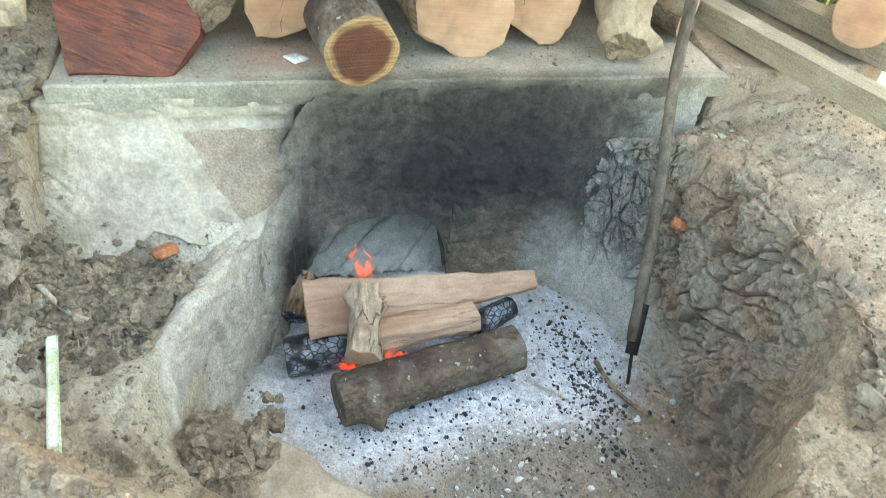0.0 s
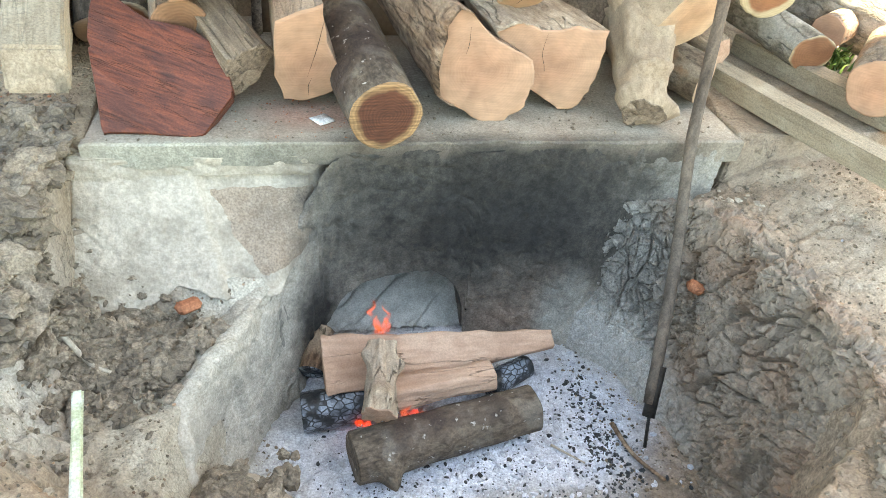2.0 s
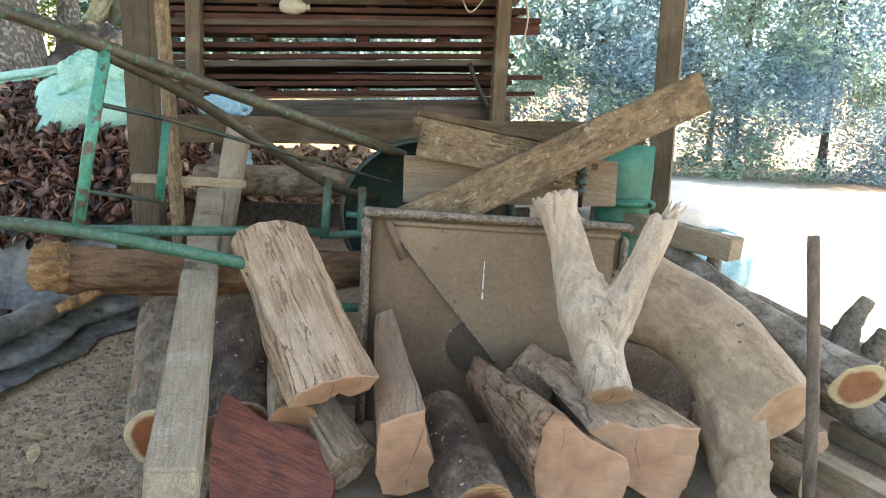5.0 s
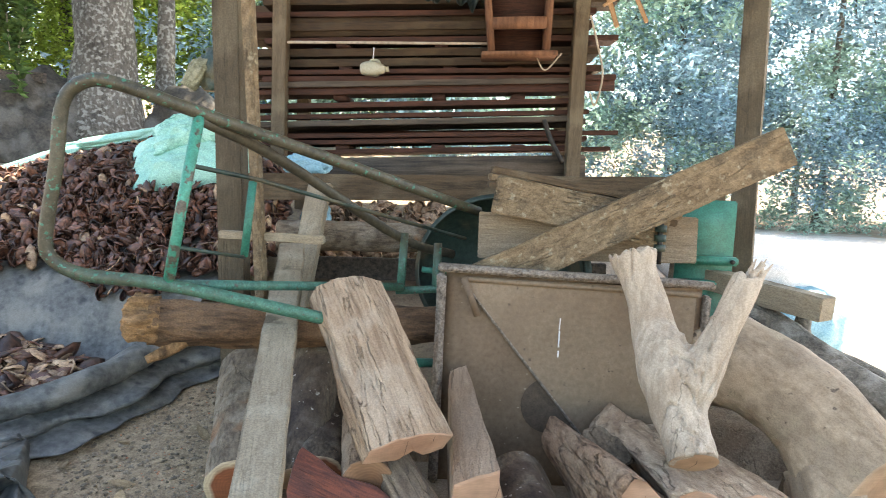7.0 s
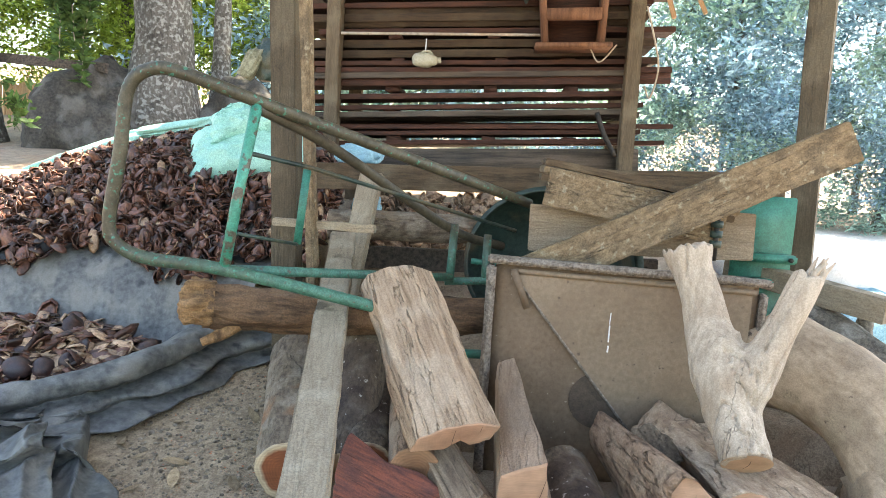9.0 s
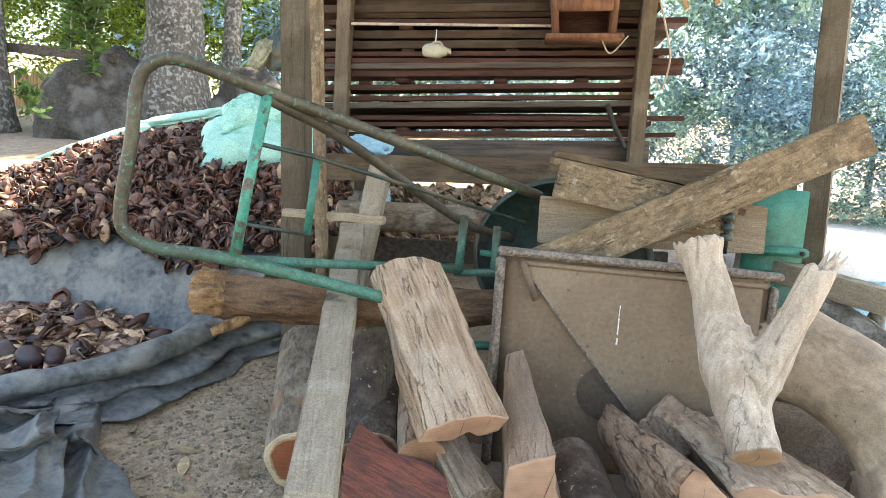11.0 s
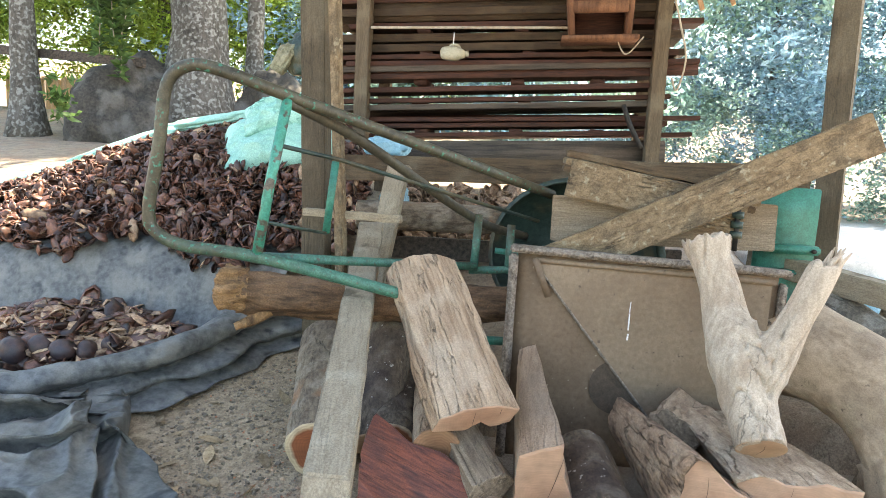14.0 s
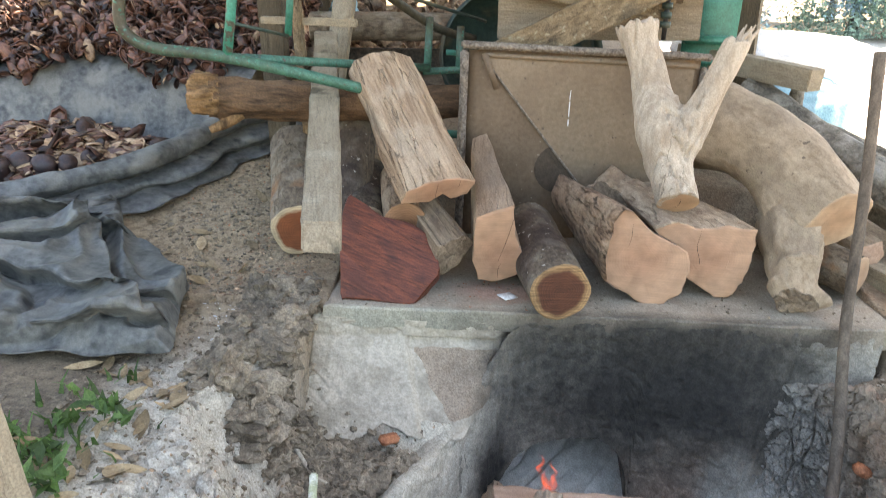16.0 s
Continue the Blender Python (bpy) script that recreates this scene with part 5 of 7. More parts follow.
def red_block():
    """A slice of red timber leaning back from the slab's edge."""
    f = Matrix.Translation((-0.635, 0.03, 0.004)) @ pose(0, 0, 0, 52, 0, 0)
    bm = bmesh.new()
    out = [(-0.115, 0.0), (0.08, 0.0), (0.145, 0.10), (0.115, 0.19), (0.05, 0.235), (-0.02, 0.25), (-0.07, 0.285), (-0.125, 0.31), (-0.135, 0.18)]
    prof = poly_profile(out, 14, 0.034, 3)
    rows = []
    for k, z in enumerate((0.0, -0.006, -0.05, -0.055)):
        s = 0.985 if k in (0, 3) else 1.0
        rows.append([bm.verts.new(((x - 0.0) * s, y * s + (0.002 if k in (0, 3) else 0), z + 0.002 * nz(x * 30, y * 30))) for x, y in prof])
    n = len(prof)
    for a, b in zip(rows, rows[1:]):
        for k in range(n):
            bm.faces.new((a[k], a[(k + 1) % n], b[(k + 1) % n], b[k]))
    bm.faces.new(rows[0])
    bm.faces.new(list(reversed(rows[-1])))
    return solid("wood_block", bm, M["redwood"], f, "freshly cut red hardwood slice leaning on the slab", "wood block", smooth=False)


red_block()

bm = box_bm(0.048, 0.042, 0.004, 0.001, 0.006, 2, 4)
solid("paper_scrap", bm, M["paper"], pose(-0.291, 0.098, 0.006, 0, 0, 35), "crumpled scrap of white paper on the slab", "paper")

# ---- panel, boards and posts behind the logs ----
def dusty_panel():
    root = thing("tin_trough", pose(-0.06, 0.64, 0.0), "dusty brown sheet-metal trough standing on edge on the slab", "trough")
    bm = bmesh.new()
    w, h = 0.375, 0.635
    v = [bm.verts.new(p) for p in ((-w, 0, 0.0), (w, 0, 0.0), (w, 0, h), (-w, 0, h))]
    bm.faces.new(v)
    bmesh.ops.subdivide_edges(bm, edges=bm.edges, cuts=20, use_grid_fill=True)
    for q in bm.verts:
        q.co.y += 0.004 * nz(q.co.x * 5, q.co.z * 5)
    bmesh.ops.solidify(bm, geom=bm.faces, thickness=0.004)
    part("sheet", bm, M["panel"], root)
    # a second sheet covers the upper right along a diagonal edge
    bm = bmesh.new()
    out = [(-w + 0.045, h - 0.012), (w - 0.02, h - 0.012), (w - 0.02, 0.10), (0.10, 0.10)]
    lo = [bm.verts.new((x, -0.012, z)) for x, z in out]
    hi = [bm.verts.new((x, -0.004, z)) for x, z in out]
    bm.faces.new(lo)
    bm.faces.new(hi)
    for k in range(4):
        bm.faces.new((lo[k], lo[(k + 1) % 4], hi[(k + 1) % 4], hi[k]))
    part("overlay", bm, M["panel_pale"], root, "paler dusty overlapping sheet", smooth=False)
    bm = bmesh.new()
    bmesh.ops.create_circle(bm, cap_ends=True, segments=28, radius=0.085)
    part("hole", bm, M["hole"], root, "dark brown hole in the sheet", pose(-0.05, -0.007, 0.25, 90, 0, 0))
    part("rim", box_bm(2 * w + 0.05, 0.045, 0.022, 0.005, 0.004, 14), M["rim"], root, "crusted folded top rim", pose(0, -0.012, h + 0.008, 0, 1.2, 0))
    part("rim", box_bm(0.028, 0.05, h, 0.006, 0.004, 14), M["rim"], root, "crusted folded side rim", pose(-w - 0.012, -0.01, h / 2))
    part("rim", box_bm(0.02, 0.04, h * 0.9, 0.005, 0.003, 14), M["rim"], root, "crusted folded side rim", pose(w + 0.012, 0.0, h / 2))
    part("bracket", box_bm(0.02, 0.006, 0.12, 0.002), M["panel"], root, "bent metal tab", pose(-0.30, -0.03, h - 0.065, 0, -22, 0))
    for z, h2, w2 in ((0.50, 0.035, 0.0025), (0.455, 0.05, 0.004), (0.41, 0.02, 0.005)):
        part("scratch", box_bm(w2, 0.003, h2, 0.0008, 0.002, 6, int(z * 90)), M["paper"], root, "white paint streak", pose(-0.035, -0.0135, z, 0, 2, 0))
    part("seam", box_bm(0.010, 0.006, 0.66, 0.002, 0.003, 20), M["rim"], root, "dark crusted seam", pose(-0.115, -0.010, 0.362, 0, -40.0, 0))
    part("strip", box_bm(2 * w - 0.06, 0.006, 0.016, 0.002, 0.002, 14), M["panel_pale"], root, "flat strip under the rim", pose(0.02, -0.016, h - 0.022, 0, 1.2, 0))
    return root


dusty_panel()
plank((-0.42, 0.70, 0.555), (0.55, 0.70, 1.05), 0.032, 0.118, M["plank_mould"], "long board spotted with dark mould, laid across the panel and branch", roll=0)
plank((-0.34, 0.86, 0.73), (0.36, 0.86, 0.745), 0.02, 0.15, M["plank_tan"], "short brown board standing behind the panel")
for k in range(3):
    plank((-0.315 + 0.004 * k, 0.89 + 0.006 * k, 0.895 + 0.024 * k), (0.27 + 0.012 * k, 0.89 + 0.006 * k, 0.80 + 0.024 * k), 0.235, 0.021, M["plank_mould" if k == 1 else "plank_brown"],
          "weathered brown board in a tilted stack", roll=0, group="stacked boards", seed=k)
plank((-0.30, 0.775, 0.868), (0.24, 0.775, 0.78), 0.022, 0.115, M["plank_mould"], "weathered brown edge board of a tilted stack", group="stacked boards", roll=0)
plank((0.42, 1.25, 0.60), (0.735, 0.74, 0.56), 0.075, 0.075, M["plank_grey"], "squared weathered timber beam end", name="beam", category="beam")


def leaning_plank():
    """A sawn plank that slants down towards the pit over the torn log, its near end free."""
    a, b = Vector((-0.708, -0.40, 0.328)), Vector((-0.997, 1.10, 0.628))
    length = (b - a).length
    bm = box_bm(0.086, 0.046, length, 0.004, 0.006, 22)
    for v in bm.verts:
        if v.co.z > length / 2 - 0.02:
            v.co.z -= 0.05 * (v.co.y + 0.023) / 0.046
    f = axis_frame(a, b) @ Matrix.Translation((0, 0, -length / 2))
    return solid("plank", bm, M["plank_grey"], f, "thick weathered grey plank slanting down over a log", "plank", smooth=False)


leaning_plank()
plank((-1.125, 0.92, -0.1), (-1.22, 0.92, 2.6), 0.085, 0.085, M["post"], "square wooden shed post", name="post", category="post", group="shed posts")
plank((-0.985, 0.76, 0.1), (-1.13, 0.78, 2.3), 0.042, 0.03, M["plank_mould"], "thin flaking wooden batten", name="batten", category="batten")
plank((0.665, 1.22, -0.1), (0.60, 1.22, 2.6), 0.085, 0.085, M["post"], "square wooden shed post at the clearing", name="post", category="post", group="shed posts", roll=28)
plank((-1.25, 1.34, 0.835), (0.62, 1.36, 0.902), 0.035, 0.10, M["plank_brown"], "long brown rail board between the posts", name="rail_board", category="board")
plank((-1.16, 0.80, 0.70), (-0.82, 0.76, 0.70), 0.03, 0.025, M["plank_grey"], "short nailed cross batten", name="batten", category="batten")
log_thing((-1.10, 1.30, 0.655), (-0.40, 1.34, 0.67), 0.058, 0.055, round_profile(seed=41), M["bark_grey"], CUT["pale"], CUT["pale"], "grey-brown round pole resting on a trestle", name="pole", category="pole", group="", seed=41)
plank((-1.12, 1.45, 0.51), (0.2, 1.45, 0.54), 0.03, 0.09, M["plank_dark"], "dark lower board behind the pole", name="rail_board", category="board")
plank((-1.0, 1.0, 0.2), (-0.93, 1.25, 0.86), 0.09, 0.03, M["plank_grey"], "grey slanting trestle board", name="trestle_board", category="board")

# ---- the poker in the pit ----
poker = thing("poker", Matrix(), "long wooden poker with an iron tip standing in the pit", "poker")
p = smooth_path([(0.468, -0.40, -0.50), (0.545, -0.20, -0.24), (0.594, -0.02, 0.02), (0.610, 0.07, 0.36), (0.615, 0.16, 0.70)], 8)
part("shaft", tube_bm(p, 0, 10, [0.0150 - 0.001 * i / len(p) + 0.002 * nz(i * 0.7, 0) for i in range(len(p))]), M["stick"], poker)
part("collar", tube_bm([(0.463, -0.42, -0.525), (0.50, -0.345, -0.43)], 0.0155, 10), M["iron"], poker, "charred iron collar")
part("rod", tube_bm([(0.468, -0.41, -0.51), (0.478, -0.445, -0.66)], 0.0045, 8), M["iron"], poker, "thin iron rod")

# ---- fire in the pit ----
log_thing((-0.25, -0.42, -0.58), (0.20, -0.33, -0.57), 0.062, 0.060, round_profile(seed=51), M["bark_dark"], M["bark_dark"], M["burnt_wood"],
          "dark-barked log with knots in the ash bed", name="fire_log", group="burning wood", seed=51, segs=40, rough=0.09, knots=((0.8, 1.2, 0.35, 0.04), (0.15, 0.0, 0.8, 0.045), (0.45, 0.6, 0.2, 0.03)))
log_thing((-0.20, -0.31, -0.505), (0.10, -0.27, -0.50), 0.042, 0.040, poly_profile([(-1, -0.5), (-0.8, 0.6), (0.7, 0.7), (1, -0.4), (0, -0.8)], 4, 0.06, 52), M["split"], M["split"], M["split"],
          "split of orange firewood on the fire", name="fire_log", group="burning wood", seed=52, rough=0.25, segs=30)
log_thing((-0.305, -0.205, -0.505), (0.29, -0.16, -0.500), 0.072, 0.026, poly_profile([(-1, -0.25), (-0.95, 0.22), (-0.2, 0.30), (0.9, 0.35), (1, -0.2), (0, -0.4)], 5, 0.06, 53), M["split"], M["split"], M["split"],
          "flat split of orange firewood across the fire", name="fire_log", group="burning wood", seed=53, rough=0.28, roll=-34, segs=40)
log_thing((-0.36, -0.27, -0.585), (-0.18, -0.26, -0.575), 0.048, 0.046, round_profile(seed=54), M["burnt_wood"], M["burnt_wood"], M["burnt_wood"],
          "charred log end glowing underneath", name="fire_log", group="burning wood", seed=54, rough=0.1)
log_thing((-0.335, -0.13, -0.60), (-0.30, -0.02, -0.56), 0.035, 0.03, round_profile(seed=55), M["bark_brown"], M["burnt_wood"], M["bark_brown"],
          "brown log stub under the splits", name="fire_log", group="burning wood", seed=55)
log_thing((-0.19, -0.39, -0.475), (-0.165, -0.215, -0.425), 0.038, 0.030, round_profile(seed=56, lump=0.2), M["bark_pale"], M["split"], M["split"],
          "knotty pale branch stub on top of the fire", name="fire_log", group="burning wood", seed=56, rough=0.55, segs=30, knots=((0.2, 1.5, 0.6, 0.12), (0.65, 0.4, 0.7, 0.1), (0.8, 2.6, 0.6, 0.1)))
log_thing((0.12, -0.22, -0.60), (0.24, -0.16, -0.60), 0.035, 0.03, round_profile(seed=57), M["burnt_wood"], M["burnt_wood"], M["burnt_wood"],
          "burnt black log end in the ash", name="fire_log", group="burning wood", seed=57, rough=0.1)


def flame(x, y, z, h, w, lean, seed):
    bm = bmesh.new()
    rings = []
    for i in range(15):
        t = i / 14
        r = w * (math.sin(math.pi * (0.12 + 0.88 * t) ** 0.75)) ** 0.8 + 0.0003
        ox, oy = lean * t * t * h + 0.35 * h * t * nz(t * 2.5, seed), 0.2 * h * t * nz(t * 3, seed, 4)
        rings.append([bm.verts.new((ox + r * math.cos(k * math.tau / 10), oy + 0.5 * r * math.sin(k * math.tau / 10), t * h)) for k in range(10)])
    for a, b in zip(rings, rings[1:]):
        for k in range(10):
            bm.faces.new((a[k], a[(k + 1) % 10], b[(k + 1) % 10], b[k]))
    return solid("flame", bm, M["flame"], pose(x, y, z), "small red-orange flame licking up from the burning wood", "flame", "flames")


for k, (x, y, z, h, w, lean) in enumerate(((-0.170, -0.12, -0.49, 0.125, 0.008, -0.12), (-0.160, -0.13, -0.49, 0.080, 0.007, -0.30), (-0.150, -0.12, -0.49, 0.105, 0.006, 0.05), (-0.140, -0.12, -0.48, 0.070, 0.006, -0.1),
                                           (-0.125, -0.345, -0.56, 0.062, 0.009, 0.15), (-0.105, -0.345, -0.56, 0.03, 0.009, 0.5), (-0.085, -0.34, -0.555, 0.022, 0.008, 0.2))):
    flame(x, y, z, h, w, lean, k)


def ember_bed():
    rnd = random.Random(5)
    bm = bmesh.new()
    for k in range(18):
        m = pose(-0.23 + rnd.random() * 0.22, -0.355 + rnd.random() * 0.06, -0.60 + rnd.random() * 0.03, rnd.random() * 360, rnd.random() * 360, 0)
        bmesh.ops.create_icosphere(bm, subdivisions=1, radius=0.006 + rnd.random() * 0.008, matrix=m)
    return solid("embers", bm, M["ember"], Matrix(), "glowing red embers between the fire logs", "embers", kind="stuff")


ember_bed()


# ---- crumbs, clods and charcoal ----
def scatter(name, mat, count, seed, place, size, label, category, squash=0.7, subdiv=1, sink=0.3, height=None):
    """Many small lumps on the ground in one mesh; place(rnd) gives x, y."""
    rnd = random.Random(seed)
    vs, fs = [], []
    bm0 = bmesh.new()
    bmesh.ops.create_icosphere(bm0, subdivisions=subdiv, radius=1)
    base = [v.co.copy() for v in bm0.verts]
    tris = [tuple(v.index for v in f.verts) for f in bm0.faces]
    bm0.free()
    for k in range(count):
        x, y = place(rnd)
        s = size[0] + (size[1] - size[0]) * rnd.random() ** 2.5
        z = (height or ground_z)(x, y)
        ax = (0.55 + 0.9 * rnd.random(), 0.55 + 0.9 * rnd.random(), 0.6 + 0.5 * rnd.random())
        r = Euler((rnd.random() * 6, rnd.random() * 6, rnd.random() * 6)).to_matrix()
        o = len(vs)
        for c in base:
            q = r @ (Vector((c.x * ax[0], c.y * ax[1], c.z * ax[2])) * (1 + 0.6 * nz(c.x * 2 + k, c.y * 2, c.z * 2) + (0.16 * nz(c.x * 5, c.y * 5 + k, c.z * 5) + 0.08 * nz(c.x * 11, c.y * 11, c.z * 11 + k) if subdiv > 2 else 0)))
            vs.append((x + q.x * s, y + q.y * s, z + q.z * s * squash + s * (0.5 - sink)))
        fs += [tuple(i + o for i in t) for t in tris]
    me = bpy.data.meshes.new(name)
    me.from_pydata(vs, [], fs)
    me.materials.append(mat)
    ob = new(name, me)
    return tagged(ob, label, category, kind="stuff")


def in_box(x0, x1, y0, y1):
    return lambda r: (x0 + (x1 - x0) * r.random(), y0 + (y1 - y0) * r.random())


def in_blob(cx, cy, sx, sy):
    return lambda r: (r.gauss(cx, sx), min(r.gauss(cy, sy), -0.01))


scatter("clods", M["clod"], 300, 51, in_box(-1.02, -0.83, -0.42, 0.12), (0.012, 0.05), "big cracked earth clods on the bank", "clods", subdiv=3, sink=0.62)
scatter("clods", M["clod"], 900, 11, in_blob(-0.73, -0.33, 0.055, 0.06), (0.003, 0.026), "crumbly brown earth clods on the bank", "clods", subdiv=3)
scatter("clods", M["clod"], 420, 53, in_blob(-0.66, -0.27, 0.07, 0.035), (0.004, 0.026), "crumbly brown earth clods against the plaster", "clods", subdiv=3)
scatter("clods", M["clod"], 260, 12, lambda r: (r.gauss(-0.50, 0.045), r.gauss(-0.63, 0.045)), (0.004, 0.034), "crumbly brown earth clods by the pit", "clods", subdiv=3, height=lambda x, y: -0.435 + 0.05 * math.exp(-((x + 0.5) / 0.05) ** 2 - ((y + 0.63) / 0.05) ** 2))
scatter("clods", M["clod"], 700, 14, in_box(0.72, 1.3, -1.0, 0.0), (0.0015, 0.006), "small earth crumbs", "clods")
scatter("clods", M["clod"], 800, 15, in_box(-1.4, -0.6, -1.0, 0.5), (0.002, 0.011), "small earth crumbs", "clods")
scatter("charcoal", M["char"], 420, 16, in_blob(0.02, -0.50, 0.20, 0.10), (0.001, 0.007), "black charcoal bits in the ash", "charcoal")
scatter("charcoal", M["char"], 800, 17, in_blob(0.37, -0.38, 0.04, 0.13), (0.0015, 0.007), "black charcoal bits along the ash edge", "charcoal")
scatter("ash_flakes", M["ash"], 1600, 18, in_blob(0.12, -0.36, 0.20, 0.14), (0.0015, 0.010), "white flakes of wood ash", "ash")
scatter("wood_chips", M["shell_pale"], 260, 19, in_box(-1.1, -0.82, 0.0, 0.5), (0.002, 0.007), "pale wood chips on the ground", "wood chips", squash=0.4)

scatter("crumbs", M["clod"], 2600, 31, in_box(0.36, 1.15, -1.0, -0.02), (0.0012, 0.0055), "fine earth crumbs on the pit bank", "crumbs")
scatter("crumbs", M["shell_pale"], 700, 32, in_box(0.5, 1.15, -0.9, -0.02), (0.001, 0.004), "fine pale grit on the pit bank", "crumbs")
scatter("crumbs", M["clod"], 2600, 33, in_box(-1.25, -0.42, -1.0, -0.05), (0.0012, 0.0055), "fine earth crumbs on the bank", "crumbs")
scatter("crumbs", M["shell_pale"], 800, 34, in_box(-1.3, -0.45, -1.0, -0.05), (0.001, 0.0042), "fine pale grit on the bank", "crumbs")
scatter("crumbs", M["clod"], 1500, 35, lambda r: (-1.5 + 0.65 * r.random(), 0.05 + 0.8 * r.random()), (0.0012, 0.006), "fine crumbs on the trodden ground", "crumbs")
scatter("ash_flakes", M["char"], 1500, 36, in_box(-0.35, 0.42, -0.75, -0.25), (0.0008, 0.0035), "fine black grit in the ash", "charcoal")
scatter("ash_flakes", M["clod"], 900, 37, in_box(-0.2, 0.40, -0.95, -0.58), (0.001, 0.005), "brown grit on the pit floor", "crumbs")

scatter("crumbs", M["clod"], 2200, 42, in_box(-1.45, -0.85, 0.05, 1.0), (0.0015, 0.008), "earth crumbs on the trodden ground by the logs", "crumbs", squash=0.6)
scatter("wood_chips", M["brick"], 500, 43, in_box(-1.4, -0.88, 0.05, 1.0), (0.001, 0.0045), "reddish wood dust and chips on the ground", "wood chips", squash=0.4)
scatter("wood_chips", M["shell_pale"], 320, 44, lambda r: (r.gauss(-1.02, 0.10), 0.02 + abs(r.gauss(0.06, 0.14))), (0.002, 0.008), "pale flat chips strewn by the log end", "wood chips", squash=0.35)
scatter("slab_crumbs", M["clod"], 420, 38, in_box(-0.78, 0.7, 0.005, 0.28), (0.001, 0.005), "earth crumbs and bark dust on the slab", "crumbs", height=lambda x, y: 0.0)
scatter("slab_crumbs", M["brick"], 260, 39, lambda r: (r.gauss(-0.34, 0.13), 0.02 + 0.2 * r.random()), (0.0008, 0.003), "reddish wood dust on the slab", "crumbs", height=lambda x, y: 0.0)

bm = box_bm(0.05, 0.032, 0.022, 0.006, 0.012, 2, 3)
solid("brick_piece", bm, M["brick"], pose(-0.59, -0.225, -0.265, 20, 10, 35), "broken piece of red brick on the bank", "brick")
bm = box_bm(0.04, 0.028, 0.03, 0.006, 0.012, 2, 5)
solid("brick_piece", bm, M["brick"], pose(0.605, -0.225, -0.285, 20, 30, 10), "broken piece of red brick in the earth", "brick")
bm = tube_bm([(0, 0, 0), (0.028, 0.008, 0)], 0.004, 8)
solid("cigarette_end", bm, M["paper"], pose(0.93, -0.44, ground_z(0.93, -0.44) + 0.006, 0, 0, -20), "white cigarette end on the ground", "cigarette end")
plank((-0.615, -1.02, -0.075), (-0.69, -0.62, -0.07), 0.017, 0.006, M["bamboo_green"], "pale green speckled strip of bamboo on the bank", name="bamboo_strip", category="bamboo strip")

# ---- right of the slab: planks and logs on the ground ----
for k, (a, b, w) in enumerate((((0.81, 0.33, 0.045), (1.18, -0.75, 0.035), 0.07), ((1.02, 0.53, 0.05), (1.42, -0.55, 0.04), 0.08))):
    plank(a, b, w, 0.06, M["plank_grey"], "weathered grey beam lying on the ground", name="beam", category="beam", group="ground beams", seed=k)
log_thing((0.92, 0.33, 0.265), (0.60, 0.95, 0.50), 0.072, 0.06, round_profile(seed=61, lump=0.12), M["bark_moss"], CUT["moss"], None,
          "mossy grey log with pale sapwood and orange heartwood", bend=(0.0, -0.03), seed=61, rough=0.12, segs=20, near_tilt=(0.5, 0))
log_thing((1.09, 0.29, 0.115), (0.80, 0.95, 0.24), 0.058, 0.05, round_profile(seed=62, lump=0.1), M["bark_moss"], CUT["moss"], None,
          "thinner mossy log with pale cut end", seed=62, rough=0.1, near_tilt=(0.5, 0))
log_thing((1.45, 0.45, 0.12), (1.05, 1.0, 0.22), 0.085, 0.08, round_profile(seed=63, lump=0.1), M["bark_moss"], CUT["pale"], None,
          "grey log lying in the clearing's edge", seed=63, rough=0.1)
log_thing((1.12, 0.05, 0.12), (1.36, 0.30, 0.13), 0.075, 0.075, round_profile(seed=64, lump=0.06), M["bark_grey"], CUT["orange"], CUT["orange"],
          "short fat log with orange cut end on the beam", seed=64)
log_thing((1.22, 0.42, 0.13), (1.5, 0.62, 0.12), 0.05, 0.05, round_profile(seed=65, lump=0.06), M["bark_brown"], CUT["orange"], CUT["orange"],
          "reddish short log on the ground beams", seed=65)
stubby = log_thing((1.14, 0.56, 0.22), (0.70, 1.12, 0.40), 0.065, 0.055, round_profile(seed=66, lump=0.12), M["bark_moss"], CUT["moss"], None,
                   "mossy grey log with broken branch stubs", seed=66, rough=0.14, segs=24)
for x, y, z, dx, dy, dz, r in ((1.06, 0.63, 0.27, 0.07, 0.0, 0.17, 0.040), (0.79, 1.0, 0.40, 0.01, 0.0, 0.14, 0.030), (1.12, 0.58, 0.26, 0.03, -0.02, 0.10, 0.036)):
    p = smooth_path([(x, y, z - 0.03), (x + dx * 0.3, y + dy, z + dz * 0.5), (x + dx, y + dy, z + dz)], 5)
    part("stub", tube_bm(p, 0, 9, [r * (1.25 - 0.75 * i / len(p)) * (1 + 0.3 * nz(i * 1.3, r * 100)) for i in range(len(p))]), M["bark_moss"], stubby, "broken branch stub", stubby.matrix_world.inverted())

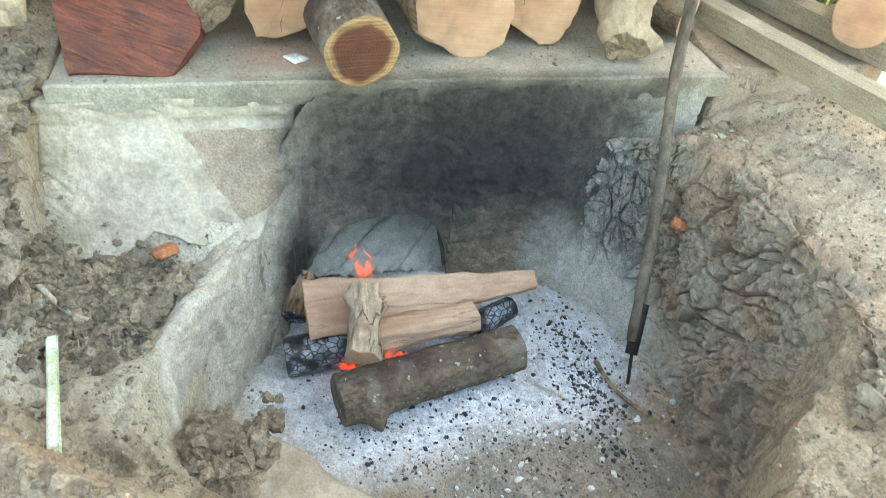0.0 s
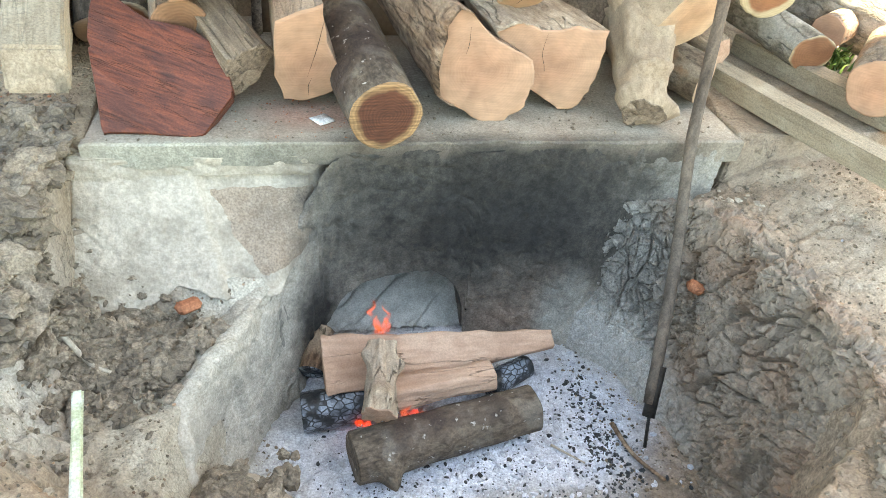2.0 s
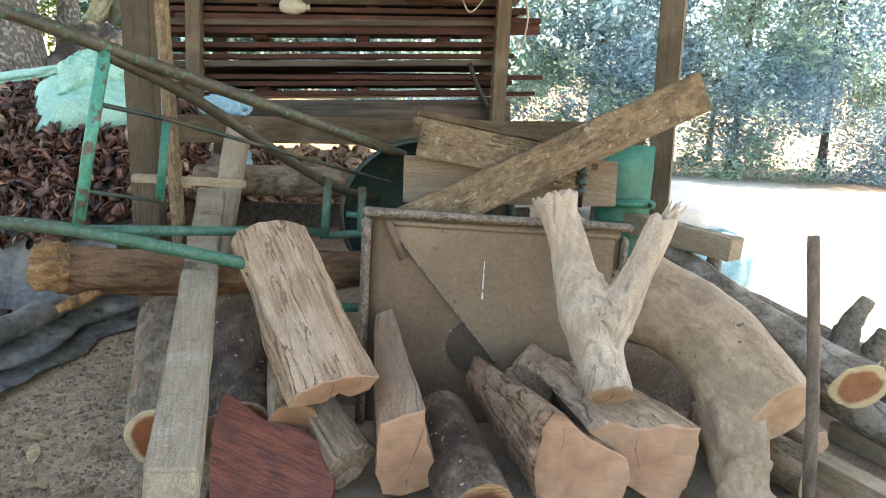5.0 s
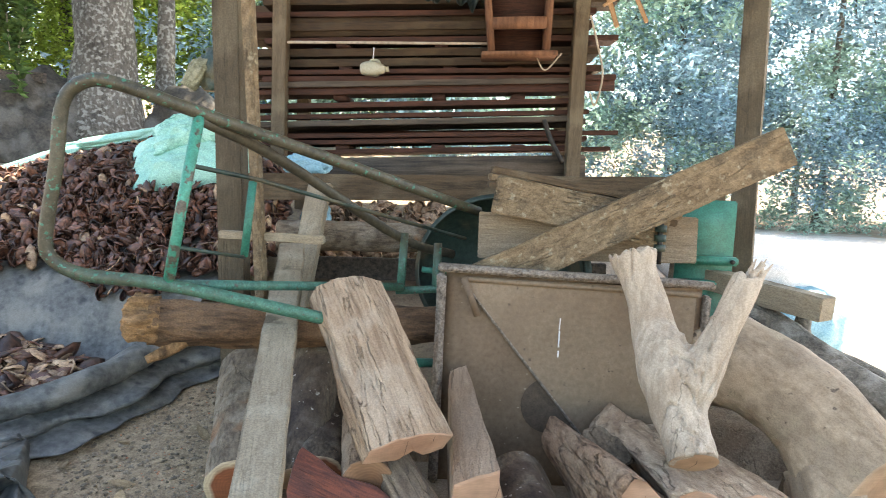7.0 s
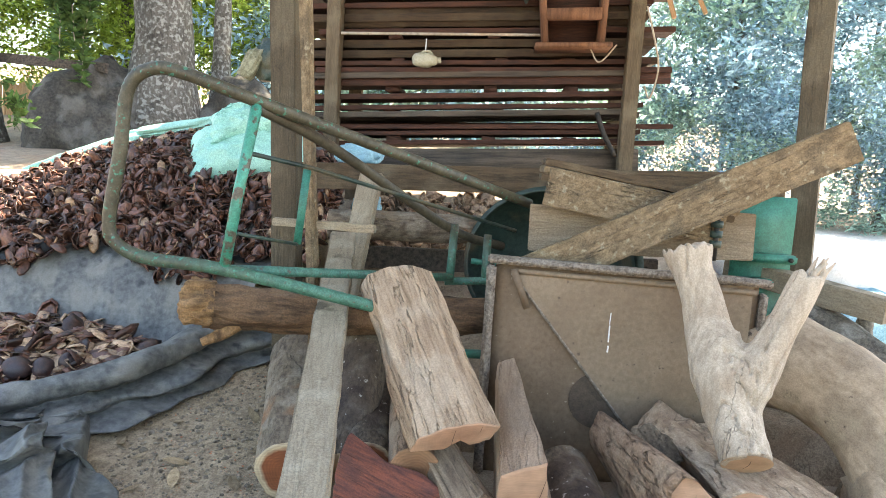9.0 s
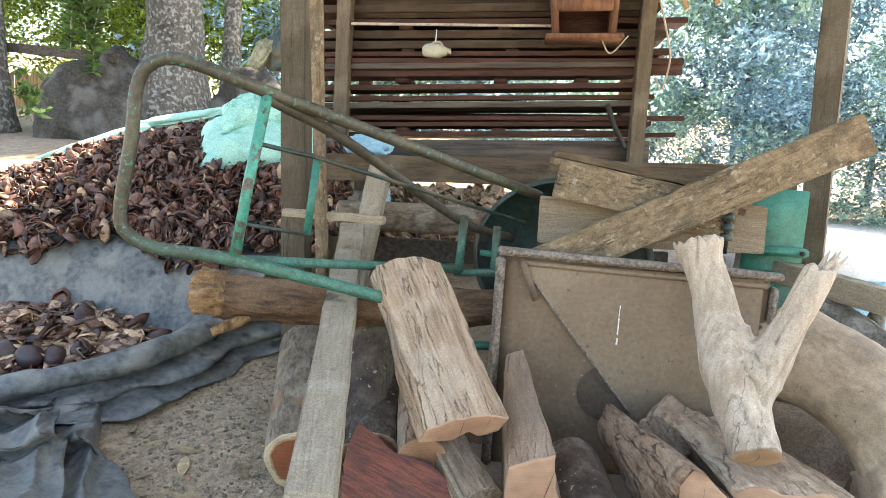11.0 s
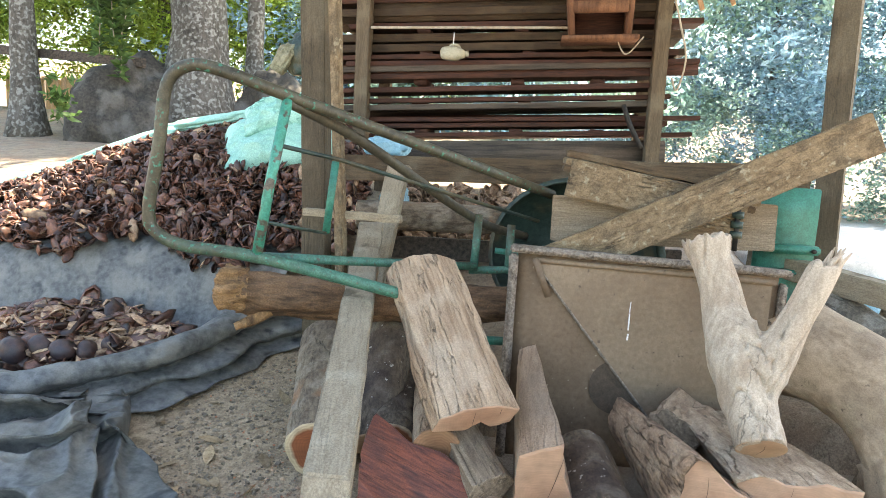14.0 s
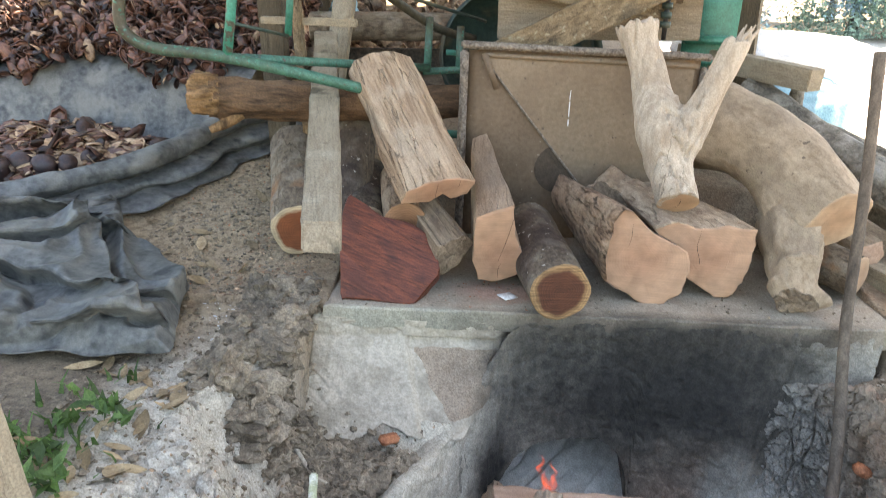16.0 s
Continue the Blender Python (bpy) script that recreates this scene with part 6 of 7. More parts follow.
# ---- left: logs on the ground and across the trestle ----
log_thing((-0.92, 0.25, 0.125), (-1.07, 0.82, 0.25), 0.085, 0.09, round_profile(seed=71, lump=0.06), M["bark_grey"], CUT["red_heart"], CUT["pale"],
          "grey-barked log with red heartwood lying on the ground", seed=71)
log_thing((-0.80, 0.38, 0.09), (-0.83, 0.80, 0.38), 0.065, 0.075, round_profile(seed=72, lump=0.06), M["bark_dark"], CUT["pale"], None,
          "dark log half hidden behind the leaning plank", seed=72)
torn = log_thing((-1.26, 0.51, 0.482), (-0.45, 0.80, 0.44), 0.066, 0.055, round_profile(seed=73, lump=0.14), M["torn_bark"], None, None,
          "rough brown log with a torn yellowish end, laid across", seed=73, rough=0.22, segs=48, bend=(0, -0.015), knots=((0.05, -1.6, 0.25, 0.03),))


def torn_end():
    """Ragged fibres of the broken end: a lumpy cone of splinters."""
    bm = bmesh.new()
    rings = []
    for i in range(16):
        t = i / 15
        r = 0.066 * (1.0 - 0.06 * t) * max(0.08, 1 - max(0.0, (t - 0.55) / 0.45) ** 2.5)
        ring = []
        for k in range(44):
            a = k * math.tau / 44
            c, d = math.cos(a), math.sin(a)
            w = 1 + 0.16 * nz(c * 1.6, d * 1.6, 4) + 0.35 * nz(c * 4, d * 4, t * 3) + 0.22 * nz(c * 10, d * 10, t * 6)
            ring.append(bm.verts.new((c * r * w, d * r * w, -0.03 + 0.08 * smoothstep(0, 0.8, t) + 0.03 * t * nz(c * 2.5 * (1 - t) + 1, d * 2.5 * (1 - t), 9) + 0.012 * t * nz(c * 9 * (1.2 - t), d * 9 * (1.2 - t), 3))))
        rings.append(ring)
    for p, q in zip(rings, rings[1:]):
        for k in range(44):
            bm.faces.new((p[k], p[(k + 1) % 44], q[(k + 1) % 44], q[k]))
    bm.faces.new(rings[-1])
    part("torn_end", bm, M["torn_wood"], torn, "torn orange-yellow wood fibres")


torn_end()
part("splinter", tube_bm(smooth_path([(-1.16, 0.53, 0.43), (-1.205, 0.50, 0.395), (-1.25, 0.47, 0.375)], 5), 0, 8, [0.026 - 0.0014 * i for i in range(11)]), M["torn_wood"], torn, "torn yellowish splinter", torn.matrix_world.inverted())

# ---- overturned wheelbarrow with a tubular frame ----
def wheelbarrow():
    root = thing("wheelbarrow", Matrix(), "overturned wheelbarrow with chipped green tubular frame and dark tray", "wheelbarrow")
    u = [(-0.34, 0.95, 0.80), (-0.70, 0.62, 0.925), (-1.05, 0.32, 1.045), (-1.20, 0.24, 1.095), (-1.27, 0.215, 1.10), (-1.325, 0.21, 1.05), (-1.345, 0.21, 0.90),
         (-1.375, 0.215, 0.735), (-1.36, 0.22, 0.68), (-1.29, 0.235, 0.645), (-1.11, 0.28, 0.622), (-0.74, 0.40, 0.53), (-0.55, 0.48, 0.47)]
    part("handle", tube_bm(smooth_path(u, 6), 0.0165, 12), M["tube"], root, "bent tubular handle with worn green paint")
    part("frame_tube", tube_bm(smooth_path([(-1.05, 0.325, 1.03), (-0.90, 0.52, 0.94), (-0.59, 0.92, 0.70), (-0.42, 1.05, 0.64)], 6), 0.0155, 12), M["tube_dark"], root)
    part("frame_tube", tube_bm([(-1.11, 0.285, 0.622), (-0.58, 0.85, 0.55)], 0.0135, 12), M["tube"], root)
    part("crossbar", tube_bm([(-1.05, 0.32, 1.04), (-1.085, 0.295, 0.81), (-1.11, 0.28, 0.625)], 0.0145, 12), M["tube_green"], root, "green crossbar")
    part("strap", box_bm(0.022, 0.006, 0.21, 0.002), M["green"], root, "bright green flat bar", pose(-0.98, 0.50, 0.775, 0, 6, 0))
    part("rod", tube_bm([(-1.06, 0.31, 0.915), (-0.96, 0.50, 0.885), (-0.38, 0.92, 0.71)], 0.006, 8), M["dark_metal"], root)
    part("rod", tube_bm([(-1.09, 0.29, 0.715), (-0.99, 0.50, 0.67)], 0.005, 8), M["dark_metal"], root)
    part("fork", tube_bm([(-0.58, 0.90, 0.72), (-0.585, 0.86, 0.53)], 0.014, 10), M["tube"], root)
    part("fork", tube_bm([(-0.47, 0.92, 0.69), (-0.47, 0.88, 0.53)], 0.014, 10), M["tube"], root)
    part("axle", tube_bm([(-0.60, 0.86, 0.535), (-0.35, 0.90, 0.55)], 0.013, 10), M["tube"], root)
    # tray: a deep dished pan on its side
    bm = bmesh.new()
    prof = [(0.315, 0.0), (0.33, 0.008), (0.325, 0.02), (0.27, 0.10), (0.20, 0.17), (0.08, 0.20), (0.001, 0.205)]
    inner = [(r * 0.965, d - 0.006) for r, d in prof]
    rings = []
    for r, d in list(reversed(prof)) + inner:
        rings.append([bm.verts.new((r * math.cos(k * math.tau / 40) * 1.02, r * math.sin(k * math.tau / 40) * 0.85, -d)) for k in range(40)])
    for a, b in zip(rings, rings[1:]):
        for k in range(40):
            bm.faces.new((a[k], a[(k + 1) % 40], b[(k + 1) % 40], b[k]))
    part("tray", bm, M["dark_metal"], root, "dark rusty dished tray", Matrix.Translation((-0.26, 1.06, 0.585)) @ Vector((-0.42, -0.88, 0.16)).to_track_quat("Z", "Y").to_matrix().to_4x4())
    part("rod", tube_bm([(-0.52, 0.92, 0.60), (-0.30, 0.95, 0.58)], 0.010, 8), M["green"], root)
    part("leg", tube_bm([(-0.62, 0.62, 0.36), (-0.42, 0.72, 0.34)], 0.014, 10), M["green"], root)
    return root


wheelbarrow()


def green_box():
    root = thing("metal_cabinet", pose(0.47, 1.10, 0.0), "green painted sheet-metal housing beside the post", "cabinet")
    part("side", box_bm(0.20, 0.02, 0.86, 0.004, 0.004, 8), M["green"], root, "", pose(0, 0, 0.44))
    part("flange", box_bm(0.21, 0.05, 0.03, 0.006), M["green"], root, "green flange", pose(0, -0.03, 0.66))
    part("flange", box_bm(0.21, 0.05, 0.02, 0.006), M["green"], root, "green flange", pose(0, -0.03, 0.58))
    part("bolt", tube_bm([(0.08, -0.055, 0.66), (0.08, -0.065, 0.66)], 0.008, 8), M["iron"], root)
    return root


green_box()
ins = thing("spool", pose(0.215, 0.76, 0.715), "small dark ribbed spool standing on the board", "spool")
part("stem", tube_bm([(0, 0, -0.04), (0, 0, 0.09)], 0.008, 10), M["iron"], ins)
for z in (0.0, 0.03, 0.06):
    part("flange", tube_bm([(0, 0, z), (0, 0, z + 0.02)], 0.018, 12), M["dark_metal"], ins)


# ---- tarpaulin with shells ----
def crease(x, y, z=0.0):
    """Soft cloth folds that wander and branch, 0 to 1."""
    p = 2.6 * nz(x * 0.45, y * 0.45, z) + 0.9 * nz(x * 1.1 + 3, y * 1.1, z)
    a = 0.5 + 0.5 * math.sin(x * 2.2 + p * 2.0)
    b = 0.5 + 0.5 * math.sin(y * 2.4 - x * 0.8 + p * 2.3 + 1)
    r = 1 - abs(math.sin(x * 1.3 + y * 0.7 + p * 1.6))
    return 0.55 * (0.6 * a + 0.4 * b) ** 1.5 + 0.55 * r ** 2.2


def tarp_z(x, y):
    """Height of the sheet: a hollow with the small pile, then up over the heap."""
    z = outer_ground(x, y) + 0.02
    tall = smoothstep(-3.6, -1.9, x)
    wave = 0.04 * nz(x * 4, 1.7)
    z += 0.24 * smoothstep(0.90, 1.12, y + wave) * (0.6 + 0.4 * tall) + 0.22 * smoothstep(1.05, 1.8, y) * tall - 0.14 * (1 - tall) * smoothstep(1.4, 2.2, y)
    # drape lines that run down from the heap
    slope = smoothstep(0.80, 0.95, y) * (1 - smoothstep(1.15, 1.3, y))
    z += slope * (0.018 * (1 - abs(math.sin(x * 11 + y * 4 + 1.6 * nz(x * 3, y * 3)))) ** 3 + 0.008 * nz(x * 20, y * 5))
    return z + 0.012 * crease(x * 4 + y, y * 8, 3) + 0.004 * crease(x * 30 + y * 16, y * 34, 2)


CREST = [(-1.12, 1.16, 0.40), (-1.28, 1.02, 0.375), (-1.39, 0.89, 0.335), (-1.46, 0.74, 0.30), (-1.56, 0.58, 0.265), (-1.70, 0.46, 0.235), (-1.87, 0.35, 0.215), (-2.10, 0.24, 0.20), (-2.40, 0.14, 0.19)]


def tarp_side(y):
    """Edge of the sheet along the front fold, as x over y."""
    return np.interp(y, [0.14, 0.24, 0.35, 0.46, 0.58, 0.74, 0.89, 1.02, 1.16, 1.3, 2.3], [-2.43, -2.14, -1.93, -1.77, -1.63, -1.53, -1.46, -1.35, -1.20, -1.14, -1.14])


def cloth_part(name, grid, parent, label):
    """A sheet of cloth from rows of points, with a thickness."""
    bm = bmesh.new()
    rows = [[bm.verts.new(p) for p in row] for row in grid]
    for p, q in zip(rows, rows[1:]):
        for k in range(len(p) - 1):
            bm.faces.new((p[k], p[k + 1], q[k + 1], q[k]))
    under = [[bm.verts.new((p[0], p[1], p[2] - 0.004)) for p in row] for row in grid]
    for p, q in zip(under, under[1:]):
        for k in range(len(p) - 1):
            bm.faces.new((p[k + 1], p[k], q[k], q[k + 1]))
    rim = [(r[0], u[0]) for r, u in zip(rows, under)] + list(zip(rows[-1], under[-1]))[1:] + [(r[-1], u[-1]) for r, u in zip(rows, under)][-2::-1] + list(zip(rows[0], under[0]))[-2:0:-1]
    for k in range(len(rim)):
        (a, b), (c, d) = rim[k], rim[(k + 1) % len(rim)]
        bm.faces.new((a, c, d, b))
    return part(name, bm, M["tarp"], parent, label)


def lap(p):
    """One fold lying over the next: a slow rise and a steep drop."""
    t = p - math.floor(p)
    return smoothstep(-0.25, 0.86, t) if t < 0.86 else 1 - smoothstep(0, 1, (t - 0.86) / 0.14)


def front_fold():
    """The doubled front edge of the sheet: a crest, a bulging face and two laps down to the ground."""
    section = [(-0.20, -0.80), (-0.10, -0.36), (-0.035, -0.07), (0.0, 0.0), (0.028, -0.07), (0.046, -0.22), (0.036, -0.36), (0.004, -0.45), (0.010, -0.52), (0.060, -0.60), (0.078, -0.70), (0.048, -0.80), (0.060, -0.86), (0.100, -0.93), (0.125, -0.985)]
    rows = []
    for i in range(190):
        t = i / 189
        c, c2, c0 = along(CREST, t), along(CREST, min(1, t + 0.01)), along(CREST, max(0, t - 0.01))
        d = (c2 - c0)
        out = Vector((-d.y, d.x, 0)).normalized()
        if out.x < 0:
            out = -out
        high = c.z - outer_ground(c.x, c.y)
        row = []
        pts = smooth_path([(a, b, 0) for a, b in section], 6)
        for j, q in enumerate(pts):
            v = j / (len(pts) - 1)
            a = q.x * (1 + 0.5 * nz(t * 9, v * 4, 2)) + 0.030 * smoothstep(0.35, 0.7, v) * nz(t * 7, v * 3, 5) + 0.012 * nz(t * 22 + v * 9, v * 8, 7)
            b = q.y + 0.10 * smoothstep(0.3, 0.5, v) * (1 - smoothstep(0.85, 1, v)) * nz(t * 6, v * 2 + t * 5, 8)
            z = c.z + high * b + 0.012 * nz(t * 14, 3) * (1 - v) + 0.007 * crease(t * 34, v * 7 + t * 12, 4) * (1 - abs(2 * v - 1))
            p = c + out * a
            row.append((p.x, p.y, max(z, outer_ground(p.x, p.y) + 0.006)))
        rows.append(row)
    return rows


def bunch():
    """The loose corner of the sheet, in heavy angular folds that lap over one another."""
    ys = np.linspace(-0.36, 0.52, 210)
    rows = []
    for y in ys:
        xe = np.interp(y, [-0.36, -0.31, -0.12, 0.05, 0.10, 0.16, 0.24, 0.32, 0.40, 0.52], [-1.22, -1.09, -1.15, -1.19, -1.24, -1.36, -1.46, -1.50, -1.54, -1.60])
        row = []
        for i in range(210):
            u = i / 209
            x = -2.5 + (xe + 2.5) * (1 - (1 - u) ** 1.6)
            wx, wy = 0.30 * nz(x * 2.2, y * 2.2, 1) + 0.03 * nz(x * 8, y * 8, 1), 0.30 * nz(x * 2.2, y * 2.2, 6) + 0.03 * nz(x * 8, y * 8, 6)
            a = lap(-(0.25 * (x + wx) - 0.97 * (y + wy)) * -5.2 + 0.2)
            b = lap((0.85 * (x + wx) + 0.5 * (y + wy)) * 3.6 + 0.3)
            k = smoothstep(-0.2, 0.2, nz(x * 2.6 + 5, y * 2.6, 3))
            fold = a * (0.35 + 0.65 * k) * 0.075 + b * (1 - 0.75 * k) * 0.06 + 0.035 * (1 - abs(nz((x + wx) * 4.5, (y + wy) * 4.5, 4))) ** 5 + 0.016 * (1 - abs(nz((x + wx) * 11, (y + wy) * 9, 7))) ** 5
            edge = smoothstep(0, 0.10, 1 - u) * smoothstep(-0.36, -0.28, y)
            base = 0.02 + 0.08 * smoothstep(-1.25, -1.75, x) * smoothstep(-0.3, 0.1, y) * (1 - 0.9 * smoothstep(0.15, 0.42, y))
            z = outer_ground(x, y) + 0.008 + (base + fold * (1 - 0.6 * smoothstep(0.2, 0.45, y))) * (0.12 + 0.88 * edge)
            row.append((x + (0.55 * fold * b + 0.03 * wx) * edge, y - 0.65 * fold * a * edge + 0.03 * nz(x * 7, 3) * (y < -0.3), z))
        rows.append(row)
    return rows


def tarp():
    root = thing("tarpaulin", pose(0, 0, 0), "crumpled dusty blue-grey tarpaulin spread under drying shells", "tarpaulin")
    rows = []
    for y in np.linspace(0.14, 2.3, 220):
        xe = tarp_side(y)
        row = []
        for i in range(200):
            x = -3.4 + (xe + 3.4) * (1 - (1 - i / 199) ** 1.7)
            row.append((x, y + 0.02 * nz(y * 6, x * 6), tarp_z(x, y)))
        rows.append(row)
    cloth_part("sheet", rows, root, "spread sheet, paler with dust")
    cloth_part("front_fold", front_fold(), root, "doubled front edge in heavy laps")
    cloth_part("bunched_corner", bunch(), root, "bunched corner in dark angular folds")
    return root


tarp()


def shells(name, mat, count, seed, place, height, size, label, flat=1.0):
    """Curved shell pieces heaped over a surface, one mesh."""
    rnd = random.Random(seed)
    vs, fs = [], []
    for k in range(count):
        x, y = place(rnd)
        z = height(x, y) + rnd.random() * 0.03
        s = size * (0.6 + 0.8 * rnd.random())
        r = Euler((rnd.gauss(0, flat) + (math.pi if rnd.random() < 0.45 else 0), rnd.gauss(0, 0.8 * flat), rnd.random() * 6.3)).to_matrix()
        span = 0.6 + rnd.random() * 0.5
        long = 1.1 + rnd.random() * 1.0
        o = len(vs)
        nr, ns = 3, 8
        for side in (1.0, 0.86):
            for a in range(nr + 1):
                pa = a / nr * span
                for b in range(ns):
                    pb = b * math.tau / ns
                    w = 1 + 0.12 * nz(pb + k, pa * 3, side)
                    q = Vector((math.sin(pa) * math.cos(pb) * long * w, math.sin(pa) * math.sin(pb) * w, math.cos(pa) * 0.9 - 0.5)) * (s * side)
                    q = r @ q
                    vs.append((x + q.x, y + q.y, z + q.z))
        half = (nr + 1) * ns
        for h in (0, half):
            for a in range(nr):
                for b in range(ns):
                    i0 = o + h + a * ns + b
                    i1 = o + h + a * ns + (b + 1) % ns
                    fs.append((i0, i1, i1 + ns, i0 + ns))
        for b in range(ns):
            i0, i1 = o + nr * ns + b, o + nr * ns + (b + 1) % ns
            fs.append((i0, i1, i1 + half, i0 + half))
    me = bpy.data.meshes.new(name)
    me.from_pydata(vs, [], fs)
    me.materials.append(mat)
    for p in me.polygons:
        p.use_smooth = True
    return tagged(new(name, me), label, "shells", kind="stuff")


def heap_z(x, y):
    return tarp_z(x, y) + 0.03 + 0.04 * math.exp(-((x + 1.9) / 0.5) ** 2 - ((y - 1.6) / 0.4) ** 2)


def on_heap(r):
    while True:
        x, y = -3.6 + 2.5 * r.random(), 1.04 + 1.4 * r.random()
        if y > 1.07 + 0.04 * math.sin(x * 9) and y < 2.1 + 0.35 * math.sin(x * 2):
            return x, y


def on_small(r):
    while True:
        x, y = -2.5 + 1.0 * r.random(), 0.2 + 0.9 * r.random()
        if ((x + 1.98) / 0.42) ** 2 + ((y - 0.76) / 0.19) ** 2 < 1 and x < tarp_side(y) - 0.08:
            return x, y


shells("shell_heap", M["shell"], 7600, 3, on_heap, heap_z, 0.0245, "large heap of dark brown drying nut shells on the tarpaulin")
shells("shell_heap", M["shell_pale"], 260, 4, on_heap, lambda x, y: heap_z(x, y) + 0.01, 0.026, "paler broken shells in the heap")
shells("shell_heap", M["shell_pale"], 470, 5, on_small, lambda x, y: tarp_z(x, y) + 0.02 + 0.06 * max(0.0, 1 - ((x + 1.98) / 0.42) ** 2 - ((y - 0.76) / 0.20) ** 2), 0.034, "small pile of pale broken shells on the tarpaulin", 0.45)
shells("shell_heap", M["shell"], 430, 6, on_small, lambda x, y: tarp_z(x, y) + 0.02 + 0.06 * max(0.0, 1 - ((x + 1.98) / 0.42) ** 2 - ((y - 0.76) / 0.20) ** 2), 0.040, "small pile of brown shells on the tarpaulin", 0.5)
for k, (x, y, r) in enumerate(((-1.90, 0.60, 0.040), (-1.98, 0.62, 0.046), (-1.83, 0.63, 0.038), (-2.06, 0.58, 0.050), (-1.93, 0.67, 0.036), (-1.76, 0.66, 0.034))):
    bm = bmesh.new()
    bmesh.ops.create_icosphere(bm, subdivisions=3, radius=r)
    for v in bm.verts:
        v.co = Vector((v.co.x * 1.15, v.co.y, v.co.z * 0.9)) * (1 + 0.12 * nz(v.co.x * 22 + k, v.co.y * 22, v.co.z * 22))
    solid("nut", bm, M["nut"], pose(x, y, tarp_z(x, y) + 0.075, 20 * k, 0, 50 * k), "whole dark husked nut in the small pile", "nut", "whole nuts")

shells("husk_heap", M["shell_pale"], 420, 7, lambda r: (-1.15 + 0.95 * r.random(), 1.75 + 0.5 * r.random()), lambda x, y: outer_ground(x, y) + 0.13 + 0.25 * (y - 1.75), 0.045, "pale heap of husks behind the rail")


def soft_bag(name, m, sx, sy, sz, mat, label, category, seed, dent=0.35):
    bm = bmesh.new()
    bmesh.ops.create_icosphere(bm, subdivisions=5, radius=1)
    for v in bm.verts:
        c = v.co.copy()
        q = Vector((math.copysign(abs(c.x) ** 0.7, c.x) * sx, math.copysign(abs(c.y) ** 0.7, c.y) * sy, math.copysign(abs(c.z) ** 0.8, c.z) * sz))
        w = 1 + dent * (abs(nz(c.x * 1.3 + seed, c.y * 1.3, c.z * 1.3)) - 0.25) + 0.05 * nz(c.x * 3 + seed, c.y * 3, c.z * 3) + 0.07 * crease(c.x * 7 + seed, c.y * 7 + c.z * 3, seed)
        v.co = q * w
        v.co.z = max(v.co.z, -sz * 0.75)
    return solid(name, bm, mat, m, label, category)


def pillow_bm(sx, sy, sz, seed, sag):
    """A half-filled flat sack: pinched seams and corners, soft dents and slanting creases."""
    bm = bmesh.new()
    n = 70
    grids = []
    for side in (1, -1):
        g = []
        for i in range(n):
            row = []
            for j in range(n):
                u, v = 2 * i / (n - 1) - 1, 2 * j / (n - 1) - 1
                full = ((1 - u ** 4) * (1 - v ** 4)) ** 0.55
                x = u * sx * (1 - 0.07 * (1 - v * v) * abs(u)) + 0.02 * nz(v * 3, seed)
                y = v * sy * (1 - 0.10 * (1 - u * u) * abs(v)) + 0.02 * nz(u * 3, seed, 4)
                z = side * sz * full * (1 + 0.5 * nz(u * 1.5 + seed, v * 1.5, side)) - sag * (u * u * 0.6 + v * v * 0.4)
                z += full * side * (0.020 * (1 - abs(nz(u * 2.5 + v * 1.5 + seed, v * 2.5 - u, 3))) ** 4 + 0.006 * nz(u * 9 + seed, v * 9, 5))
                row.append(bm.verts.new((x, y, z)))
            g.append(row)
        grids.append(g)
        for i in range(n - 1):
            for j in range(n - 1):
                bm.faces.new((g[i][j], g[i + 1][j], g[i + 1][j + 1], g[i][j + 1]))
    bmesh.ops.remove_doubles(bm, verts=bm.verts, dist=0.0004)
    return bm


sack = thing("woven_sack", pose(-1.57, 1.67, 0.935, 38, -12, 8), "limp folded pale green woven sack lying on the shell heap", "sack")
part("body", pillow_bm(0.29, 0.20, 0.075, 3, 0.05), M["sack_green"], sack)
part("folded_mouth", pillow_bm(0.21, 0.12, 0.035, 7, 0.03), M["sack_dark"], sack, "folded-over printed mouth of the sack", pose(0.05, 0.10, 0.085, -6, 4, 8))
for k, x in enumerate((-3.05, -2.6, -2.15)):
    y = 2.0 + 0.12 * k
    slope = math.degrees(math.atan((heap_z(x + 0.2, y) - heap_z(x - 0.2, y)) / 0.4))
    soft_bag("woven_sack", pose(x, y, heap_z(x, y) + 0.06, 0, -slope, 12), 0.29, 0.07, 0.035, M["sack_green"], "flattened pale green sack along the heap's edge", "sack", 8 + k)
soft_bag("plastic_sheet", pose(-1.05, 1.58, 0.93, 0, 0, 0), 0.09, 0.07, 0.05, M["sheet_blue"], "bunched light blue plastic sheet", "plastic sheet", 5)
soft_bag("plastic_sheet", pose(-1.02, 1.62, 0.70, 0, 0, 0), 0.06, 0.06, 0.07, M["sheet_blue"], "hanging blue plastic sheet", "plastic sheet", 6)


# ---- rack of drying planks behind ----
def rack():
    root = thing("plank_rack", pose(-0.60, 2.6, 0.0), "open wooden drying rack stacked with reddish sawn planks", "rack")
    rnd = random.Random(8)
    for x, lean in ((-0.795, 0.0), (0.79, 0.0)):
        part("post", box_bm(0.075, 0.09, 2.9, 0.004, 0.004, 10), M["plank_mid"], root, "weathered rack post", pose(x, -0.16, 1.25), smooth=False)
        part("post", box_bm(0.075, 0.09, 2.9, 0.004, 0.004, 10), M["plank_mid"], root, "weathered rack post", pose(x * 1.02, 0.5, 1.25), smooth=False)
